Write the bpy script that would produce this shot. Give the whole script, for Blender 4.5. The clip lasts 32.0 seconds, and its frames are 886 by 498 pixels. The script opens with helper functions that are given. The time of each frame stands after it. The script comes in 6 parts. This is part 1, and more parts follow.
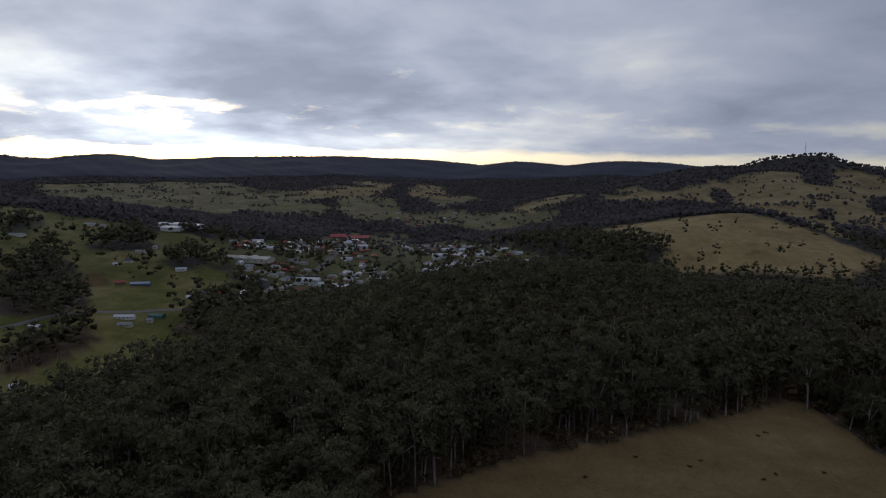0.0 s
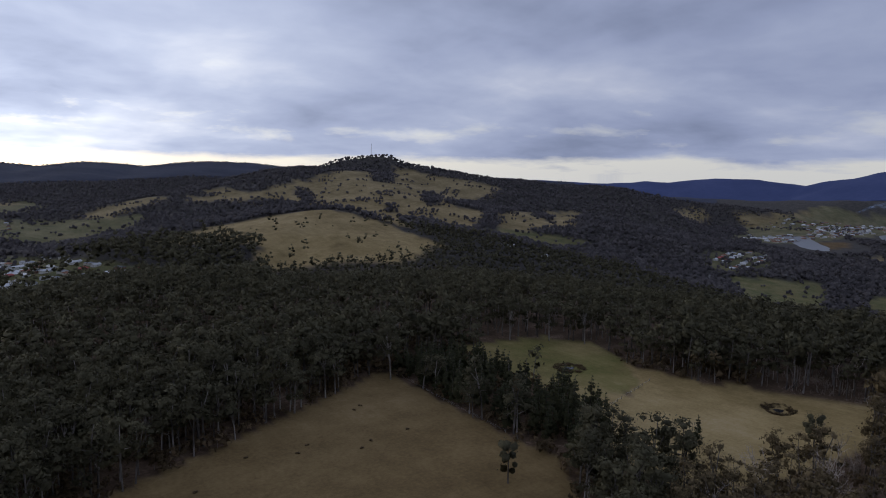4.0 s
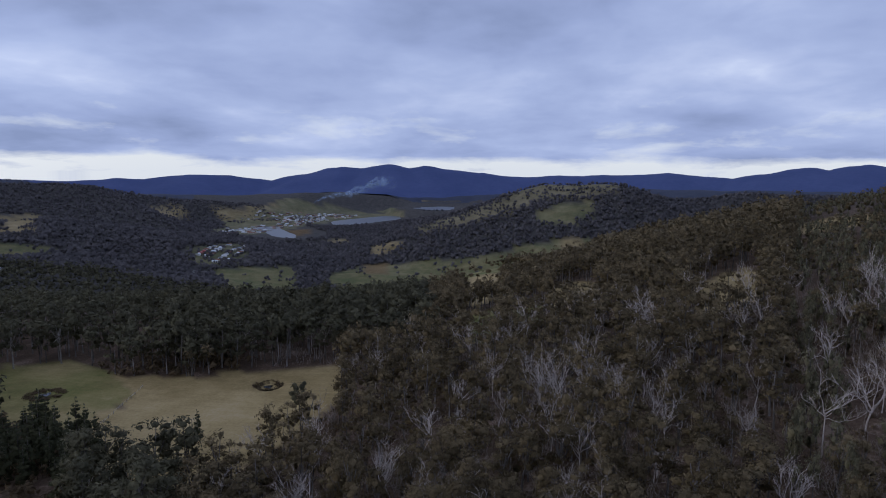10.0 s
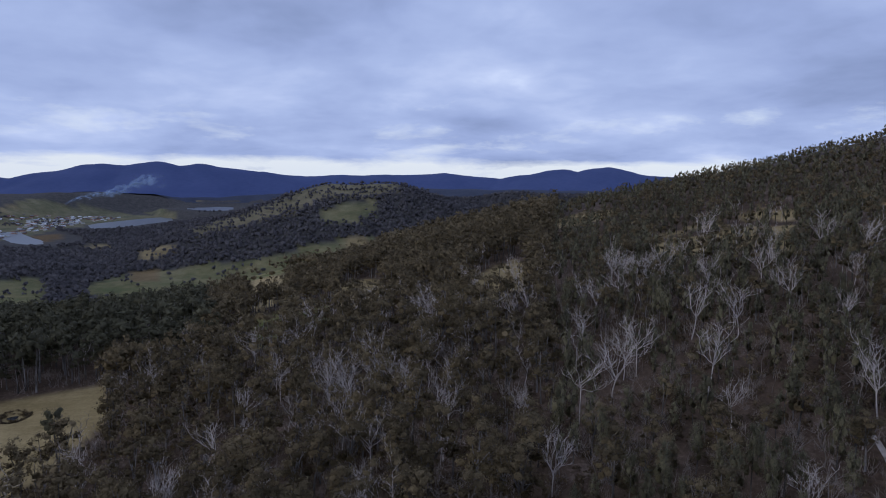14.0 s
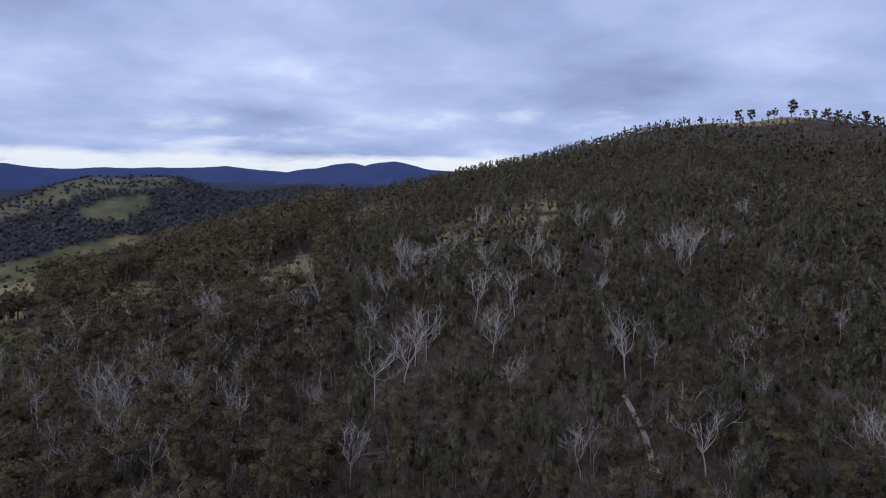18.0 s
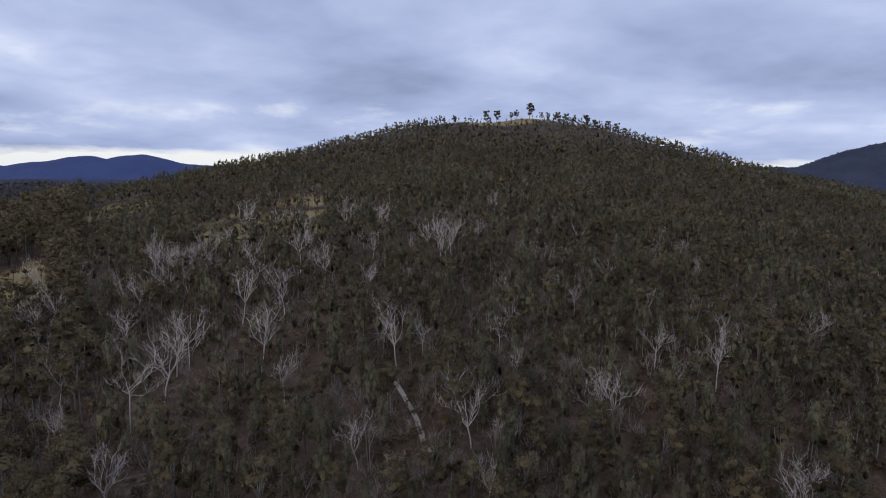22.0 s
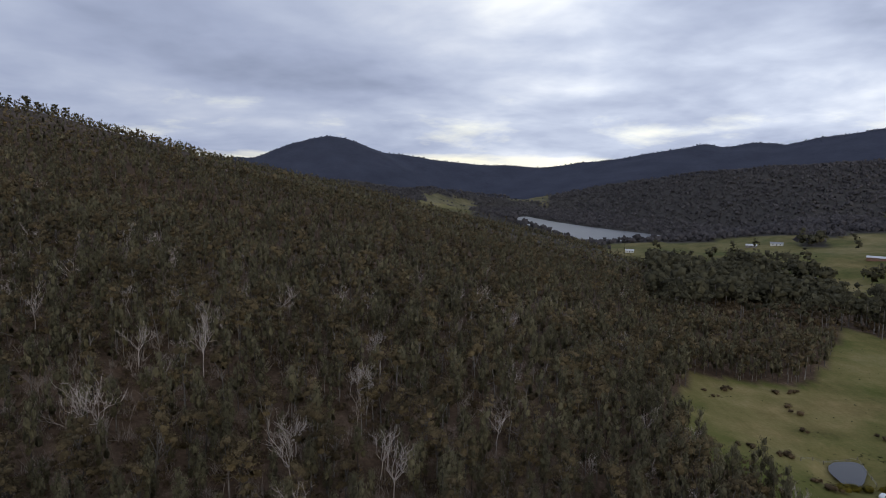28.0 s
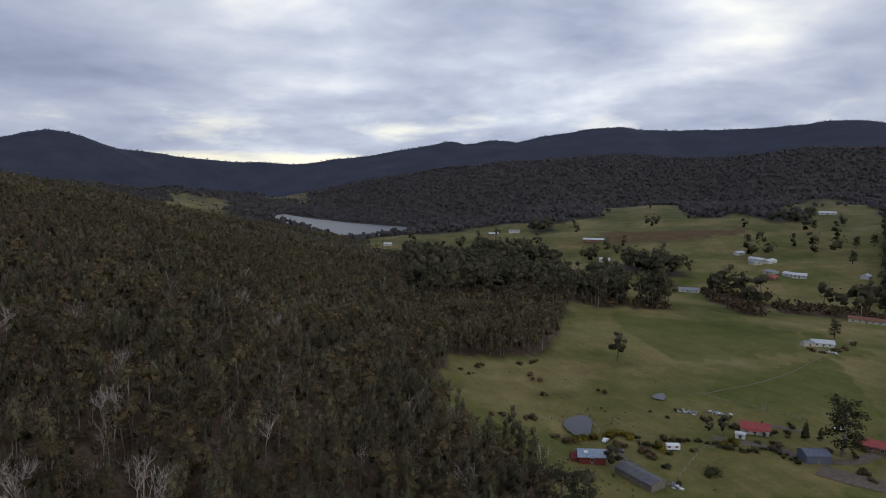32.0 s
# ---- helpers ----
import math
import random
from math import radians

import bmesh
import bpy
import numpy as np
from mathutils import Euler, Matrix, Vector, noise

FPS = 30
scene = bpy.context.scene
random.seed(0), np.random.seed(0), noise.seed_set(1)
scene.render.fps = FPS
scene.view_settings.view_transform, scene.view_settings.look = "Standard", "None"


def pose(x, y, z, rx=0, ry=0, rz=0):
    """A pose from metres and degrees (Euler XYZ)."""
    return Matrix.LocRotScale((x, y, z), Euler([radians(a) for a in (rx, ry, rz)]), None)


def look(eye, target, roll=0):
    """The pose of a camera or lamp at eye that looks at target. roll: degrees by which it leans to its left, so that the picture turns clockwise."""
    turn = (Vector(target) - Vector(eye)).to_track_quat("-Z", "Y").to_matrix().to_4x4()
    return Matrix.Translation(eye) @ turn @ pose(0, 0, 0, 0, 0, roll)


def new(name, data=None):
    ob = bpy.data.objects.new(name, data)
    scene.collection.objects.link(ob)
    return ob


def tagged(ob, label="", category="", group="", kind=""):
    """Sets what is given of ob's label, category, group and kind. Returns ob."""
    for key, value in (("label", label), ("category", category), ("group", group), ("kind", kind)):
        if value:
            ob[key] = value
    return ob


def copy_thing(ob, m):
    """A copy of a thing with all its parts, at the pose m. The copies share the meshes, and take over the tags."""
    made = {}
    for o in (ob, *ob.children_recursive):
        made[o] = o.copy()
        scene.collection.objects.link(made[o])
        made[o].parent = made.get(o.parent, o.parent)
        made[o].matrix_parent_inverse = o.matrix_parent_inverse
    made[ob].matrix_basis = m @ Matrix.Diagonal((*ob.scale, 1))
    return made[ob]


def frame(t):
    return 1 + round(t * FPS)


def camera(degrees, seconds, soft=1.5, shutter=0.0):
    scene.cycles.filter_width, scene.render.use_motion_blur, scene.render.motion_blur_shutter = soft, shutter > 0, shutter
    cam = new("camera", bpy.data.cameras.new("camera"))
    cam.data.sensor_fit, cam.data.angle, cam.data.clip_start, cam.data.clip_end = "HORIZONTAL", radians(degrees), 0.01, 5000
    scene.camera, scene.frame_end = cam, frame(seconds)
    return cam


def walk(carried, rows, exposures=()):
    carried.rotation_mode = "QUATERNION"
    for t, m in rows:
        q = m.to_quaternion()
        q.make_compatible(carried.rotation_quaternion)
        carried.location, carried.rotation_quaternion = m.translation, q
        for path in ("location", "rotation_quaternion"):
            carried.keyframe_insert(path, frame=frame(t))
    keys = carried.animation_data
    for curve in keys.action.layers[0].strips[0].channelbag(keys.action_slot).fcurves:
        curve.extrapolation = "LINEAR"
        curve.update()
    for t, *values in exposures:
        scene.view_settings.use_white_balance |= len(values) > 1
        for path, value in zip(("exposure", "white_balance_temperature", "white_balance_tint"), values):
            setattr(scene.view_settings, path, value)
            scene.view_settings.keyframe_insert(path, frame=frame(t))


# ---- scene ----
cam = camera(68.9, 32.0, 1.0)
PATH = (
    (0.0, pose(0, 0, 90, 82.72, -1.03, 0.00)),
    (0.5, pose(0, 0, 90, 82.82, -1.00, -4.54)),
    (1.0, pose(0, 0, 90, 82.87, -0.96, -9.08)),
    (1.5, pose(0, 0, 90, 83.05, -0.86, -13.22)),
    (2.0, pose(0, 0, 90, 83.13, -0.90, -16.94)),
    (2.5, pose(0, 0, 90, 83.17, -0.87, -21.07)),
    (3.0, pose(0, 0, 90, 83.18, -0.88, -25.69)),
    (3.5, pose(0, 0, 90, 83.24, -0.78, -30.52)),
    (5.5, pose(0, 0, 90, 83.30, -0.47, -49.15)),
    (6.0, pose(0, 0, 90, 83.31, -0.37, -53.74)),
    (6.5, pose(0, 0, 90, 83.31, -0.22, -58.13)),
    (7.0, pose(0, 0, 90, 83.29, -0.21, -62.11)),
    (7.5, pose(0, 0, 90, 83.31, -0.15, -65.59)),
    (8.0, pose(0, 0, 90, 83.31, -0.16, -68.77)),
    (8.5, pose(0, 0, 90, 83.26, -0.23, -71.54)),
    (9.0, pose(0, 0, 90, 83.30, -0.29, -74.22)),
    (9.5, pose(0, 0, 90, 83.33, -0.32, -76.80)),
    (10.0, pose(0, 0, 90, 83.35, -0.35, -79.29)),
    (10.5, pose(0, 0, 90, 83.37, -0.45, -81.77)),
    (11.0, pose(0, 0, 90, 83.39, -0.45, -84.25)),
    (11.5, pose(0, 0, 90, 83.40, -0.53, -86.63)),
    (12.0, pose(0, 0, 90, 83.40, -0.60, -89.02)),
    (12.5, pose(0, 0, 90, 83.48, -0.66, -91.20)),
    (13.0, pose(0, 0, 90, 83.47, -0.71, -93.49)),
    (13.5, pose(0, 0, 90, 83.38, -0.73, -95.98)),
    (14.0, pose(0, 0, 90, 83.47, -0.76, -98.27)),
    (14.5, pose(0, 0, 90, 83.45, -0.77, -100.55)),
    (16.5, pose(0, 0, 90, 83.28, -0.88, -110.12)),
    (17.0, pose(0, 0, 90, 83.25, -0.93, -112.52)),
    (17.5, pose(0, 0, 90, 83.20, -0.98, -114.82)),
    (18.0, pose(0, 0, 90, 83.21, -1.03, -116.82)),
    (18.5, pose(0, 0, 90, 83.20, -1.00, -118.62)),
    (19.0, pose(0, 0, 90, 83.20, -1.04, -120.62)),
    (19.5, pose(0, 0, 90, 83.11, -1.07, -122.72)),
    (20.0, pose(0, 0, 90, 83.13, -1.07, -125.02)),
    (20.5, pose(0, 0, 90, 83.17, -1.13, -127.73)),
    (21.0, pose(0, 0, 90, 83.14, -1.14, -130.84)),
    (21.5, pose(0, 0, 90, 83.10, -1.13, -133.95)),
    (22.0, pose(0, 0, 90, 83.15, -1.19, -137.27)),
    (22.5, pose(0, 0, 90, 83.21, -1.09, -140.98)),
    (23.0, pose(0, 0, 90, 83.25, -1.05, -144.89)),
    (23.5, pose(0, 0, 90, 83.28, -1.06, -149.12)),
    (24.0, pose(0, 0, 90, 83.28, -0.92, -153.64)),
    (24.5, pose(0, 0, 90, 83.33, -1.00, -157.88)),
    (25.0, pose(0, 0, 90, 83.20, -1.03, -161.70)),
    (25.5, pose(0, 0, 90, 83.20, -1.11, -165.32)),
    (26.0, pose(0, 0, 90, 83.20, -1.15, -169.25)),
    (26.5, pose(0, 0, 90, 83.20, -1.17, -173.28)),
    (28.5, pose(0, 0, 90, 83.09, -0.65, -184.24)),
    (29.0, pose(0, 0, 90, 83.12, -0.55, -186.65)),
    (29.5, pose(0, 0, 90, 83.04, -0.65, -189.08)),
    (30.0, pose(0, 0, 90, 83.03, -0.63, -191.69)),
    (30.5, pose(0, 0, 90, 83.01, -0.51, -194.39)),
    (31.0, pose(0, 0, 90, 83.06, -0.47, -197.30)),
    (31.5, pose(0, 0, 90, 82.98, -0.42, -200.31)),
    (32.0, pose(0, 0, 90, 83.01, -0.31, -203.11)),
)
EXPOSURES = ((0.0, -0.76, 7150, 6), (3.0, -0.42, 6900, 8), (6.0, -0.07, 6420, 10), (9.0, 0.04, 6150, 10), (14.0, 0.12, 5950, 10),
             (19.0, 0.25, 6150, 10), (23.0, 0.27, 6700, 8), (28.0, 0.12, 7250, 5), (32.0, 0.0, 7400, 5))
walk(cam, PATH, EXPOSURES)

# ---- sky and light ----
SUN_BEARING, SUN_ELEVATION = -21.0, 9.0


class Nodes:
    """A short hand for node trees."""

    def __init__(self, tree):
        self.tree = tree
        tree.nodes.clear()

    def add(self, kind, inputs=(), **settings):
        node = self.tree.nodes.new("ShaderNode" + kind)
        for key, value in settings.items():
            setattr(node, key, value)
        for key, value in dict(inputs).items():
            if hasattr(value, "links"):
                self.tree.links.new(value, node.inputs[key])
            else:
                node.inputs[key].default_value = value
        return node

    def math(self, op, a, b=0.0, c=0.0, clamp=False):
        return self.add("Math", {0: a, 1: b, 2: c}, operation=op, use_clamp=clamp).outputs[0]

    def ramp(self, fac, *stops):
        node = self.add("ValToRGB", {0: fac})
        els = node.color_ramp.elements
        while len(els) < len(stops):
            els.new(0.5)
        for el, (pos, col) in zip(els, stops):
            el.position = pos
            el.color = (*col, 1) if isinstance(col, tuple) else (col, col, col, 1)
        return node.outputs[0]

    def mix(self, fac, a, b, blend="MIX"):
        return self.add("Mix", {0: fac, 6: a, 7: b}, data_type="RGBA", blend_type=blend).outputs[2]

    def noise(self, vector, scale, detail=4, rough=0.55, distort=0.0):
        return self.add("TexNoise", {"Vector": vector, "Scale": scale, "Detail": detail, "Roughness": rough, "Distortion": distort}).outputs[0]


def rgb(r, g, b):
    return (r, g, b, 1)


def build_world():
    world = bpy.data.worlds.new("overcast_sky")
    scene.world = world
    world.use_nodes = True
    n = Nodes(world.node_tree)
    direction = n.add("TexCoord").outputs["Generated"]
    sep = n.add("SeparateXYZ", {0: direction})
    x, y, z = sep.outputs
    up = n.math("MAXIMUM", z, 0.0)
    height = n.math("ADD", up, 0.20)
    flat = n.add("CombineXYZ", {0: n.math("DIVIDE", x, height), 1: n.math("DIVIDE", y, height), 2: 0.0}).outputs[0]
    flat = n.add("VectorMath", {0: flat, 1: (3.7, 1.4, 0.0)}, operation="ADD").outputs[0]
    big = n.noise(flat, 0.8, 5, 0.5, 0.15)
    small = n.noise(flat, 3.0, 6, 0.55, 0.3)
    thick = n.math("ADD", n.math("MULTIPLY", big, 0.82), n.math("MULTIPLY", small, 0.18))
    cloud = n.ramp(thick, (0.34, (0.235, 0.285, 0.455)), (0.45, (0.32, 0.38, 0.59)), (0.54, (0.39, 0.455, 0.67)), (0.62, (0.49, 0.55, 0.75)), (0.72, (0.72, 0.77, 0.90)))
    # clear sky in the gaps low over the horizon
    clear = n.add("TexSky", sky_type="NISHITA", sun_disc=False, sun_elevation=radians(SUN_ELEVATION), sun_rotation=radians(SUN_BEARING)).outputs[0]
    gap_noise = n.noise(flat, 1.6, 6, 0.6, 0.2)
    low = n.ramp(up, (0.0, 0.60), (0.014, 0.52), (0.030, 0.12), (0.06, 0.17), (0.09, 0.13), (0.16, 0.0))
    gap = n.math("MULTIPLY", n.math("SUBTRACT", n.math("ADD", gap_noise, low), 0.70), 3.2, clamp=True)
    bright = n.mix(0.18, rgb(0.80, 0.83, 0.88), n.mix(1.0, clear, rgb(0.12, 0.12, 0.12), "MULTIPLY"))
    colour = n.mix(gap, cloud, bright)
    # the hidden sun's glow through the thin cloud
    a, e = radians(SUN_BEARING), radians(5.0)
    sun_way = (math.sin(a) * math.cos(e), math.cos(a) * math.cos(e), math.sin(e))
    dot = n.math("MAXIMUM", n.add("VectorMath", {0: direction, 1: sun_way}, operation="DOT_PRODUCT").outputs["Value"], 0.0)
    thin = n.ramp(thick, (0.40, 0.0), (0.62, 1.0))
    wide = n.math("MULTIPLY", n.math("POWER", dot, 5.0), 0.75)
    sink = n.ramp(up, (0.0, 1.0), (0.09, 0.8), (0.2, 0.1))
    halo = n.math("MULTIPLY", n.math("MULTIPLY", n.math("POWER", dot, 16.0), sink), n.math("ADD", n.math("MULTIPLY", thin, 2.3), 0.35))
    tight = n.math("MULTIPLY", n.math("POWER", dot, 60.0), n.math("MULTIPLY", n.math("ADD", gap, 0.15), 2.2))
    # thinner cloud over the eastern range
    b = radians(207)
    east_way = (math.sin(b) * 0.985, math.cos(b) * 0.985, 0.17)
    east = n.math("POWER", n.math("MAXIMUM", n.add("VectorMath", {0: direction, 1: east_way}, operation="DOT_PRODUCT").outputs["Value"], 0.0), 9.0)
    east = n.math("MULTIPLY", east, n.math("ADD", n.math("MULTIPLY", thin, 0.45), 0.22))
    c = radians(12)
    open_way = (math.sin(c) * 0.93, math.cos(c) * 0.93, 0.37)
    west = n.math("POWER", n.math("MAXIMUM", n.add("VectorMath", {0: direction, 1: open_way}, operation="DOT_PRODUCT").outputs["Value"], 0.0), 9.0)
    wide = n.math("ADD", wide, n.math("MULTIPLY", west, 0.55))
    glow = n.math("ADD", n.math("ADD", wide, halo), n.math("ADD", tight, east))
    lit = n.mix(1.0, colour, n.mix(1.0, n.mix(1.0, colour, rgb(1.0, 0.94, 0.74), "MULTIPLY"), n.add("CombineColor", {0: glow, 1: glow, 2: glow}).outputs[0], "MULTIPLY"), "ADD")
    back = n.add("Background", {0: lit, 1: 1.0})
    out = n.add("OutputWorld", {0: back.outputs[0]})


build_world()
lamp = bpy.data.lights.new("sun", "SUN")
lamp.energy, lamp.angle, lamp.color = 0.5, radians(20), (1.0, 0.94, 0.84)
sun = new("sun", lamp)
sun.matrix_world = look(tuple(300 * c for c in (math.sin(radians(SUN_BEARING)) * 0.97, math.cos(radians(SUN_BEARING)) * 0.97, 0.24)), (0, 0, 0))

# ---- materials ----


def material(name, build, rough=0.85, spec=0.25, metal=0.0, thin=0.0):
    mat = bpy.data.materials.new(name)
    mat.use_nodes = True
    n = Nodes(mat.node_tree)
    place = n.add("NewGeometry").outputs["Position"]
    colour, bump, strength = build(n, place)
    shader = n.add("BsdfPrincipled", {"Base Color": colour, "Roughness": rough, "Specular IOR Level": spec, "Metallic": metal})
    if bump is not None:
        b = n.add("Bump", {"Strength": strength, "Distance": 1.0, "Height": bump})
        n.tree.links.new(b.outputs[0], shader.inputs["Normal"])
    if thin:  # leaves let some light through
        glow = n.add("BsdfTranslucent", {"Color": colour})
        shader = n.add("MixShader", {0: thin, 1: shader.outputs[0], 2: glow.outputs[0]})
    n.add("OutputMaterial", {0: shader.outputs[0]})
    return mat


def leaf_material(name, dark, mid, light, patch=0.05):
    def build(n, place):
        coarse = n.noise(place, patch, 3, 0.6)
        crownwise = n.noise(place, 0.22, 2, 0.5)
        fine = n.add("NewGeometry").outputs["Random Per Island"]
        grain = n.noise(place, 2.6, 4, 0.7)
        tone = n.math("ADD", n.math("MULTIPLY", coarse, 0.5), n.math("ADD", n.math("MULTIPLY", crownwise, 0.22), n.math("ADD", n.math("MULTIPLY", fine, 0.15), n.math("MULTIPLY", grain, 0.32))))
        return n.ramp(tone, (0.42, dark), (0.58, mid), (0.74, light)), grain, 0.4
    return material(name, build, 0.8, 0.12, 0.0, 0.3)


def plain_material(name, a, b, scale=2.0, rough=0.8, spec=0.3, metal=0.0, bump=0.0):
    def build(n, place):
        f = n.noise(place, scale, 5, 0.6)
        g = n.noise(place, scale * 9, 3, 0.6)
        t = n.math("ADD", n.math("MULTIPLY", f, 0.65), n.math("MULTIPLY", g, 0.35))
        return n.ramp(t, (0.32, a), (0.68, b)), (g if bump else None), bump
    return material(name, build, rough, spec, metal)


def ground_build(n, place):
    green = n.add("Attribute", attribute_name="green").outputs["Fac"]
    dry = n.add("Attribute", attribute_name="dry").outputs["Fac"]
    earth = n.add("Attribute", attribute_name="earth").outputs["Fac"]
    n1, n2, n3 = n.noise(place, 0.011, 7, 0.62), n.noise(place, 0.06, 6, 0.65), n.noise(place, 0.8, 4, 0.7)
    t = n.math("ADD", n.math("MULTIPLY", n2, 0.6), n.math("MULTIPLY", n3, 0.4))
    floor = n.ramp(t, (0.30, (0.040, 0.027, 0.016)), (0.47, (0.080, 0.052, 0.033)), (0.56, (0.125, 0.083, 0.055)), (0.66, (0.24, 0.175, 0.13)))
    u = n.math("ADD", n.math("MULTIPLY", n1, 0.5), n.math("MULTIPLY", t, 0.5))
    along = n.add("VectorMath", {0: place, 1: (0.35, 0.035, 0.1)}, operation="MULTIPLY").outputs[0]
    u = n.math("ADD", n.math("MULTIPLY", u, 0.88), n.math("MULTIPLY", n.noise(along, 1.0, 5, 0.65), 0.12))
    grass = n.ramp(u, (0.38, (0.058, 0.074, 0.015)), (0.47, (0.092, 0.105, 0.024)), (0.54, (0.132, 0.130, 0.038)), (0.63, (0.19, 0.168, 0.070)))
    straw = n.ramp(u, (0.36, (0.155, 0.110, 0.048)), (0.46, (0.25, 0.181, 0.078)), (0.55, (0.345, 0.255, 0.118)), (0.65, (0.43, 0.33, 0.19)))
    soil = n.ramp(t, (0.35, (0.088, 0.053, 0.022)), (0.6, (0.165, 0.106, 0.045)))
    canopy = n.add("Attribute", attribute_name="canopy").outputs["Fac"]
    crowns = n.ramp(t, (0.36, (0.040, 0.037, 0.034)), (0.50, (0.066, 0.060, 0.054)), (0.66, (0.102, 0.090, 0.078)))
    col = n.mix(green, n.mix(canopy, floor, crowns), grass)
    patches = n.math("MULTIPLY", n.math("SUBTRACT", n.noise(place, 0.028, 5, 0.6), 0.47), 1.5)
    dry = n.math("ADD", dry, n.math("MULTIPLY", patches, green), clamp=True)
    col = n.mix(dry, col, straw)
    # Pasture greys with range: distance haze mixed into the field colour
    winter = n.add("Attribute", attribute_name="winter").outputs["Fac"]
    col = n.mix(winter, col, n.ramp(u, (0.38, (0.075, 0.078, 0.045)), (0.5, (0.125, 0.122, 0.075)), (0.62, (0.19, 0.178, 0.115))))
    col = n.mix(earth, col, soil)
    return col, t, 0.35


M_GROUND = material("ground", ground_build, 0.95, 0.1)
M_GUM = leaf_material("gum_leaves", (0.069, 0.052, 0.028), (0.146, 0.109, 0.058), (0.264, 0.198, 0.106))
M_FOREST = leaf_material("forest_leaves", (0.054, 0.050, 0.030), (0.098, 0.089, 0.052), (0.160, 0.144, 0.084))
M_YOUNG = leaf_material("regrowth_leaves", (0.068, 0.060, 0.035), (0.142, 0.125, 0.072), (0.265, 0.230, 0.130))
M_PINE = leaf_material("pine_needles", (0.026, 0.028, 0.014), (0.056, 0.057, 0.028), (0.098, 0.094, 0.046))
M_SHRUB = leaf_material("shrub_leaves", (0.058, 0.043, 0.023), (0.125, 0.088, 0.048), (0.21, 0.145, 0.082))
M_GORSE = leaf_material("gorse", (0.06, 0.06, 0.015), (0.13, 0.11, 0.02), (0.30, 0.22, 0.03), 0.3)


def bark_build(dark, mid, pale):
    """Gum bark: dark stockings with pale smooth stems here and there."""
    def build(n, place):
        stem = n.noise(place, 0.09, 2, 0.6)
        strips = n.noise(n.add("VectorMath", {0: place, 1: (3.0, 3.0, 0.5)}, operation="MULTIPLY").outputs[0], 1.0, 4, 0.6)
        t = n.math("ADD", n.math("MULTIPLY", stem, 0.7), n.math("MULTIPLY", strips, 0.3))
        return n.ramp(t, (0.37, dark), (0.48, mid), (0.60, pale)), strips, 0.2
    return build


M_BARK = material("gum_bark", bark_build((0.05, 0.043, 0.037), (0.12, 0.104, 0.09), (0.27, 0.24, 0.215)), 0.85, 0.2)
M_PALEBARK = plain_material("pale_gum_bark", (0.12, 0.105, 0.09), (0.36, 0.32, 0.28), 0.5)
M_DARKBARK = material("dark_bark", bark_build((0.04, 0.033, 0.027), (0.085, 0.07, 0.06), (0.24, 0.21, 0.18)), 0.85, 0.2)
M_DEAD = plain_material("bleached_wood", (0.30, 0.25, 0.215), (0.68, 0.59, 0.52), 0.35)
M_TWIG = plain_material("grey_twigs", (0.15, 0.118, 0.094), (0.36, 0.295, 0.245), 0.4)

# Mid-distance crowns: own dark tone plus a little haze blue mixed in
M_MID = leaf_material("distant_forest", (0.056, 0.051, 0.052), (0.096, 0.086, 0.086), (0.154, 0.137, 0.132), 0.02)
# The next three carry the blue of distance haze in their base colour
M_HAZE_BLUE = plain_material("blue_range", (0.046, 0.064, 0.15), (0.068, 0.088, 0.19), 0.004, 0.9, 0.1)
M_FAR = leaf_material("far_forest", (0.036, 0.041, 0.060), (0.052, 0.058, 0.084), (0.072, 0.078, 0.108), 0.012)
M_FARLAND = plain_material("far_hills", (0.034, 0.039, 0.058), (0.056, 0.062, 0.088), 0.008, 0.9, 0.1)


def water_build(n, place):
    ripple = n.noise(place, 0.6, 4, 0.6)
    return n.ramp(ripple, (0.3, (0.02, 0.026, 0.032)), (0.7, (0.03, 0.036, 0.042))), ripple, 0.03


M_WATER = material("water", water_build, 0.3, 0.5)

# ---- the shape of the land ----
# Round hollows that hold water: x, y, height of the bed, inner and outer radius
WATER = ((-128, -178.5, -0.8, 6, 12), (-135, -188.5, -0.8, 6, 12), (-177, -194, 0.5, 3, 7), (221, 207, -1.2, 5, 9), (248, 122, -0.9, 4.5, 8))
# Lakes and river reaches: water level and shore line
LAKES = ((-60, ((-301, -2109), (-355, -2203), (-414, -1945), (-497, -1740), (-602, -1553), (-554, -1442), (-467, -1402), (-388, -1317), (-327, -1317), (-311, -1530), (-291, -1812))),
         (-110, ((1860, 830), (1890, 900), (2100, 1050), (2210, 1140), (2275, 1060), (2140, 985), (2020, 900), (1960, 850))),
         (-110, ((2752, 706), (2606, 752), (2462, 779), (2383, 820), (2323, 854), (2532, 954), (2632, 942), (2745, 906), (2867, 867), (3029, 788))),
         (-80, ((2960, 590), (3110, 720), (3320, 640), (3270, 550), (3060, 535))))
def at(bearing, rng):
    """Plan place of a bearing (degrees clockwise from +y) and a range in metres."""
    a = np.radians(bearing)
    return rng * np.sin(a), rng * np.cos(a)


# Valley floors: bearing, fall in metres, range where the fall begins, range where it ends
VALLEYS = ((-60, 100, 60, 850), (-35, 112, 45, 850), (-15, 116, 110, 1100), (8, 116, 400, 1250), (40, 112, 420, 1200),
           (58, 112, 310, 1150), (75, 112, 320, 1000), (90, 105, 340, 1000), (105, 90, 420, 1100), (125, 60, 500, 1200), (160, 60, 400, 1300),
           (195, 62, 330, 1100), (215, 58, 380, 1050), (240, 50, 380, 1000), (270, 60, 200, 900), (300, 100, 60, 850))

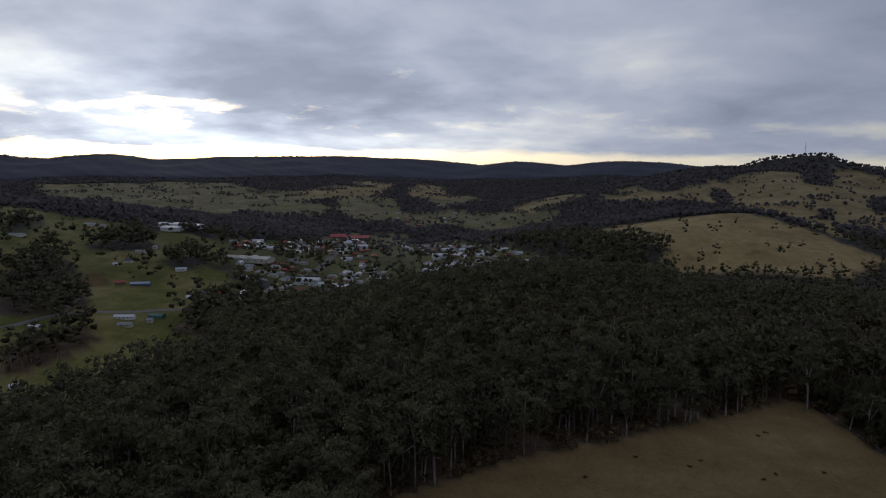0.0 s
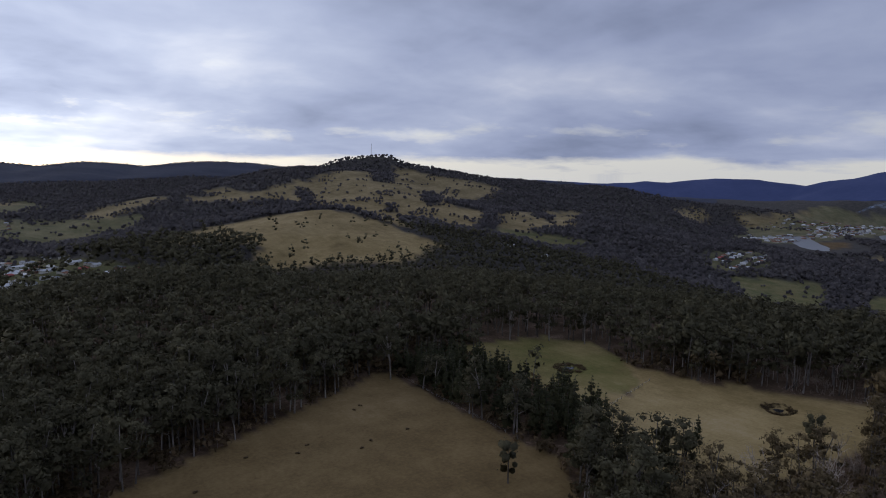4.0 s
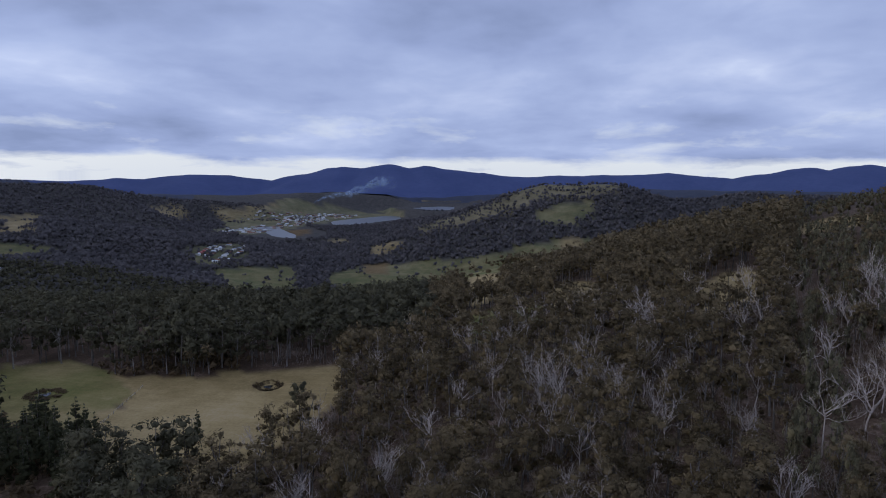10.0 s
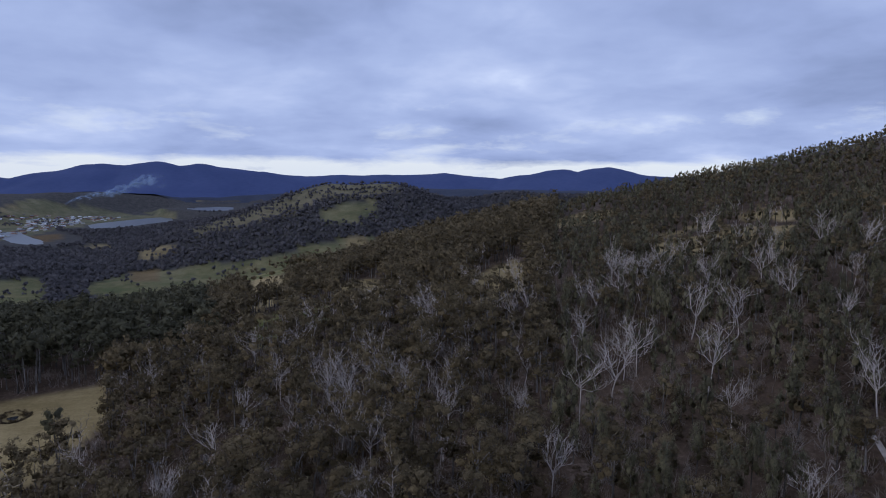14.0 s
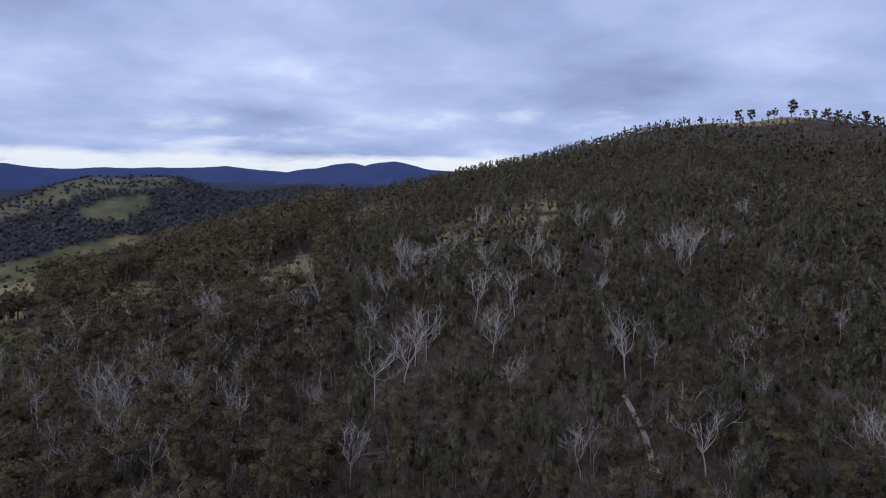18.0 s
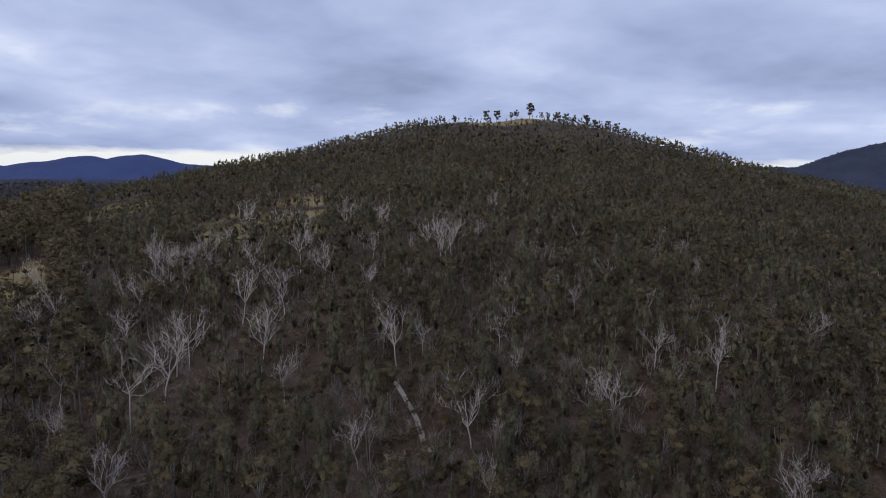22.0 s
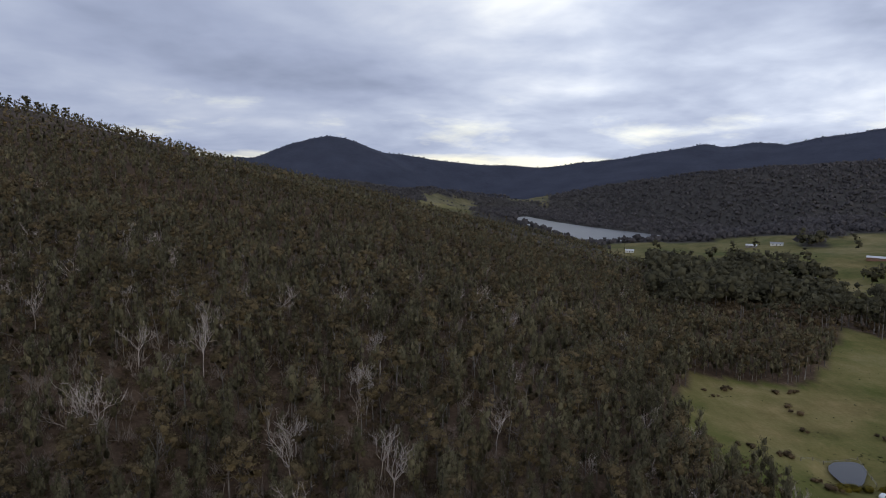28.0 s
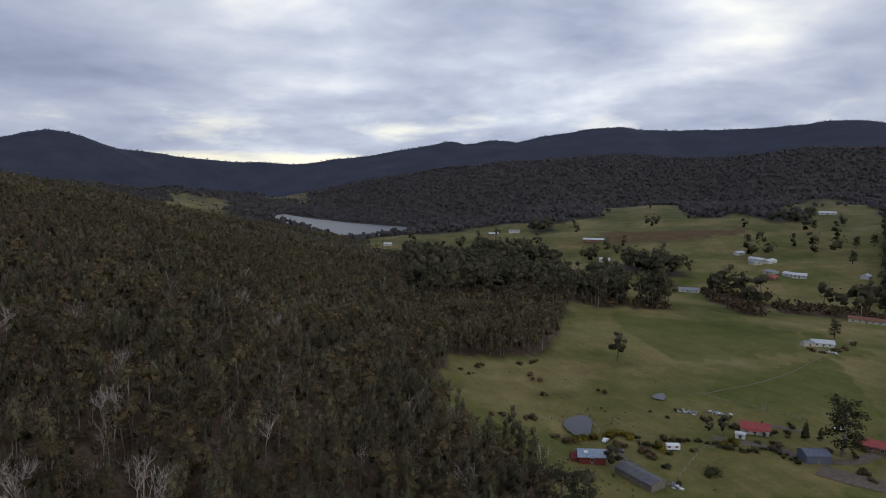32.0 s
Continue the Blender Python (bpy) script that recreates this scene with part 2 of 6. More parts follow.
# Ridges: slope of the flanks, roundness of the crest, then bearing, range, height along the crest
RIDGES = {
    "west_range": (0.16, 120, ((-60, 3600, 120), (-34, 3600, 102), (-30.7, 3600, 92), (-27.2, 3600, 119), (-24, 3600, 96), (-18.4, 3600, 118), (-9.1, 3600, 134), (-1.7,
        3600, 124), (3.8, 3600, 97), (7.2, 3500, 120), (10.6, 3400, 96), (15.3, 3450, 131), (18, 3450, 128), (20.7, 3450, 107), (23.7, 3450, 116), (32, 3450,
        90), (45, 3450, 48))),
    "west_mid": (0.09, 96, ((-34, 2640, 5), (-23, 2700, 11), (-17.6, 2640, 14), (-14.8, 2640, -6), (-11, 2700, 6), (-8.1, 2640, 26), (-4.2, 2700, 18), (-2.2, 2760,
        25), (2, 2760, -8))),
    "west_hill": (0.15, 80, ((-50, 1170, 37), (-34.4, 1197, 26), (-31.6, 1197, 16), (-25.8, 1237, -14), (-20, 1277, -40))),
    "tower_knob": (0.55, 25, ((25.4, 2295, 114), (26.2, 2295, 126), (27.3, 2295, 136), (28.8, 2295, 145), (30.0, 2295, 146), (30.4, 2295, 138))),
    "tower_hill": (0.24, 40, ((20, 2500, 80), (21.6, 2400, 96), (24, 2330, 102), (27.3, 2295, 108), (30.1, 2295, 110), (31.8, 2295, 116), (33.3, 2295, 107), (34.2, 2295, 102), (35.3, 2295, 95), (40.8,
        2362, 66), (44.6, 2430, 52), (49.6, 2498, 43), (54, 2565, 28), (58, 2565, 14), (62.5, 2565, -2), (65, 2632, -45))),
    "tower_spur": (0.17, 54, ((27, 2025, 97), (30, 1688, 43), (36, 1552, 2), (41, 1552, -11), (46, 1620, -15))),
    "knoll": (0.2, 53, ((9, 1130, -27), (13, 1104, -6), (18, 1077, 8), (22.3, 1064, 20), (25.6, 1064, 27), (27.5, 1051, 20), (30.5, 1037, 0), (34.5, 984, -40))),
    "south_range": (0.3, 45, ((40, 4700, 60), (49.56, 4500, 29), (52.55, 4500, 50), (54.54, 4500, 44), (58.02, 4500, 76), (60.98, 4500, 70), (63.18, 4500, 49), (64.63, 4500, 38), (66.29, 4500, 70), (68.63, 4500, 101), (69.73, 4500, 123), (70.7, 4500, 131), (72.16, 4500, 124), (73.39, 4500, 136), (74.62, 4500, 153), (75.86, 4500, 126), (77.1, 4500, 131), (77.94, 4500, 143), (79.59, 4500, 120), (81.08, 4500, 109), (82.57, 4500, 98), (84.06, 4500, 80), (86.53, 4500, 69), (88.48, 4500, 78), (95.78, 4500, 89), (98.26, 4500, 103), (100.73, 4500, 86), (103.41, 4500, 70), (104.61, 4500, 90), (106.04, 4500, 99), (107.08, 4500, 96), (107.81, 4500, 131), (108.83, 4500, 139), (109.4, 4500, 121), (109.86, 4500, 110), (110.67, 4500, 126), (111.56, 4500, 149), (112.45, 4500, 157), (113.13, 4500, 146), (114.02, 4500, 121), (115.55, 4500, 104), (117.66, 4500, 96), (118.9, 4500, 93), (125, 4600, 85), (160, 4600, 90))),
    "south_foothills": (0.13, 150, ((50, 3000, 0), (62, 3300, -20), (70, 3400, -8), (76, 3300, -18), (84, 3300, 0), (95, 3300, 20), (118, 3300, 20))),
    "lookout": (0.36, 40, ((73, 1755, -106), (76, 1755, -77), (80, 1755, -37), (85, 1755, 14), (89, 1755, 64), (93.5, 1755, 66), (97.6, 1796, 28), (101, 1890, -4))),
    "middle_ridge": (0.2, 81, ((96, 2092, 9), (101.5, 2025, 20), (105.4, 2025, 35), (109.3, 2025, 32), (113.4, 2025, 13), (118, 1958, 29))),
    "big_hill": (0.26, 40, ((112, 690, 20), (115, 700, 39), (118.3, 720, 58), (123, 730, 78), (127.8, 740, 97), (132, 745, 117), (136, 748, 133), (139.5, 750, 147), (143.5, 770, 154))),
    "hill_front": (0.22, 50, ((141, 620, 111), (139, 400, 76), (136, 200, 36), (132, 110, 14))),
    "hill_front_south": (0.22, 50, ((146, 640, 106), (158, 420, 58), (170, 270, 24))),
    "big_hill_tail": (0.235, 40, ((146, 790, 149), (150.5, 800, 129), (155.4, 810, 112), (163.4, 790, 89), (170, 770, 58))),
    "hill_shoulder": (0.22, 25, ((125, 640, 78), (119, 580, 50), (111, 520, 26), (104, 490, 10), (97, 480, -4))),
    "peak": (0.42, 40, ((156, 3450, 142), (160, 3450, 140), (164.85, 3450, 142), (167.06, 3450, 142), (168.55, 3450, 196), (169.83, 3450, 230), (171.13, 3450, 252), (172.01, 3450, 259), (173.11, 3450, 252), (174.21, 3450, 226), (175.56, 3450, 191), (177.4, 3450, 176), (179.74, 3450, 161), (182.62, 3450, 135), (185.54, 3450, 125), (189.75, 3450, 116), (190.99, 3450, 117))),
    "east_range": (0.30, 40, ((190.99, 3450, 117), (193.97, 3450, 140), (196.43, 3450, 159), (199.36, 3450, 187), (202.25, 3450, 220), (203.67, 3450, 235), (204.86, 3450, 221), (206.39, 3450, 229), (207.39, 3450, 243), (208.54, 3450, 238), (209.67, 3450, 226), (212.28, 3450, 267), (215.64, 3450, 298), (218.25, 3450, 311), (220.4, 3450, 290), (222.83, 3450, 288), (225.41, 3450, 288), (228.7, 3450, 289), (231.05, 3450, 302), (232.56, 3450, 302), (233.83, 3450, 322), (235.8, 3450, 313), (237.11, 3450, 303), (255, 3450, 263), (290, 3450, 154))),
    "east_mid": (0.33, 122, ((176, 2362, 9), (181.6, 2362, 31), (186, 2362, 26), (189, 2362, 22), (191.5, 2362, 26), (196, 2295, 60), (203, 2295, 93), (209, 2295, 113), (213.7, 2295, 129), (221, 2228, 124), (227, 2160, 130), (233, 2160, 155), (240, 2160, 151), (260, 2160, 104))),
    "field_mound": (0.45, 40, ((177, 1080, 28), (180.5, 1060, 43), (183, 1050, 42), (185, 1040, 31), (186.3, 1035, 10))),
    "pasture_rise": (0.11, 84, ((212, 1302, -47), (214, 1288, -25), (216.5, 1260, 17), (223, 1232, 26), (228, 1218, 20), (232, 1204, 37), (240, 1190, 42), (255, 1190,
        20))),
}


def ridge_height(x, y, slope, width, crest):
    best = np.full(np.shape(x), -400.0)
    pts = [(*at(b, r), z) for b, r, z in crest]
    for (ax, ay, az), (bx, by, bz) in zip(pts, pts[1:]):
        dx, dy = bx - ax, by - ay
        s = np.clip(((x - ax) * dx + (y - ay) * dy) / (dx * dx + dy * dy), 0, 1)
        d = np.hypot(x - ax - s * dx, y - ay - s * dy)
        best = np.maximum(best, az + s * (bz - az) - slope * (np.sqrt(d * d + width * width) - width))
    return best


def shore_distance(x, y, poly):
    """Distance from a shore line, negative on the water."""
    best, hit = np.full(np.shape(x), 1e9), np.zeros(np.shape(x), bool)
    for (ax, ay), (bx, by) in zip(poly, poly[1:] + poly[:1]):
        dx, dy = bx - ax, by - ay
        s = np.clip(((x - ax) * dx + (y - ay) * dy) / (dx * dx + dy * dy), 0, 1)
        best = np.minimum(best, np.hypot(x - ax - s * dx, y - ay - s * dy))
        if ay != by:
            hit ^= ((ay > y) != (by > y)) & (x < (bx - ax) * (y - ay) / (by - ay) + ax)
    return np.where(hit, -best, best)


def ground(x, y):
    """Height of the ground at plan places (arrays)."""
    x, y = np.asarray(x, float), np.asarray(y, float)
    r, b = np.hypot(x, y), (np.degrees(np.arctan2(x, y)) + 60) % 360 - 60
    tab = np.array(VALLEYS + ((300, *VALLEYS[0][1:]),), float)
    fall, r0, r1 = (np.interp(b, tab[:, 0], tab[:, i]) for i in (1, 2, 3))
    s = np.clip((r - r0) / (r1 - r0), 0, 1)
    base = -fall * s * s * (3 - 2 * s)
    k = 3.0
    total = np.exp(np.clip(base / k, -120, 120))
    for slope, width, crest in RIDGES.values():
        total = total + np.exp(np.clip(ridge_height(x, y, slope, width, crest) / k, -120, 130))
    z = k * np.log(total)
    rough = np.sin(x * 0.021 + 1.3 * np.sin(y * 0.017)) + np.sin(y * 0.026 + 1.7 * np.sin(x * 0.013 + 1)) + 0.5 * np.sin((x + y) * 0.06)
    z = z + 0.9 * rough * np.clip((r - 150) / 300, 0.25, 1.6)
    for level, shore in LAKES:
        d = shore_distance(x, y, shore)
        bank = level + np.where(d < 220, 0.06 * d, 13 + 0.45 * (d - 220))
        z = np.minimum(z, np.maximum(bank, level - 6))
        z = np.where((d > 0) & (d < 140), np.maximum(z, level + 0.3 + np.minimum(0.03 * d, 1.2)), z)
    for wx, wy, wz, inner, outer in WATER:
        d = np.hypot(x - wx, y - wy)
        t = np.clip((outer - d) / (outer - inner), 0, 1)
        t = t * t * (3 - 2 * t)
        z = z * (1 - t) + wz * t
    return z


def inside(x, y, poly):
    """Which of the plan places lie inside the polygon."""
    hit = np.zeros(np.shape(x), bool)
    for (ax, ay), (bx, by) in zip(poly, poly[1:] + poly[:1]):
        if ay != by:
            hit ^= ((ay > y) != (by > y)) & (x < (bx - ax) * (y - ay) / (by - ay) + ax)
    return hit


# Land use, painted in order over woodland: kind and outline in plan
LAND = []


def land(kind, *poly):
    LAND.append((kind, tuple(poly)))


land("green", (-620, 500), (-560, 640), (-647, 946), (-521, 912), (-365, 917), (-291, 914), (-259, 769), (-208, 668), (-242, 603), (-140, 413), (-142.7, 352.8), (-166.0, 347.7), (-194.9, 316.5), (-200.6, 282.4), (-300, 150), (-560, 200))
land("wood", (-439, 789), (-425, 893), (-349, 804), (-412, 751))
land("wood", (-451, 740), (-398, 691), (-317, 573), (-335, 544), (-361, 518), (-431, 623))
land("wood", (-327, 754), (-315, 810), (-261, 756), (-311, 730))
land("wood", (-328, 468), (-297, 528), (-268, 498), (-285, 440), (-295, 420))
land("wood", (-238, 556), (-187, 617), (-133, 677), (-121, 619), (-176, 562), (-227, 528))
land("wood", (-569, 829), (-550, 882), (-517, 826), (-526, 765))
land("wood", (-271, 763), (-265, 786), (-250, 750), (-257, 733))
land("wood", (-540, 983), (-548, 1038), (-485, 919), (-495, 908))
land("dry", (-1371, 2161), (-1188, 2339), (-965, 2444), (-936, 2221), (-1097, 1986))
land("green", (-1015, 1960), (-873, 2209), (-596, 2254), (-404, 2076), (-417, 1814), (-619, 1755), (-478, 1044))
land("wood", (-853, 2110), (-770, 2136), (-719, 1994), (-781, 1952))
land("green", (-342, 2138), (-151, 2082), (-93, 1699), (-203, 1628), (-286, 1790))
land("dry", (-420, 2780), (-197, 2715), (-190, 2332), (-311, 2326))
land("dry", (-139, 2739), (15, 2546), (-46, 2260))
land("dry", (434, 1863), (594, 1717), (606, 1627), (449, 1729))
land("dry", (194, 1887), (381, 2013), (419, 1870), (229, 1775))
land("green", (-61, 2120), (97, 2362), (151, 2241), (-5, 1932))
land("earth", (-391, 647), (-352, 684), (-345, 658), (-376, 632))
land("town", (-324, 915), (-204, 1047), (-189, 1518), (-82, 1505), (70, 1017), (179, 813), (173, 770), (117, 778), (-30, 832), (-63, 783), (-86, 694), (-162, 650), (-215, 692), (-266, 790))
land("town", (-131, 1808), (80, 1938), (99, 1662), (-86, 1586))
land("green", (26, 1651), (312, 1718), (288, 1621), (66, 1570))
land("dry", (191, 996), (313, 970), (389, 949), (448, 934), (503, 856), (496, 712), (430, 673), (328, 713), (247, 756), (291, 807), (241, 919))
land("dry", (605, 1719), (749, 1764), (943, 1770), (1150, 1885), (1220, 1754), (1411, 1635), (1210, 1499), (898, 1272), (930, 1174), (829, 1047), (563, 800), (516, 867), (640, 1273), (618, 1465), (545, 1555))
land("wood", (977, 1759), (1117, 1864), (989, 1638), (887, 1591))
land("wood", (767, 1806), (817, 1823), (767, 1715), (738, 1725))
land("wood", (567, 1615), (641, 1519), (592, 1393), (511, 1460))
land("wood", (951, 1440), (1069, 1527), (906, 1288), (850, 1276))
land("wood", (741, 1263), (799, 1273), (757, 1075), (583, 788), (550, 795), (534, 897))
land("wood", (1113, 1796), (1140, 1794), (1040, 1640), (1000, 1617))
land("wood", (714, 1599), (734, 1587), (651, 1425), (641, 1440))
land("wood", (972, 2085), (949, 2018), (1006, 1974), (1074, 1937), (1137, 1930), (1185, 1971), (1236, 1904), (1285, 1979), (1127, 2119), (1006, 2157))
land("dry", (942, 1112), (1158, 1256), (1067, 1081), (1120, 1060), (908, 985), (866, 1023))
land("dry", (1451, 1373), (1478, 1360), (1088, 1012), (1051, 1012))
land("green", (880, 1005), (1009, 891), (783, 809), (852, 925))
land("green", (1097, 647), (1238, 551), (1011, 440), (851, 470))
land("green", (1189, 456), (1356, 440), (1327, 172), (1398, 17), (1403, -57), (611, -23), (586, 20), (564, 68), (608, 128), (986, 359))
land("dry", (726, 110), (656, 62), (481, 45), (514, 78))
land("dry", (465, 6), (458, -20), (352.3, -14.3), (360.1, 4.4))
land("green", (379.9, 57.1), (401, 37), (299.5, 28.8), (289.4, 41.9))
land("green", (1511, 82), (1558, 21), (1607, -68), (1545, -72), (1481, -17), (1464, 18))
land("sparse", (1739, 432), (1654, 290), (1689, 150), (4398, 102), (4398, -249), (1647, -133), (1627, 63), (1564, 125), (1531, 228), (1547, 341))
land("mixed", (2369, 1352), (2559, 1295), (2830, 1197), (2944, 1069), (3119, 892), (2839, 658), (2905, 727), (2637, 958), (2332, 1181), (2244, 1282))
land("dry", (2489, 1299), (2718, 1261), (2799, 1184), (2720, 1179), (2513, 1219))
land("wood", (2861, 1210), (2994, 1087), (2891, 1079), (2772, 1145))
land("wood", (3010, 976), (3136, 867), (3038, 840), (2957, 944))
land("town", (1800, 1080), (2000, 1160), (2500, 1130), (3000, 1150), (3000, 900), (2700, 920), (2500, 950), (2100, 975), (1950, 975))
land("dry", (3300, 1350), (3600, 1200), (3600, 1050), (3300, 1150))
land("dry", (3500, 950), (3900, 900), (3900, 720), (3500, 780))
land("mixed", (1975, 1130), (2240, 1260), (2900, 1260), (2900, 1160), (2500, 1105))
land("dry", (2112, 1490), (2308, 1480), (2200, 1400), (2020, 1370))
land("dry", (2384, 1380), (2500, 1290), (2420, 1225), (2330, 1300))
land("dry", (1590, 490), (1535, 385), (1460, 380), (1450, 440))
land("dry", (1840, 700), (1905, 668), (1810, 625), (1730, 645))
land("town", (1187, 759), (1484, 784), (1240, 643), (1101, 655), (1107, 696))
land("brown", (143, 246), (143, 200), (143, 163), (145, 140), (120, 100), (60, 40), (0, 60), (-20, 160), (22, 189), (81, 216))
land("pale", (190, 262), (254, 268), (270, 227), (248, 196), (228, 172), (186, 158), (189, 182), (189, 209), (190, 244))
land("dry", (228, 172), (248, 196), (258, 92), (230, 82), (223, 90), (197, 100), (180, 102), (184, 157))
land("dry", (294.2, -55.0), (366.0, -71.1), (397, -91), (407, -111), (304.7, -85.7), (285.8, -70.2))
land("dry", (372, -242), (378, -260), (358, -268), (257.6, -196.1), (262.1, -187.3), (290.9, -194.6))
land("dry", (365, -178), (374, -212), (368, -227), (298.8, -187.6), (289.4, -160.6), (289.9, -143.1))
land("dry", (451, 4), (452, -20), (406, -19), (387.6, 1.4))
land("dry", (519, -173), (517, -189), (480, -178), (479, -161))
land("dry", (485, -539), (441, -544), (404, -578), (400, -616), (447, -663), (514, -613), (529, -567))
land("bare", (121.6, -112.0), (117.4, -117.8), (101.2, -107.5), (87.1, -99.3), (79.5, -95.8), (85.0, -86.5), (92.6, -90.5), (106.1, -99.9))
land("bare", (147.9, -101.0), (144.1, -105.2), (134.7, -97.7), (139.3, -94.4))
land("bare", (90.2, -97.7), (86.7, -107.2), (80.1, -107.9), (79.2, -101.8), (84.3, -93.3))
land("dry", (455, -545), (500, -560), (500, -600), (470, -640), (430, -625), (425, -585))
land("mixed", (-88.0, -218.2), (-119.2, -267.5), (-167.9, -266.7), (-196.3, -295.0), (-242, -356), (-340, -415), (-300, -330), (-360, -330), (-480, -240), (-480, -120), (-280, -20), (-60, -10), (-45, -72), (-70, -126), (-62, -105), (-99.3, -122.9), (-91.2, -132.2), (-91.0, -145.7), (-89.4, -159.0), (-86.8, -172.7))
land("lush", (-197.8, -190.9), (-236.3, -199.3), (-284.2, -206.1), (-318.6, -196.7), (-330, -250), (-239.6, -146.0), (-219.4, -159.3), (-212.3, -170.5), (-203.4, -181.3))
land("lush", (-250, -320), (-321, -313), (-319, -249), (-281.7, -218.8), (-221.9, -231.9), (-230.8, -271.0))
land("pale", (-138.5, -149.1), (-169.6, -150.1), (-180.8, -134.2), (-182.2, -120.3), (-169.3, -111.3), (-131.9, -126.8), (-131.7, -139.8))
land("pale", (-114.5, -256.9), (-165.7, -263.2), (-193.2, -284.8), (-189.2, -241.0), (-142.2, -208.4), (-123.8, -203.8), (-100.7, -210.2))
land("pale", (-120.3, -187.0), (-129.7, -195.3), (-146.5, -195.7), (-145.2, -188.4), (-134.4, -173.3), (-125.1, -179.3), (-118.4, -181.4))
land("mixed", (-287, -1006), (-345, -1007), (-440, -923), (-514, -949), (-579, -863), (-1060, -1423), (-848, -906), (-750, -719), (-796, -731), (-758, -629), (-1327, -1016), (-1369, -954), (-846, -536), (-443, -275), (-461, -323), (-465, -365), (-478, -404), (-474, -430), (-435, -460), (-424, -494), (-389, -500), (-386, -572), (-354, -638), (-318, -716), (-288, -840))
land("wood", (-374, -555), (-403, -493), (-306, -370), (-254, -376))
land("wood", (-467, -597), (-499, -546), (-467, -494), (-441, -540))
land("wood", (-456, -506), (-497, -480), (-509, -430), (-458, -383), (-411, -378), (-439, -442))
land("wood", (-478, -404), (-480, -366), (-500, -311), (-435, -270), (-391, -297), (-432, -359))
land("wood", (-733, -1094), (-792, -1054), (-659, -876), (-615, -917))
land("wood", (-818, -680), (-848, -649), (-790, -602), (-759, -628))
land("wood", (-500, -904), (-549, -856), (-522, -814), (-477, -861))
land("wood", (-359, -753), (-422, -651), (-399, -608), (-332, -667))
land("wood", (-830, -879), (-815, -749), (-746, -710), (-743, -774))
land("wood", (-463, -549), (-474, -543), (-450, -515), (-444, -525))
land("earth", (-563, -753), (-629, -670), (-690, -633), (-742, -633), (-662, -606), (-577, -614), (-520, -671))
land("mixed", (-309, -1028), (-390, -977), (-477, -944), (-526, -872), (-442, -730), (-343, -836), (-220, -790))
land("mixed", (9, -1035), (-10, -2257), (-61, -2351), (-201, -2437), (-105, -1019), (-43, -989), (0, -1010))
land("mixed", (-335, -2502), (-449, -2932), (-567, -2824), (-480, -2453))
land("dry", (198, 991), (290, 1023), (397, 992), (459, 951), (497, 872), (514, 763), (518, 729), (418, 717), (321, 761), (305, 800), (251, 887), (201, 963))
land("dry", (490, 1857), (551, 1895), (586, 1768), (615, 1670), (748, 1727), (816, 1778), (885, 1786), (944, 1771), (1091, 1837), (1155, 1691), (1209, 1568), (1187, 1514), (1096, 1498), (938, 1449), (832, 1331), (777, 1312), (738, 1364), (688, 1370), (620, 1385), (609, 1559), (555, 1678), (524, 1768))
land("dry", (709, 1437), (751, 1440), (777, 1336), (860, 1426), (824, 1296), (749, 1244), (533, 871), (515, 879), (502, 964))
land("dry", (753, 1250), (847, 1331), (862, 1264), (798, 1192), (850, 1204), (926, 1212), (951, 1172), (892, 1109), (824, 1052), (750, 1063), (773, 1135), (729, 1128), (543, 887))
land("dry", (943, 1123), (1147, 1274), (1271, 1340), (1003, 1077), (931, 1035), (893, 1055))
land("dry", (1329, 1354), (1464, 1367), (1079, 1016), (1004, 1005))
land("green", (799, 1021), (883, 1015), (938, 939), (1001, 886), (878, 894), (817, 973))
land("wood", (966, 1763), (1106, 1862), (968, 1617), (869, 1574))
land("wood", (916, 1391), (1020, 1443), (873, 1247), (841, 1272))
land("wood", (675, 1640), (715, 1636), (644, 1437), (620, 1451))
land("wood", (736, 1266), (772, 1271), (732, 1206), (705, 1203))
land("mixed", (-1329, 2109), (-1273, 2237), (-1090, 2346), (-1043, 2642), (-736, 2390), (-520, 2106), (-527, 1993), (-637, 2128), (-643, 1922), (-689, 1778), (-759, 1796), (-964, 1997), (-1064, 1924), (-1192, 1942))
land("green", (-517, 1223), (-714, 1843), (-527, 1993), (-377, 1933), (-299, 1871), (-336, 1726), (-459, 1732), (-566, 1784))
land("dry", (-520, 2106), (-455, 2337), (-304, 2436), (-187, 2294), (-229, 2128), (-393, 2017))
land("dry", (-135, 2447), (-31, 2618), (34, 2290), (114, 2287), (-43, 2129), (-120, 2185))
land("green", (-227, 1817), (-97, 1765), (112, 1891), (329, 1727), (288, 1664), (99, 1663), (-33, 1685), (-154, 1713))
land("sparse", (2246, 587), (1627, 343), (1624, 283), (1718, 193), (1668, -110), (1665, -41), (1628, 56), (1564, 134), (1536, 199), (1539, 268), (1567, 359))
land("green", (1517, 97), (1540, 52), (1588, 0), (1612, -54), (1587, -73), (1532, -39), (1497, -26), (1464, -14), (1507, 6))
land("dry", (1399, 16), (1413, -8), (1389, -49), (1360, -54), (1332, -25), (1371, 9))
land("brown", (1361, 440), (1381, 381), (1250, 344), (1216, 382))
land("mixed", (-237, -343), (-365, -537), (-445, -649), (-510, -636), (-579, -528), (-633, -397), (-368, -228), (-310, -280), (-255, -315))
land("wood", (-312, -462), (-375, -508), (-392, -487), (-284, -345), (-254, -337), (-258, -375))
land("wood", (-278, -332), (-307, -331), (-334, -363), (-308, -366))
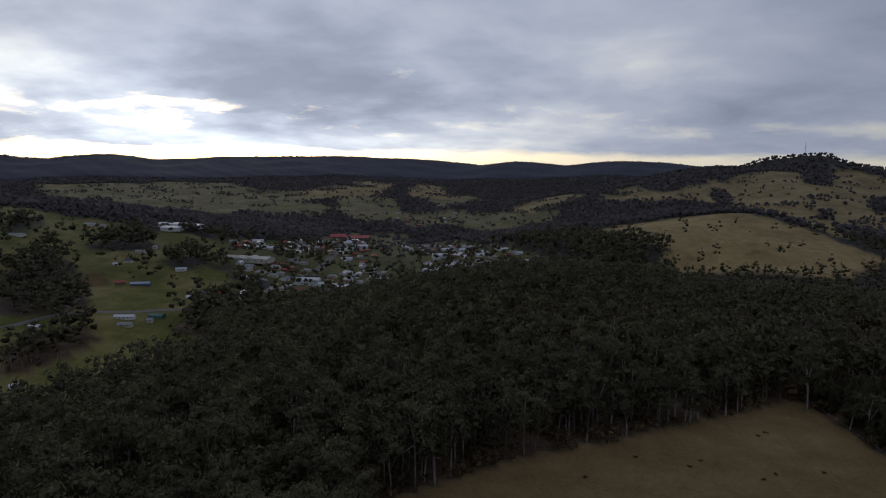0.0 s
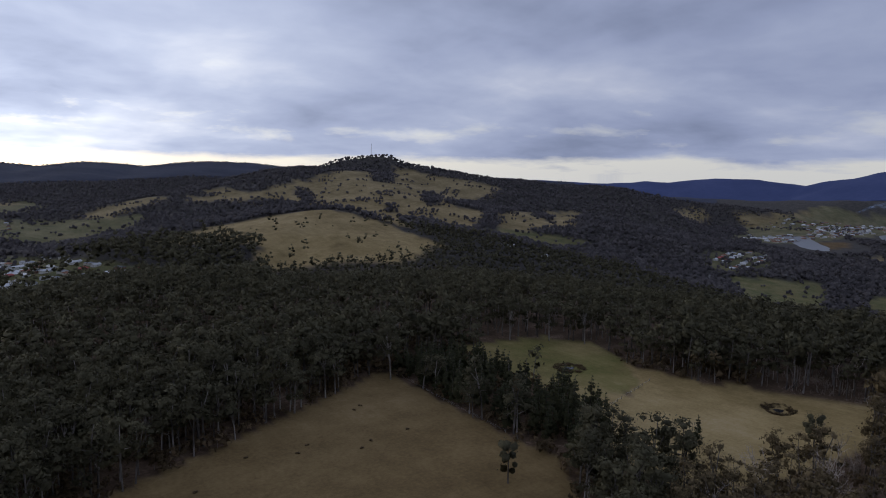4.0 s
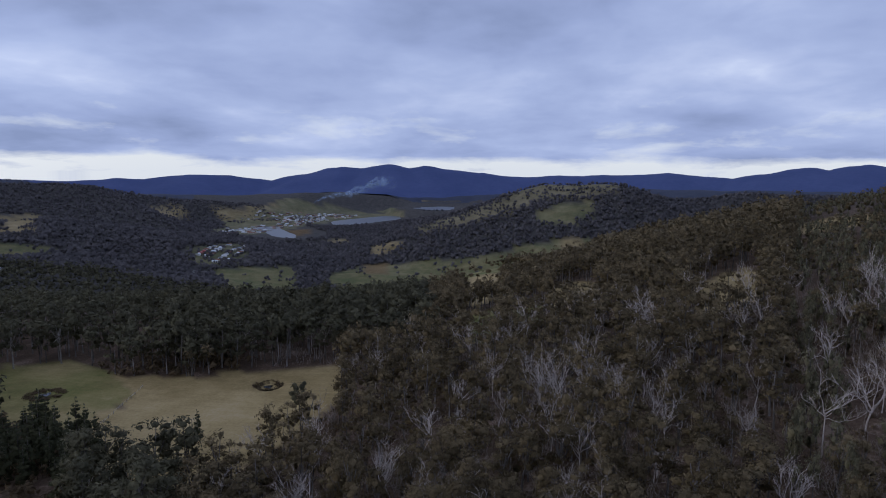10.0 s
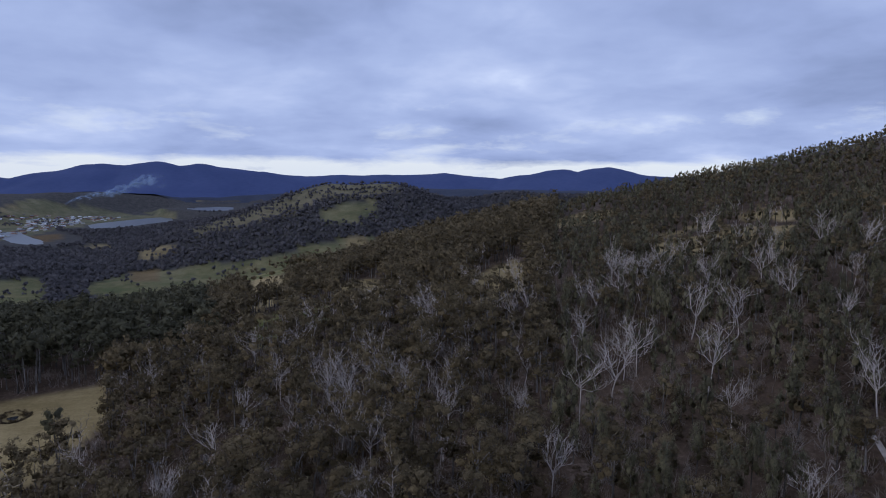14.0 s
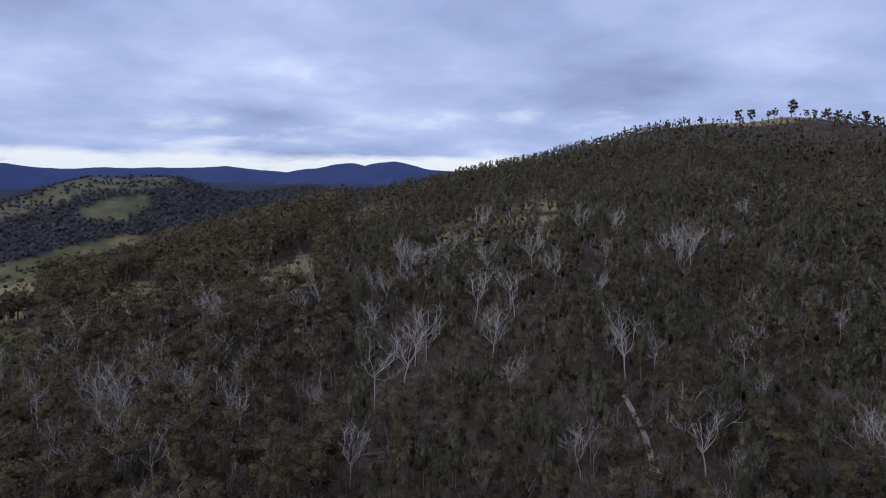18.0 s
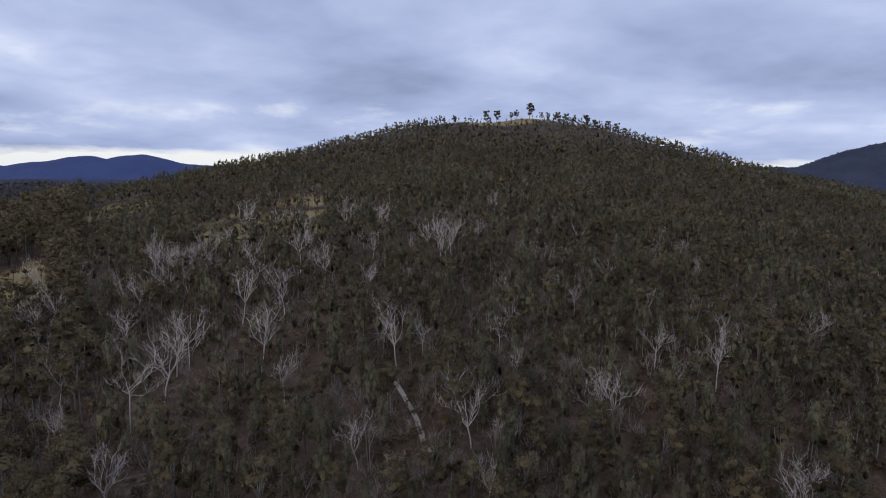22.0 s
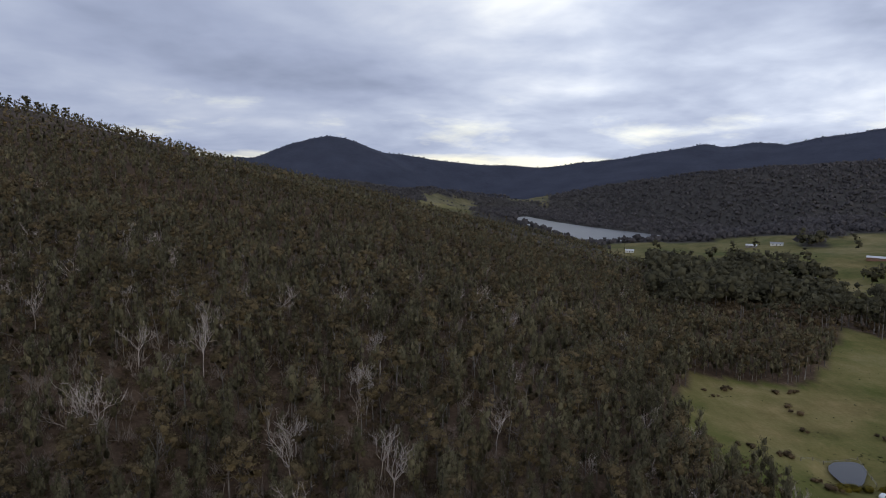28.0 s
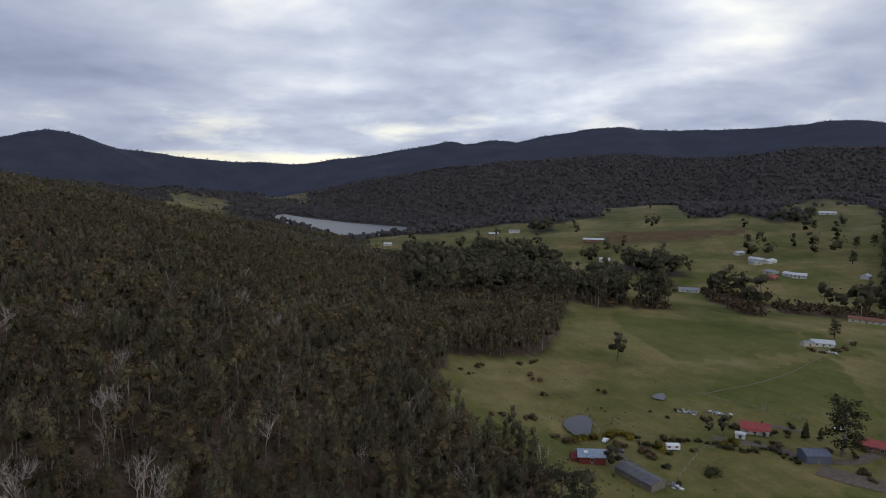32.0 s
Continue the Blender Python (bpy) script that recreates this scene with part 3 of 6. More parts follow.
land("wood", (-419, -415), (-459, -417), (-440, -370), (-351, -291), (-347, -313), (-388, -378))
land("wood", (-424, -349), (-452, -335), (-443, -275), (-405, -251), (-388, -287), (-374, -305))
land("wood", (-456, -573), (-476, -521), (-460, -468), (-433, -481), (-435, -542))
land("wood", (-90, -179), (-95, -170), (-97, -158), (-95, -149), (-86, -135), (-74, -137), (-75, -156))
land("dry", (201, 171), (159, 132), (156, 112), (163, 94), (180, 91), (202, 85), (231, 83), (280, 101), (259, 151))
land("wood", (207, 264), (253, 258), (266, 231), (249, 187), (261, 152), (284, 102), (340, 122), (332, 194), (329, 281), (264, 330))
land("wood", (357, -170), (362, -205), (362, -235), (334, -255), (221, -173), (247, -152), (276, -132))
land("dry", (343, -208), (347, -225), (335, -229), (304, -209), (312, -203), (319, -194))
land("dry", (331, -233), (319, -239), (273, -206), (283, -200))
land("dry", (353, -176), (343, -186), (333, -198), (314, -187), (312, -170), (325, -163))
land("dry", (370, -70), (383, -88), (384, -107), (310, -87), (301, -71), (305, -61))
land("dry", (470, 6), (471, -8), (449, -22), (401, -18), (388, -4), (399, 4))
land("dry", (538, -178), (527, -196), (513, -219), (471, -206), (474, -177), (482, -164))
land("dry", (474, -521), (439, -527), (425, -577), (410, -609), (454, -676), (505, -685), (526, -631), (527, -581))
land("dry", (364, -69), (369, -85), (366, -102), (298, -84), (278, -68), (278, -56))
land("dry", (427, 5), (430, -8), (419, -21), (351, -17), (335, -3), (344, 4))
land("dry", (343, -208), (347, -225), (334, -229), (273, -190), (280, -182), (287, -176))
land("dry", (331, -233), (318, -239), (252, -191), (261, -185))
land("dry", (353, -176), (343, -186), (332, -198), (283, -170), (282, -153), (291, -146))
land("dry", (572, 89), (571, 73), (568, 58), (466, 45), (442, 57), (457, 70))
land("dry", (409, 8), (419, -1), (418, -16), (364, -16), (343, -6), (346, 5))
land("green", (380, 31), (384, 22), (378, 11), (326, 9), (323, 19), (332, 27))
land("earth", (2128, 974), (2145, 865), (1944, 820), (1819, 832))


def land_use(x, y):
    """Kind of land at plan places, as an array of names."""
    out = np.full(np.shape(x), "wood", dtype="<U8")
    for kind, poly in LAND:
        out[inside(x, y, poly)] = kind
    return out


def mesh_from(name, verts, faces, mats=(), slots=None):
    """A mesh of triangles or quads from arrays."""
    me = bpy.data.meshes.new(name)
    verts, faces = np.asarray(verts, np.float32), np.asarray(faces, np.int32)
    m, k = faces.shape
    me.vertices.add(len(verts))
    me.vertices.foreach_set("co", verts.ravel())
    me.loops.add(m * k)
    me.loops.foreach_set("vertex_index", faces.ravel())
    me.polygons.add(m)
    me.polygons.foreach_set("loop_start", np.arange(0, m * k, k, dtype=np.int32))
    for mat in mats:
        me.materials.append(mat)
    if slots is not None:
        me.polygons.foreach_set("material_index", np.asarray(slots, np.int32))
    me.update(calc_edges=True)
    return me


FAR_RANGE = 2900.0


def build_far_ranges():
    """The wooded ranges along the horizon, far behind all else; their blue is painted haze."""
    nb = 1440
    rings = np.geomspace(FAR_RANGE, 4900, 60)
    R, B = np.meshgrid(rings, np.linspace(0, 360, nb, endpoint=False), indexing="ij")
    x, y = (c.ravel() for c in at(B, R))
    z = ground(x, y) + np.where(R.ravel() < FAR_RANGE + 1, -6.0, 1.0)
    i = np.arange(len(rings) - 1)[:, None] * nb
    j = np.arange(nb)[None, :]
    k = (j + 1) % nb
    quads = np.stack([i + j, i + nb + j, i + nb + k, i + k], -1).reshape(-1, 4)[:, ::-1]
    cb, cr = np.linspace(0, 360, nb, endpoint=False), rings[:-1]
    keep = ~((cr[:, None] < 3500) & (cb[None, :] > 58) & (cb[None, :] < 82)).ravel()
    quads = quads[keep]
    me = mesh_from("backdrop_ranges", np.stack([x, y, z], 1), quads, [M_FARLAND, M_HAZE_BLUE])
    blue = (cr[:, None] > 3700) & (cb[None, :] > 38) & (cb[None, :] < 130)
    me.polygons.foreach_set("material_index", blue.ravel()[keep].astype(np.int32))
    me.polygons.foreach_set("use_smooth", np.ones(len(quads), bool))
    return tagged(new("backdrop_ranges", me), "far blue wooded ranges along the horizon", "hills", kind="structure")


def build_ground():
    nb = 540
    rings = np.concatenate(([0.02, 12.0, 40.0, 70.0], np.geomspace(95, 4930, 170)))
    b = np.linspace(0, 360, nb, endpoint=False)
    R, B = np.meshgrid(rings, b, indexing="ij")
    x, y = at(B, R)
    x, y = x.ravel(), y.ravel()
    x = np.where(np.hypot(x, y) < 1, x + 3, x)
    seen = (B.ravel() > 57) & (B.ravel() < 83) & (R.ravel() < 3560)   # the open land round the village
    z = ground(x, y) - np.where((np.hypot(x, y) > FAR_RANGE + 40) & ~seen, 5.0, 0.0)
    i = np.arange(len(rings) - 1)[:, None] * nb
    j = np.arange(nb)[None, :]
    k = (j + 1) % nb
    quads = np.stack([i + j, i + nb + j, i + nb + k, i + k], -1).reshape(-1, 4)[:, ::-1]
    me = mesh_from("ground", np.stack([x, y, z], 1), quads, [M_GROUND])
    me.polygons.foreach_set("use_smooth", np.ones(len(quads), bool))
    kind = land_use(x, y)
    wob = np.sin(x * 0.05) * np.sin(y * 0.043)
    far = np.hypot(x, y)
    values = {"green": np.where(np.isin(kind, ("green", "mixed", "lush", "pale")), 1.0, np.where(kind == "sparse", 0.0, np.where(kind == "town", 0.7, 0.0))),
              "dry": np.where(kind == "dry", np.where(far > 900, 0.95, 1.0), np.where(kind == "brown", 0.85, np.where(kind == "lush", -0.35, np.where(kind == "pale", 0.42, np.where(kind == "sparse", 0.6, np.where(kind == "mixed", 0.22 + 0.25 * wob, np.where(kind == "green", 0.16 + 0.16 * wob, 0.0))))))),
              "earth": np.where(kind == "earth", 0.9, np.where(kind == "brown", 0.62, 0.0))}
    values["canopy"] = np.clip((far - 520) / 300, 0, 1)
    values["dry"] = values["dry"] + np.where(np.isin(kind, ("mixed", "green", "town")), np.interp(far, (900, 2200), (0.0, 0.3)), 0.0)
    # Far grass and straw fade towards the crown tone, haze dulling put in colour
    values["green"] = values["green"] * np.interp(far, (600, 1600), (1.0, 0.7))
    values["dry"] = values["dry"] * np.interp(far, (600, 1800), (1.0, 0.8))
    values["winter"] = np.where(np.isin(kind, ("wood", "earth", "brown", "bare")), 0.0, np.where(kind == "dry", 0.35, 1.0) * np.interp(far, (700, 2000), (0.0, 0.62)))  # distance haze as colour, greying the far fields
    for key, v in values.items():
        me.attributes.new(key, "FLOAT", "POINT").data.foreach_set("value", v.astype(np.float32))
    return tagged(new("ground", me), "rolling ground of forest floor and grazed paddocks", "ground", kind="structure")


build_ground()
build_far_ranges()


def water_sheet(name, label, z, *poly):
    bm = bmesh.new()
    bm.faces.new([bm.verts.new((x, y, z)) for x, y in poly])
    bmesh.ops.recalc_face_normals(bm, faces=bm.faces)
    if bm.faces[:][0].normal.z < 0:
        bmesh.ops.reverse_faces(bm, faces=bm.faces)
    me = bpy.data.meshes.new(name)
    bm.to_mesh(me)
    me.materials.append(M_WATER)
    return tagged(new(name, me), label, "water", kind="structure")


water_sheet("water_lake", "still grey lake below wooded hills", -60, (-284, -2177), (-348, -2272), (-415, -2014), (-551, -1784), (-661, -1517), (-591, -1383), (-481, -1334), (-383, -1247), (-311, -1249), (-271, -1473), (-247, -1866))
water_sheet("water_bay", "pale shallow river bay beside the village", -110, (1780, 800), (1830, 930), (2210, 1210), (2350, 1060), (2010, 800))
water_sheet("water_river", "pale river reach below the village", -110, (2792, 661), (2587, 694), (2405, 759), (2323, 815), (2263, 857), (2492, 999), (2631, 1001), (2796, 937), (2926, 874), (3088, 780))
water_sheet("water_estuary", "far pale river reach", -80, (2900, 580), (3090, 790), (3400, 650), (3300, 490), (3040, 480))

# ---- trees ----
RNG = np.random.default_rng(7)


def tube(points, radii, sides=4):
    """A tapered limb through the points, as vertices and triangles."""
    points = np.asarray(points, float)
    verts, tris = [], []
    for i, (p, r) in enumerate(zip(points, radii)):
        d = points[min(i + 1, len(points) - 1)] - points[max(i - 1, 0)]
        d /= np.linalg.norm(d) + 1e-9
        u = np.cross(d, (0.31, 0.93, 0.17))
        u /= np.linalg.norm(u) + 1e-9
        v = np.cross(d, u)
        for s in range(sides):
            a = 2 * math.pi * s / sides
            verts.append(p + r * (math.cos(a) * u + math.sin(a) * v))
        if i:
            o = (i - 1) * sides
            for s in range(sides):
                t = (s + 1) % sides
                tris += [(o + s, o + t, o + sides + t), (o + s, o + sides + t, o + sides + s)]
    return np.array(verts), np.array(tris)


def leaves(rng, centres, radii, count, size, squash=0.7, upright=0.0, slim=0.7):
    """Small leaf sprays, three corners each, in and on round clumps."""
    centres, radii = np.asarray(centres, float), np.asarray(radii, float)
    which = rng.choice(len(centres), count, p=radii ** 2 / np.sum(radii ** 2))
    way = rng.normal(size=(count, 3))
    way /= np.linalg.norm(way, axis=1, keepdims=True)
    way[:, 2] = np.where(way[:, 2] < -0.35, -way[:, 2], way[:, 2])
    depth = rng.uniform(0.5, 1.3, (count, 1))
    mid = centres[which] + way * radii[which, None] * depth * (1, 1, squash)
    # sprays lie roughly along the clump's skin, with much scatter
    normal = way + (0, 0, 0.3) + rng.normal(size=(count, 3)) * 0.4
    normal /= np.linalg.norm(normal, axis=1, keepdims=True)
    hang = rng.normal(size=(count, 3)) * (1 - upright) + np.array((0.0, 0.0, 1.0)) * upright
    u = np.cross(normal, hang)
    u /= np.linalg.norm(u, axis=1, keepdims=True)
    v = np.cross(u, normal) / slim
    u = u * slim
    s = size * rng.uniform(0.6, 1.4, (count, 1))
    verts = np.stack([mid + u * s - v * s * 0.5, mid - u * s - v * s * 0.5, mid + v * s * rng.uniform(0.6, 1.2, (count, 1))], 1).reshape(-1, 3)
    return verts, np.arange(3 * count).reshape(-1, 3)


GOLD = (1 + 5 ** 0.5) / 2
ICO = np.array([(-1, GOLD, 0), (1, GOLD, 0), (-1, -GOLD, 0), (1, -GOLD, 0), (0, -1, GOLD), (0, 1, GOLD), (0, -1, -GOLD), (0, 1, -GOLD), (GOLD, 0, -1), (GOLD, 0, 1), (-GOLD, 0, -1), (-GOLD, 0, 1)]) / math.hypot(1, GOLD)
ICO_FACES = np.array([(a, b, c) for a in range(12) for b in range(a + 1, 12) for c in range(b + 1, 12)
                      if max(np.linalg.norm(ICO[a] - ICO[b]), np.linalg.norm(ICO[b] - ICO[c]), np.linalg.norm(ICO[a] - ICO[c])) < 1.1])
ICO_FACES = np.array([f if np.dot(np.cross(ICO[f[1]] - ICO[f[0]], ICO[f[2]] - ICO[f[0]]), ICO[f[0]]) > 0 else f[::-1] for f in ICO_FACES])


OCTA = np.array(((1, 0, 0), (-1, 0, 0), (0, 1, 0), (0, -1, 0), (0, 0, 1), (0, 0, -1)), float)
OCTA_FACES = np.array(((0, 2, 4), (2, 1, 4), (1, 3, 4), (3, 0, 4), (2, 0, 5), (1, 2, 5), (3, 1, 5), (0, 3, 5)))


def lumps(rng, centres, radii, squash=0.8, level=0):
    """The close inner mass of a crown: small uneven clumps."""
    verts, tris = [], []
    shape, faces = (ICO, ICO_FACES) if level < 2 else (OCTA, OCTA_FACES)
    for c, r in zip(centres, radii):
        q = shape @ np.linalg.qr(rng.normal(size=(3, 3)))[0] * rng.uniform(0.76, 1.2, (len(shape), 1)) * r * (1, 1, squash)
        tris.append(faces + len(shape) * len(verts))
        verts.append(q + np.asarray(c))
    return np.concatenate(verts), np.concatenate(tris)


def soft_normals(rng, verts, up=0.55):
    """Leaf normals that follow the crown as a whole, as light scatters in fine foliage."""
    q = (verts - verts.mean(0)) / (1.6 * verts.std(0) + 1e-6) + (0, 0, up) + rng.normal(size=verts.shape) * 0.3
    return q / np.linalg.norm(q, axis=1, keepdims=True)


def merge(pieces):
    verts, tris, n = [], [], 0
    for v, t in pieces:
        verts.append(v)
        tris.append(t + n)
        n += len(v)
    return np.concatenate(verts), np.concatenate(tris)


def limb(rng, base, way, length, radius, bends=3, wander=0.25):
    pts, rad = [np.array(base, float)], [radius]
    d = np.array(way, float)
    for i in range(bends):
        d = d + rng.normal(size=3) * wander
        d[2] += 0.15
        d /= np.linalg.norm(d)
        pts.append(pts[-1] + d * length / bends)
        rad.append(radius * (1 - 0.72 * (i + 1) / bends))
    return pts, rad


def gum(rng, level, tall=22.0):
    """Broad gum tree: wood and leaves. level 0 is the finest."""
    sides = (5, 4, 3, 3)[level]
    trunk_top = tall * rng.uniform(0.62, 0.72)
    lean = rng.normal(size=2) * 0.05 * tall
    trunk = [(0, 0, -0.6), (lean[0] * 0.3, lean[1] * 0.3, tall * 0.33), (lean[0], lean[1], trunk_top)]
    wood = [tube(trunk, (tall * 0.019, tall * 0.014, tall * 0.007), sides)]
    centres, radii = [], []
    for i in range((14, 10, 6, 3)[level]):
        a = i * 2.4 + rng.uniform(0, 0.8)
        h = tall * rng.uniform((0.40, 0.38, 0.34, 0.34)[level], 0.92)
        reach = tall * rng.uniform(0.08, 0.23) * (1.25 - 0.6 * h / tall)
        c = np.array([lean[0] + math.cos(a) * reach, lean[1] + math.sin(a) * reach, h])
        if level == 0 or (level == 1 and i < 4):
            start = np.array([lean[0] * 0.6, lean[1] * 0.6, tall * rng.uniform(0.33, 0.55)])
            wood.append(tube([start, (start + c) / 2 + rng.normal(size=3) * 0.3, c] if level == 0 else [start, c], (tall * 0.008, tall * 0.006, tall * 0.003), 3))
        centres.append(c)
        radii.append(tall * rng.uniform(0.07, 0.115) * (1.05, 1.2, 1.45, 1.8)[level])
    centres.append((lean[0], lean[1], tall * 0.9))
    radii.append(tall * 0.105)
    count, size = ((1000, 0.0135), (260, 0.022), (56, 0.040), (17, 0.068))[level]
    verts = leaves(rng, centres, radii, count, size * tall, 0.75, 0.2, 0.65)
    some = (15, 8, 6, 3)[level]
    inner = lumps(rng, centres[:some], np.asarray(radii[:some]) * (0.5, 0.5, 0.6, 0.8)[level], 0.75, level)
    return merge(wood), merge([inner, verts])


def young_gum(rng, level, tall=13.0):
    """Slim regrowth gum: a pole with narrow upright plumes of foliage."""
    wood = [tube([(0, 0, -0.5), (rng.normal() * 0.2, rng.normal() * 0.2, tall * 0.45), (rng.normal() * 0.5, rng.normal() * 0.5, tall * 0.9)], (tall * 0.012, tall * 0.009, tall * 0.003), 3)]
    centres, radii = [], []
    some = (9, 6, 4, 2)[level]
    for i in range(some):
        h = tall * (0.36 + 0.52 * i / (some - 1))
        a = i * 2.4 + rng.uniform(0, 1.2)
        reach = tall * 0.085 * (1.35 - h / tall)
        centres.append((math.cos(a) * reach, math.sin(a) * reach, h))
        radii.append(tall * (0.125 - 0.055 * h / tall) * rng.uniform(0.8, 1.2) * (0.85, 1.0, 1.15, 1.5)[level])
    count, size = ((680, 0.014), (170, 0.025), (40, 0.045), (12, 0.080))[level]
    verts = leaves(rng, centres, radii, count, size * tall, 1.7, 0.85, 0.42)
    inner = lumps(rng, centres, np.asarray(radii) * (0.5, 0.5, 0.6, 0.8)[level], 1.7, level)
    return merge(wood), merge([inner, verts])


def pine(rng, level, tall=14.0):
    """Dark planted conifer with drooping tiers."""
    wood = [tube([(0, 0, -0.5), (0, 0, tall * 0.95)], (tall * 0.016, tall * 0.003), 4)]
    centres, radii = [], []
    tiers = (11, 8, 4, 2)[level]
    for i in range(tiers):
        h = 0.14 + 0.82 * i / (tiers - 1)
        wide = tall * 0.17 * (1.08 - h) ** 0.7
        for s in range(3 if h < 0.8 else 1):
            a = rng.uniform(0, 6.28)
            centres.append((math.cos(a) * wide * 0.6, math.sin(a) * wide * 0.6, h * tall))
            radii.append(max(wide * 0.75, tall * 0.03))
    count, size = ((520, 0.017), (150, 0.026), (16, 0.045), (3, 0.06))[level]
    return merge(wood), merge([lumps(rng, centres, np.asarray(radii) * 0.75, 0.7, 1 + level), leaves(rng, centres, radii, count, size * tall, 0.7, 0.3, 0.55)])


def dead_tree(rng, level, tall=18.0):
    """Bleached bare tree: a wavering stem, steep limbs, and a broom of fine rising twigs."""
    pieces, starts, ways, sizes = [], [], [], []
    fork = tall * rng.uniform(0.30, 0.50)
    lean = rng.normal(size=2) * tall * 0.05
    sway = rng.normal(size=2) * tall * 0.012
    form = rng.uniform(0.4, 1.0)   # from narrow and upright to wide
    pieces.append(tube([(0, 0, -0.5), (lean[0] * 0.35 + sway[0], lean[1] * 0.35 + sway[1], fork * 0.45), (lean[0], lean[1], fork)], (tall * 0.0105, tall * 0.0085, tall * 0.0065), (5, 4, 3, 3)[level]))
    for i in range((7, 6, 4, 3)[level]):
        a = i * 2.4 + rng.uniform(-0.5, 0.5)
        start = (lean[0] * 0.95, lean[1] * 0.95, fork * rng.uniform(0.78, 1.0))
        s = rng.uniform(0.5, 1.9) * form
        pts, rad = limb(rng, start, (math.cos(a) * s, math.sin(a) * s, 1), tall * rng.uniform(0.36, 0.6), tall * 0.0056, 6, 0.3)
        pieces.append(tube(pts, rad, 3))
        for j in range((7, 5, 4, 2)[level]):
            k = rng.integers(2, 7)
            d = (np.array(pts[k]) - np.array(pts[k - 1])) / tall * 9 + rng.normal(size=3) * 0.62
            d[2] = abs(d[2]) + 0.25
            p2, r2 = limb(rng, pts[k], d / np.linalg.norm(d), tall * rng.uniform(0.10, 0.22), tall * 0.0029, 3, 0.3)
            pieces.append(tube(p2, r2, 3))
            for q in range((5, 3, 2, 2)[level]):
                w = rng.integers(1, 4)
                d = (np.array(p2[w]) - np.array(p2[w - 1])) / tall * 12 + rng.normal(size=3) * 0.5
                d[2] = abs(d[2]) + 0.25
                starts.append(np.array(p2[w]) * 0.75 + np.array(p2[w - 1]) * 0.25)
                ways.append(d)
                sizes.append(tall * rng.uniform(0.05, 0.12))
    pieces.append(slivers(rng, starts, ways, sizes, tall * (0.0012, 0.0017, 0.002, 0.002)[level]))
    return merge(pieces), None


def canopy(rng, level, tall=10.0):
    """Far trees: two uneven rounded crowns side by side."""
    centres = [(*(rng.normal(size=2) * tall * 0.42), tall * rng.uniform(0.42, 0.62)) for i in range(2)]
    return None, lumps(rng, centres, tall * rng.uniform(0.34, 0.50, 2), 1.1, 2)


def round_gum(rng, level, tall=22.0):
    """An open-grown gum with a full rounded crown."""
    wood = tube([(0, 0, -0.6), (rng.normal() * 0.4, rng.normal() * 0.4, tall * 0.3), (rng.normal() * 0.6, rng.normal() * 0.6, tall * 0.72)], (tall * 0.02, tall * 0.015, tall * 0.006), 5)
    n = 17
    way = rng.normal(size=(n, 3))
    way /= np.linalg.norm(way, axis=1, keepdims=True)
    centres = way * rng.uniform(0.45, 1.0, (n, 1)) * (0.25 * tall, 0.25 * tall, 0.34 * tall) + (0, 0, 0.55 * tall)
    radii = tall * rng.uniform(0.095, 0.15, n)
    some = (17, 15, 9, 5)[level]
    return wood, merge([lumps(rng, centres[:some], radii[:some] * (0.7, 0.75, 1.0, 1.25)[level], 0.8, level), leaves(rng, centres, radii, (800, 320, 90, 26)[level], (0.0125, 0.016, 0.026, 0.045)[level] * tall, 0.85, 0.2, 0.7)])


def shrub(rng, level, tall=2.5):
    """A close round bush that reaches the ground."""
    centres = [(rng.normal() * tall * 0.28, rng.normal() * tall * 0.28, tall * rng.uniform(0.2, 0.55)) for i in range(5)]
    radii = [tall * rng.uniform(0.3, 0.45) for c in centres]
    count, size = ((230, 0.066), (44, 0.14), (16, 0.24), (8, 0.36))[level]
    wood = tube([(0, 0, -0.2), (0, 0, tall * 0.4)], (tall * 0.02, tall * 0.01), 3)
    foliage = leaves(rng, centres, radii, count, size * tall, 0.85)
    return wood, merge([lumps(rng, centres, np.array(radii) * 0.8, 0.85), foliage]) if level == 0 else foliage


def slivers(rng, starts, ways, lengths, width):
    """Thin bare twigs, a flat sliver each."""
    starts, ways = np.asarray(starts, float), np.asarray(ways, float)
    ways = ways / np.linalg.norm(ways, axis=1, keepdims=True)
    side = np.cross(ways, rng.normal(size=ways.shape))
    side = side / np.linalg.norm(side, axis=1, keepdims=True) * width
    tips = starts + ways * np.asarray(lengths)[:, None]
    return np.stack([starts - side, starts + side, tips], 1).reshape(-1, 3), np.arange(3 * len(starts)).reshape(-1, 3)


def brush(rng, level, tall=2.2):
    """A low bush of bare upright twigs."""
    n = (40, 26, 12, 6)[level]
    starts = np.column_stack([rng.normal(size=(n, 2)) * 0.45, rng.uniform(-0.1, 0.5, n)])
    return slivers(rng, starts, np.column_stack([rng.normal(size=(n, 2)) * 0.5, np.ones(n)]), tall * rng.uniform(0.5, 1.1, n), 0.035), None


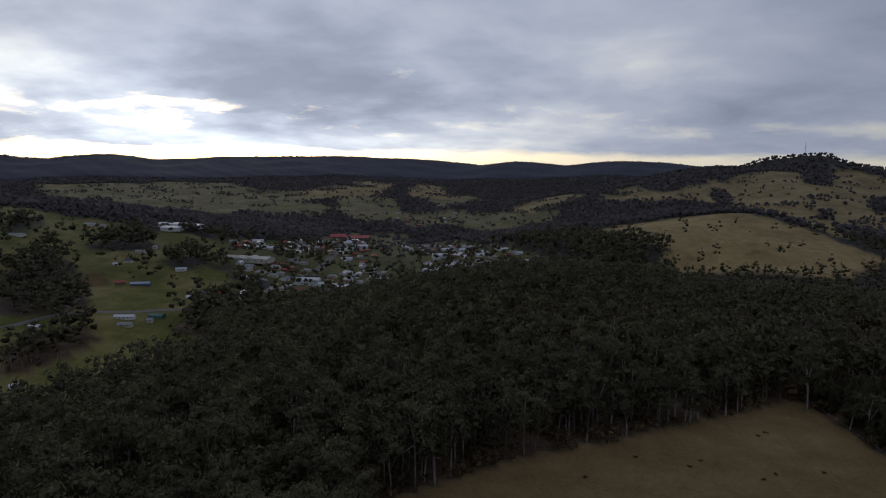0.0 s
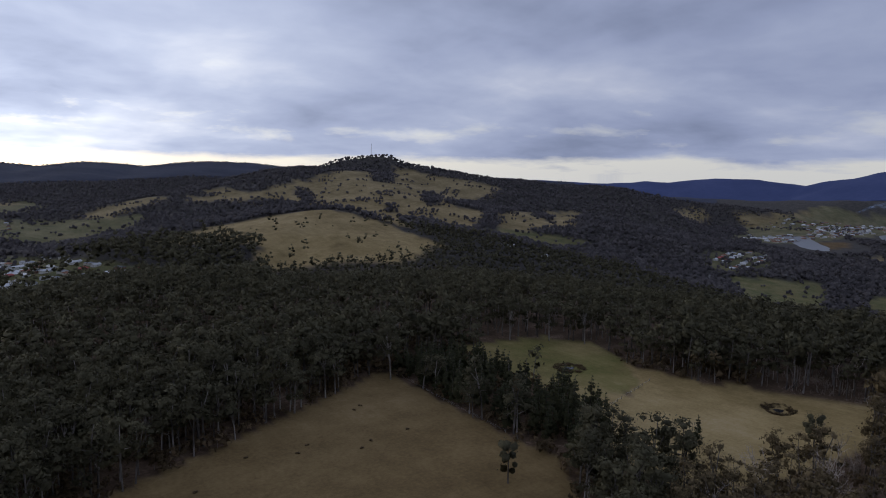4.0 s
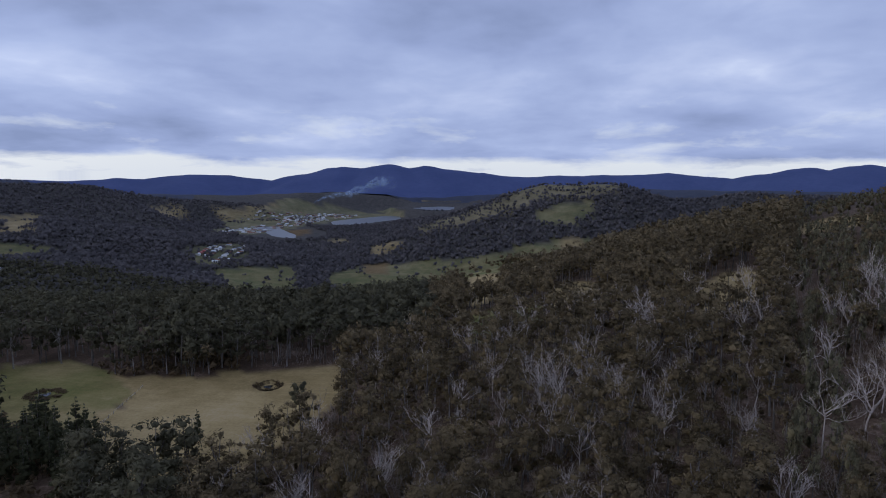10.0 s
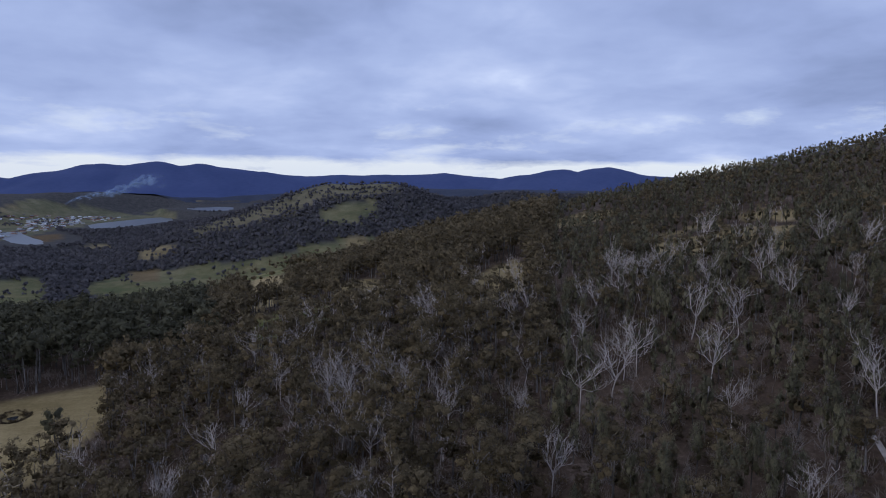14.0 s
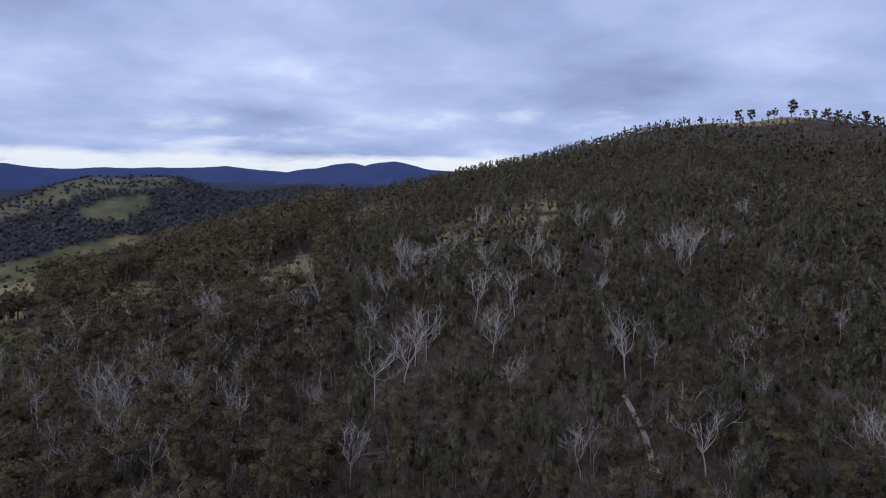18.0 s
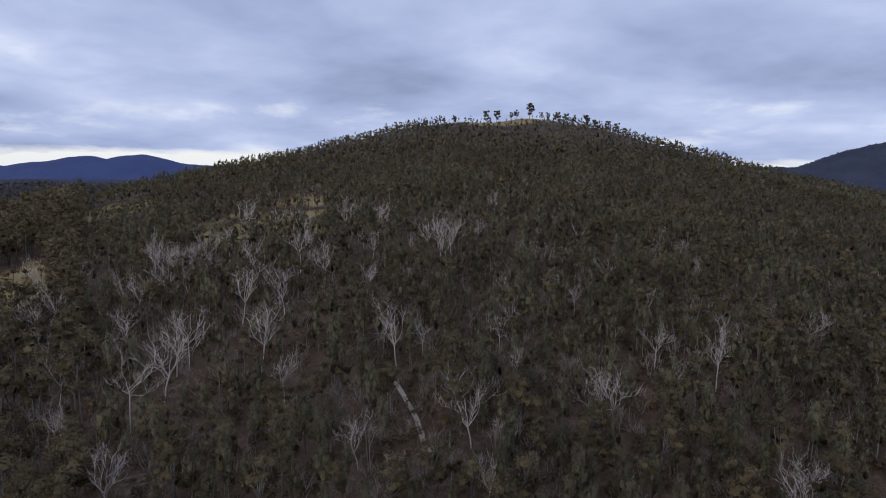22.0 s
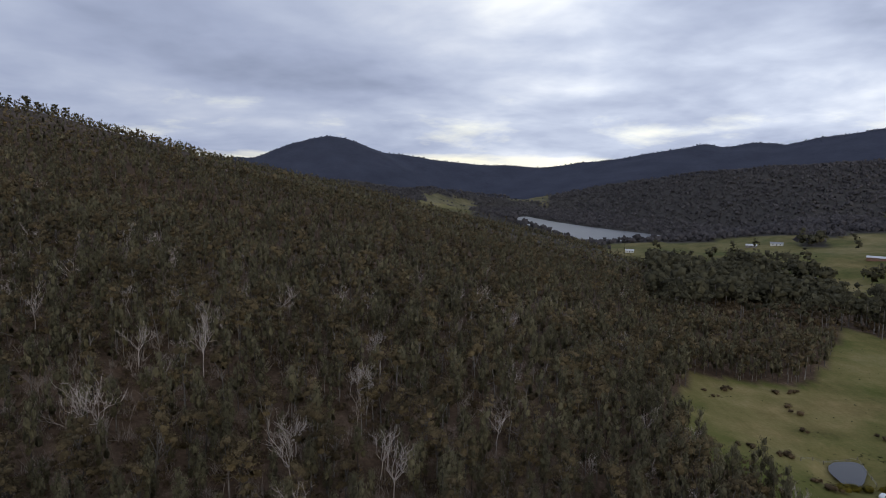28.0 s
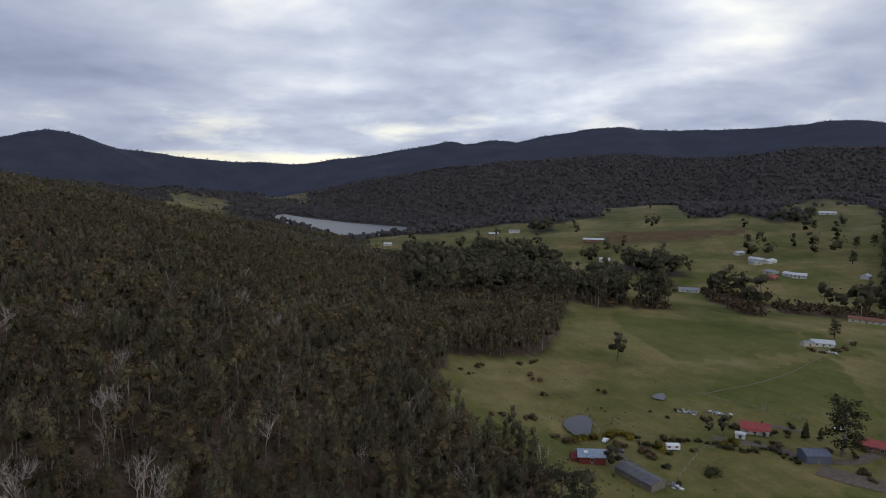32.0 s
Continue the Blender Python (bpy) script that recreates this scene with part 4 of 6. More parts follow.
KINDS = {  # kind: builder, wood, leaves, label of one tree, label of the many
    "gum_tree": (gum, M_BARK, M_FOREST, "tall dark green gum tree with pale trunk", "dense dark green gum forest"),
    "scrub_gum": (gum, M_BARK, M_GUM, "low brown-green gum tree of the dry slope", "open brown-green gum woodland"),
    "valley_gum": (round_gum, M_BARK, M_FOREST, "", "belt of rounded dark gum trees along the valley"),
    "young_gum": (young_gum, M_DARKBARK, M_YOUNG, "slim dark green regrowth gum tree", "dense regrowth forest of slim young gums"),
    "pine_tree": (pine, M_DARKBARK, M_PINE, "dark green conifer in a windbreak row", "rows of dark green conifers"),
    "dead_tree": (dead_tree, M_DEAD, M_DEAD, "bare bleached dead gum tree with forked limbs", "bare bleached dead trees on the slope"),
    "grey_tree": (dead_tree, M_TWIG, M_TWIG, "bare grey-brown tree with thin twigs", "bare grey-brown thicket trees"),
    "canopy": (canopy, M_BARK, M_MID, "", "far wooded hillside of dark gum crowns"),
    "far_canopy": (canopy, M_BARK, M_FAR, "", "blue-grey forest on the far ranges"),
    "shrub": (shrub, M_DARKBARK, M_SHRUB, "low brown-green shrub on the forest floor", "low brown-green undergrowth"),
    "brush": (brush, M_TWIG, M_TWIG, "", "low grey-brown twiggy brush"),
}
TREES = {kind: [] for kind in KINDS}  # x, y, scale


def scatter(r0, r1, spacing, seed):
    """Uneven plan places in a ring, about one for each square of the spacing."""
    rng = np.random.default_rng(seed)
    n = int(2 * r1 / spacing) + 2
    g = (np.arange(n) - n / 2) * spacing
    x, y = np.meshgrid(g, g)
    x = (x + rng.uniform(-0.5, 0.5, x.shape) * spacing).ravel()
    y = (y + rng.uniform(-0.5, 0.5, y.shape) * spacing).ravel()
    r, b = np.hypot(x, y), np.degrees(np.arctan2(x, y)) % 360
    keep = (r >= r0) & (r < r1) & ((b < 243) | (b > 318) | (rng.random(len(r)) < 0.25))
    return x[keep], y[keep], rng


SCREEN_R, SCREEN_B = np.geomspace(100, 4800, 150), np.arange(0, 360, 1.0)
SCREEN = np.stack([(ground(*at(b, SCREEN_R)) - 88) / SCREEN_R for b in SCREEN_B])
SCREEN = np.maximum.accumulate(SCREEN, axis=1)


def screened(x, y):
    """Places in the lee of the hills, where the woods are built thinner."""
    r, b = np.hypot(x, y), (np.degrees(np.arctan2(x, y)) % 360).astype(int)
    k = np.clip(np.searchsorted(SCREEN_R, r * 0.97) - 1, 0, 149)
    return (ground(x, y) + 16 - 90) / r < SCREEN[b, k] - 0.004


# Large dead trees in their small gaps: x, y, size
STANDING_DEAD = (
        (185.6, -106.7, 1.20), (153.0, -93.3, 1.22), (179.7, -119.0, 1.15), (124.9, -118.4, 1.19), (125.5, -128.8, 0.80), (159.6, -69.6, 1.27), (169.8, -77.6, 0.95), (244.5, -30.8, 0.74),
        (169.2, -186.6, 1.16), (279.0, -161.9, 1.32), (237.0, -190.5, 1.14), (216.8, -192.5, 1.20), (188.8, -142.0, 1.03), (195.1, -170.1, 0.82), (243.4, -107.2, 1.12), (193.4, -0.4, 1.15),
        (193.0, 6.8, 1.15), (149.8, -22.7, 0.68), (126.2, -42.7, 0.92), (89.3, -83.1, 0.53), (139.2, -226.1, 0.48), (95.7, -133.3, 0.60), (198.4, -16.2, 0.70), (160.8, -44.7, 0.53),
        (203.4, -258.9, 0.88), (182.6, -188.4, 0.89), (58.9, -173.2, 0.92), (75.6, -171.4, 0.79), (66.4, -176.5, 0.55), (28.5, -141.2, 0.69), (16.2, -172.5, 0.67), (14.8, -209.3, 0.56),
        (86.9, -105.2, 1.06), (70.1, -136.7, 0.93), (136.9, -222.3, 0.51), (155.5, -526.7, 0.45), (118.2, -150.6, 0.56), (27.3, -133.2, 0.86), (5.4, -133.1, 0.91), (16.0, -201.8, 0.56),
        (72.5, -137.5, 0.83), (171.8, -191.9, 1.19), (17.5, -182.1, 0.44), (-20.6, -162.5, 0.64), (8.7, -140.9, 0.75), (-42.3, -150.4, 0.53), (14.2, -174.2, 0.64), (14.7, -210.0, 0.48),
        (28.2, -142.5, 0.71), (-96.7, -152.0, 0.61), (2.3, -141.6, 0.55), (177.8, 26.7, 0.77), (160.2, 28.4, 0.47), (147.9, -21.7, 0.65), (195.1, 2.0, 0.85), (241.3, -29.9, 0.71),
        (158.4, -45.1, 0.56), (145.2, -2.6, 0.60), (127.3, -34.4, 0.38), (173.1, 15.9, 0.49), (222.5, 30.2, 0.55), (201.5, -15.9, 0.51), (150.8, -23.0, 0.59), (159.4, -46.6, 0.48),
        (246.3, -30.2, 0.72), (192.4, 5.3, 0.84), (144.3, -47.3, 0.44),
)


def grow(r0, r1, spacing, seed):
    x, y, rng = scatter(r0, r1, spacing, seed)
    kind = land_use(x, y)
    r, b = np.hypot(x, y), np.degrees(np.arctan2(x, y)) % 360
    patch = np.sin(x * 0.031 + 2 * np.sin(y * 0.023)) + np.sin(y * 0.037 + 2 * np.sin(x * 0.019))
    u, pick, toss, lot = (rng.random(len(x)) for i in range(4))
    wet = np.zeros(len(x), bool)
    for level, shore in LAKES:
        wet |= shore_distance(x, y, shore) < (6 if level == -60 else 95)
    for wx, wy, wz, inner, outer in WATER:
        wet |= np.hypot(x - wx, y - wy) < inner + 0.45 * (outer - inner)
    slope_wood = np.interp(b, (52, 64, 100, 118, 190, 210), (0, 1, 1, 0.5, 0.35, 0))   # open dry woodland above the paddocks
    hill = (b > 108) & (b < 214) & ~((b > 200) & (r > 400))
    hidden = screened(x, y)
    ridge_line = (ground(x, y) - 88) / r > SCREEN[b.astype(int), -1] - 0.0025
    for dx, dy, q in STANDING_DEAD:  # open ground at the foot and on the downhill side
        along = (x * dx + y * dy) / math.hypot(dx, dy) - math.hypot(dx, dy)
        across = np.abs(x * dy - y * dx) / math.hypot(dx, dy)
        wet |= (across < 1.6 + 1.5 * q) & (along > -8 * q - 2) & (along < 3)
    for i in range(len(x)):
        k = kind[i]
        if r[i] > FAR_RANGE and not ridge_line[i]:
            continue
        if wet[i] or (r[i] > 3700 and 38 < b[i] < 130):
            continue
        if hidden[i] and pick[i] < 0.94:
            continue
        share = {"wood": 1.0, "sparse": 0.22, "town": 0.08, "green": 0.0, "dry": 0.0, "brown": 0.0, "mixed": 0.0, "earth": 0.0, "lush": 0.0, "pale": 0.0, "bare": 0.0}[k]
        if r[i] > 600:
            share = {"mixed": 0.018}.get(k, share) if 190 < b[i] < 260 and k == "mixed" else {"green": 0.07, "dry": 0.03 if r[i] < 1250 else 0.17, "mixed": 0.11, "town": 0.14, "sparse": 0.5}.get(k, share)
        if r[i] > 600 and k in ("green", "dry", "mixed"):
            share *= (2.8 if patch[i] > 0.6 else 0.3) * (2.0 if r[i] > 1250 and (b[i] < 24 or b[i] > 300) else 2.6 if r[i] > 1700 and 55 < b[i] < 84 else 1.0)
        if k == "wood" and r[i] < 330 and slope_wood[i] > 0.3:
            share = 0.72 - 0.2 * patch[i] * slope_wood[i] - 0.2 * ((82 < b[i] < 132) and r[i] < 230)
        if k == "wood" and r[i] < 620 and slope_wood[i] < 0.3 and not hill[i]:
            share = 0.55 if b[i] < 190 or b[i] > 250 else 0.24 + 0.16 * patch[i]
        if k == "town" and r[i] > 1000:
            share = 0.3
        if u[i] > share:
            continue
        size = 0.75 + 0.5 * pick[i]
        name = "gum_tree"
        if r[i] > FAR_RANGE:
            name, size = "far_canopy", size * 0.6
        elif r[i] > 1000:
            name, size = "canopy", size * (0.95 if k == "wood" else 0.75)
        elif hill[i]:
            name = "young_gum" if toss[i] < 0.72 else "scrub_gum"
            size *= (0.9 if name == "young_gum" else 0.58) * np.interp(r[i], (380, 560, 700), (1.0, 0.8, 0.56))
        elif r[i] < 460 and 146 < x[i] < 188 and 132 < y[i] < 246:
            name, size = "pine_tree", size * 0.95
        elif slope_wood[i] > 0.4 and (r[i] < 300 or b[i] > 78):
            name, size = "scrub_gum", size * 0.72
        elif r[i] < 460:
            size *= 0.86
        else:
            size *= 1.12 if 198 < b[i] < 250 else (0.9 if b[i] > 300 or b[i] < 20 else 0.62)
            if 198 < b[i] < 250:
                name, size = "valley_gum", size * 0.88
            elif toss[i] < 0.15:
                name = "pine_tree"
        if k == "wood" and r[i] < 420:
            dead = (0.19 if r[i] < 330 else 0.05) * slope_wood[i] * (1.3 - 0.3 * patch[i])
            if lot[i] < dead * (0.47 if b[i] < 126 else 0.3):
                name, size = "dead_tree", (0.72 if b[i] < 126 else 0.5) + 0.3 * pick[i]
            elif lot[i] < dead * 1.7:
                name, size = "grey_tree", 0.4 + 0.35 * pick[i]
        TREES[name].append((x[i], y[i], size))


grow(70, 330, 4.4, 11)
grow(330, 620, 6.1, 12)
grow(620, 1000, 8.5, 13)
grow(1000, 1700, 11.5, 14)
grow(1700, 2900, 15.5, 16)
grow(2900, 4700, 26.0, 15)

sx, sy, srng = scatter(380, 640, 6.0, 24)
skind, sb = land_use(sx, sy), np.degrees(np.arctan2(sx, sy)) % 360
for i in np.nonzero((skind == "wood") & (sb > 200) & (sb < 243) & (srng.random(len(sx)) < 0.6))[0]:
    TREES["shrub"].append((sx[i], sy[i], srng.uniform(1.2, 2.6)))
sx, sy, srng = scatter(120, 340, 4.2, 22)
skind, sb = land_use(sx, sy), np.degrees(np.arctan2(sx, sy)) % 360
for i in np.nonzero((skind == "wood") & ((sb < 62) | (sb > 330)) & (srng.random(len(sx)) < 0.55))[0]:
    TREES["shrub"].append((sx[i], sy[i], srng.uniform(0.9, 2.4)))
sx, sy, srng = scatter(90, 330, 4.4, 23)
skind, sb = land_use(sx, sy), np.degrees(np.arctan2(sx, sy)) % 360
for i in np.nonzero(np.isin(skind, ("wood", "bare")) & (sb > 64) & (sb < 195) & (srng.random(len(sx)) < 0.75))[0]:
    TREES["brush"].append((sx[i], sy[i], 0.7 + 1.9 * srng.random() ** 2))
sx, sy, srng = scatter(90, 270, 4.0, 21)
skind, sb = land_use(sx, sy), np.degrees(np.arctan2(sx, sy)) % 360
for i in np.nonzero(np.isin(skind, ("wood", "bare")) & (sb > 50) & (sb < 190) & (srng.random(len(sx)) < 0.75))[0]:
    TREES["shrub"].append((sx[i], sy[i], srng.uniform(0.5, 1.3)))


def joined(kind, label, builder, level, mats, spots, z, turn, high, ids, trunks):
    """Many trees as one mesh, made from five models."""
    verts, tris, slots, normals, base = [], [], [], [], 0
    for m in range(5):
        wood, leaf = builder(np.random.default_rng(200 + 10 * level + m), level)
        groups = [(g, s) for g, s in ((wood if trunks or leaf is None else None, 0), (leaf, 1)) if g is not None]
        v, t = merge([g for g, s in groups])
        s = np.concatenate([np.full(len(g[1]), s) for g, s in groups])
        nv = np.concatenate([soft_normals(np.random.default_rng(m), g[0], 1.3 if builder is canopy else 0.55) if q else np.zeros_like(g[0]) for g, q in groups])
        mine = ids[m::5]
        ca, sa, sc = np.cos(np.radians(turn[mine])), np.sin(np.radians(turn[mine])), spots[mine, 2]
        vx = (v[None, :, 0] * ca[:, None] - v[None, :, 1] * sa[:, None]) * sc[:, None] + spots[mine, 0][:, None]
        vy = (v[None, :, 0] * sa[:, None] + v[None, :, 1] * ca[:, None]) * sc[:, None] + spots[mine, 1][:, None]
        vz = v[None, :, 2] * (sc * high[mine])[:, None] + z[mine][:, None]
        verts.append(np.stack([vx, vy, vz], -1).reshape(-1, 3))
        nx, ny = nv[None, :, 0] * ca[:, None] - nv[None, :, 1] * sa[:, None], nv[None, :, 0] * sa[:, None] + nv[None, :, 1] * ca[:, None]
        normals.append(np.stack([nx, ny, np.broadcast_to(nv[None, :, 2], nx.shape)], -1).reshape(-1, 3))
        tris.append((t[None] + (np.arange(len(mine)) * len(v))[:, None, None]).reshape(-1, 3) + base)
        slots.append(np.tile(s, len(mine)))
        base += len(verts[-1])
    me = mesh_from(kind + "_forest", np.concatenate(verts), np.concatenate(tris), mats, np.concatenate(slots))
    me.polygons.foreach_set("use_smooth", np.ones(len(me.polygons), bool))
    if leaf is not None:
        me.normals_split_custom_set_from_vertices(np.concatenate(normals))
    tagged(new(kind + "_forest", me), label, "forest", kind="stuff")


def tree_meshes(kind, builder, wood, leaf, wood_mat, leaf_mat, level):
    """The meshes of one tree: its trunk, and its crown with the limbs that bear it."""
    slots, normals = None, soft_normals(np.random.default_rng(3), leaf[0]) if leaf else None
    if builder is gum:
        n, k = ((15, 20), (12, 16), (9, 12), (9, 12))[level]
        (v, t), wood = wood, (wood[0][:n], wood[1][:k])
        if len(t) > k:
            slots = np.concatenate([np.zeros(len(leaf[1]), int), np.ones(len(t) - k, int)])
            leaf = merge([leaf, (v[n:], t[k:] - n)])
            normals = np.concatenate([normals, np.zeros((len(v) - n, 3))])
    made = [mesh_from(kind + "_wood", *wood, [wood_mat]), mesh_from(kind + "_crown", *leaf, [leaf_mat, wood_mat], slots) if leaf else None]
    for me in made:
        if me:
            me.polygons.foreach_set("use_smooth", np.ones(len(me.polygons), bool))
    if leaf:
        made[1].normals_split_custom_set_from_vertices(normals)
    return made


def plant():
    for kind, (builder, wood_mat, leaf_mat, one, many) in KINDS.items():
        spots = np.array(TREES[kind])
        if not len(spots):
            continue
        r = np.hypot(spots[:, 0], spots[:, 1])
        b = np.degrees(np.arctan2(spots[:, 0], spots[:, 1])) % 360
        spots = spots[np.argsort(np.where((b < 243) | (b > 318), r, r + 5000))]
        r = np.hypot(spots[:, 0], spots[:, 1])
        z = ground(spots[:, 0], spots[:, 1])
        rng = np.random.default_rng(len(kind) * 31)
        near = min({"gum_tree": 170, "grey_tree": 170, "dead_tree": 200}.get(kind, 300), int(np.sum(r < 330))) if one and kind != "shrub" else 0
        turn = rng.uniform(0, 360, len(spots))
        high = rng.uniform(0.85, 1.2, len(spots)) * (0.92 if "canopy" in kind else 1.0)
        # the nearest, one by one
        models = []
        for m in range(8 if near else 0):
            wood, leaf = builder(np.random.default_rng(100 + m), 1 if kind == "grey_tree" else 0)
            models.append(tree_meshes(kind, builder, wood, leaf, wood_mat, leaf_mat, 0))
        for i in range(near):
            trunk_mesh, crown_mesh = models[i % 8]
            ob = new(kind, trunk_mesh if crown_mesh is None else None)
            if crown_mesh is not None:
                new("trunk", trunk_mesh).parent = ob
                new("crown", crown_mesh).parent = ob
            ob.matrix_basis = pose(spots[i, 0], spots[i, 1], z[i], 0, 0, turn[i]) @ Matrix.Diagonal((spots[i, 2], spots[i, 2], spots[i, 2] * high[i], 1))
            tagged(ob, one, "tree", "trees of the near slopes")
        # all others in one mesh a ring
        rest = np.arange(near, len(spots))
        for a, c, level in ((0, 270, 1), (270, 540, 2), (540, 9000, 3)):
            ids = rest[(r[rest] >= a) & (r[rest] < c)]
            if len(ids):
                joined(kind, many, builder, max(level, 2) if kind == "grey_tree" else level, [wood_mat, leaf_mat], spots, z, turn, high, ids, level < 3)


plant()

# ---- buildings and farm things ----
M_WHITEWALL = plain_material("white_weatherboard", (0.523, 0.513, 0.484), (0.704, 0.694, 0.665), 1.2)
M_CREAM = plain_material("cream_render", (0.42, 0.38, 0.30), (0.56, 0.51, 0.42), 1.0)
M_BRICK = plain_material("brown_brick", (0.16, 0.085, 0.06), (0.27, 0.15, 0.105), 1.5)
M_REDWALL = plain_material("dark_red_boards", (0.12, 0.025, 0.022), (0.20, 0.045, 0.04), 1.5)
M_GREYROOF = plain_material("grey_iron_roof", (0.190, 0.199, 0.214), (0.304, 0.314, 0.327), 0.8, 0.5, 0.4)
M_PALEROOF = plain_material("pale_iron_roof", (0.457, 0.475, 0.494), (0.647, 0.656, 0.665), 0.8, 0.45, 0.4)
M_DARKROOF = plain_material("charcoal_roof", (0.05, 0.053, 0.06), (0.09, 0.094, 0.105), 0.8, 0.55, 0.4)
M_REDROOF = plain_material("red_iron_roof", (0.30, 0.055, 0.05), (0.44, 0.10, 0.085), 0.9, 0.6, 0.3)
M_BROWNROOF = plain_material("rust_tile_roof", (0.16, 0.075, 0.05), (0.27, 0.13, 0.085), 0.9, 0.8, 0.2)
M_GREENROOF = plain_material("green_iron_roof", (0.06, 0.13, 0.12), (0.10, 0.20, 0.18), 0.9, 0.6, 0.3)
M_BLUEROOF = plain_material("blue_grey_iron_roof", (0.22, 0.28, 0.37), (0.34, 0.41, 0.50), 0.9, 0.45, 0.4)
M_BLUEWALL = plain_material("slate_blue_sheet_wall", (0.075, 0.09, 0.13), (0.12, 0.14, 0.19), 0.9, 0.5, 0.4)
M_WORNROOF = plain_material("worn_dark_iron_roof", (0.095, 0.092, 0.10), (0.165, 0.16, 0.17), 0.8, 0.6, 0.3)
M_SLATEROOF = plain_material("slate_blue_iron_roof", (0.10, 0.115, 0.15), (0.165, 0.18, 0.225), 0.9, 0.5, 0.4)
M_GLASS = plain_material("window_glass", (0.02, 0.025, 0.03), (0.045, 0.05, 0.06), 0.5, 0.08, 0.6)
M_TIMBER = plain_material("weathered_timber", (0.13, 0.11, 0.09), (0.26, 0.23, 0.20), 1.5)
M_STEEL = plain_material("galvanised_steel", (0.35, 0.36, 0.37), (0.52, 0.53, 0.54), 2.0, 0.4, 0.5, 0.6)
M_ROAD = plain_material("road_asphalt", (0.12, 0.115, 0.11), (0.20, 0.19, 0.18), 0.4, 0.9, 0.2)
M_GRAVEL = plain_material("gravel_drive", (0.11, 0.085, 0.065), (0.20, 0.165, 0.13), 0.6, 0.95, 0.1)
M_SKYLIGHT = plain_material("white_sheet", (0.70, 0.72, 0.74), (0.85, 0.86, 0.87), 1.0, 0.4, 0.4)
M_RUBBER = plain_material("tyre_rubber", (0.015, 0.015, 0.015), (0.03, 0.03, 0.03), 3.0)


def part(name, bm, mat, parent, label=""):
    """Links a bmesh as one mesh object under a thing or a part."""
    me = bpy.data.meshes.new(name)
    bm.to_mesh(me)
    bm.free()
    me.materials.append(mat)
    ob = new(name, me)
    ob.parent = parent
    return tagged(ob, label)


def block(bm, x0, x1, y0, y1, z0, z1):
    """Adds a box to the bmesh."""
    m = Matrix.LocRotScale(((x0 + x1) / 2, (y0 + y1) / 2, (z0 + z1) / 2), None, (x1 - x0, y1 - y0, z1 - z0))
    bmesh.ops.create_cube(bm, size=1, matrix=m)
    return bm


def prism(bm, x0, x1, profile):
    """Adds a solid with the profile (y, z points) from x0 to x1."""
    a = [bm.verts.new((x0, y, z)) for y, z in profile]
    b = [bm.verts.new((x1, y, z)) for y, z in profile]
    bm.faces.new(a[::-1])
    bm.faces.new(b)
    for i in range(len(a)):
        j = (i + 1) % len(a)
        bm.faces.new((a[i], a[j], b[j], b[i]))
    bmesh.ops.recalc_face_normals(bm, faces=bm.faces)
    return bm


def building(name, w, d, h, rise, wall_mat, roof_mat, label, category="house", eave=0.5, windows=2, chimney=False, door=True, group="", ribs=0, hip=0.0, panes=True):
    """A gabled or hipped building, its long side along x, its front towards -y; stands at its own origin."""
    root = tagged(new(name), label, category, group)
    bm = prism(bmesh.new(), -w / 2, w / 2, ((-d / 2, -1.0), (d / 2, -1.0), (d / 2, h), (0, h + (rise if hip == 0 else 0)), (-d / 2, h)))
    part("wall", bm, wall_mat, root)
    slope = rise / (d / 2)
    low = h - eave * slope
    if hip == 0:
        for side in (-1, 1):
            prof = ((0, h + rise + 0.02), (side * (d / 2 + eave), low + 0.02), (side * (d / 2 + eave), low + 0.20), (0, h + rise + 0.22))
            slab = part("roof_slope", prism(bmesh.new(), -w / 2 - eave, w / 2 + eave, prof), roof_mat, root)
            for i in range(ribs):
                x = -w / 2 + w * (i + 0.5) / ribs
                prof2 = ((side * 0.05, h + rise + 0.20), (side * (d / 2 + eave), low + 0.19), (side * (d / 2 + eave), low + 0.27), (side * 0.05, h + rise + 0.28))
                part("rib", prism(bmesh.new(), x - 0.06, x + 0.06, prof2), roof_mat, slab)
    else:
        bm = bmesh.new()
        base = [bm.verts.new((sx * (w / 2 + eave), sy * (d / 2 + eave), low)) for sx, sy in ((-1, -1), (1, -1), (1, 1), (-1, 1))]
        top = [bm.verts.new((sx * (w / 2 - hip), 0, h + rise)) for sx in (-1, 1)]
        for f in ((base[0], base[1], top[1], top[0]), (base[1], base[2], top[1]), (base[2], base[3], top[0], top[1]), (base[3], base[0], top[0]), base[::-1]):
            bm.faces.new(f)
        bmesh.ops.recalc_face_normals(bm, faces=bm.faces)
        part("roof", bm, roof_mat, root)
    for side in (-1, 1):
        for i in range(windows):
            x = -w / 2 + w * (i + 0.75) / (windows + 0.5)
            y = side * d / 2
            win = part("window", block(bmesh.new(), x - 0.75, x + 0.75, y - 0.05, y + 0.05, h * 0.36, h * 0.82), M_WHITEWALL if panes else M_GLASS, root)
            for q in (-0.36, 0.36) if panes else ():
                part("pane", block(bmesh.new(), x + q - 0.31, x + q + 0.31, y - 0.065, y + 0.065, h * 0.40, h * 0.78), M_GLASS, win)
    if door:
        part("door", block(bmesh.new(), -0.5, 0.5, -d / 2 - 0.06, -d / 2 + 0.06, 0, min(2.05, h * 0.85)), M_TIMBER, root)
    if chimney:
        part("chimney", block(bmesh.new(), w * 0.22, w * 0.22 + 0.8, 0.3, 1.1, h, h + rise + 1.0), M_BRICK, root)
    return root


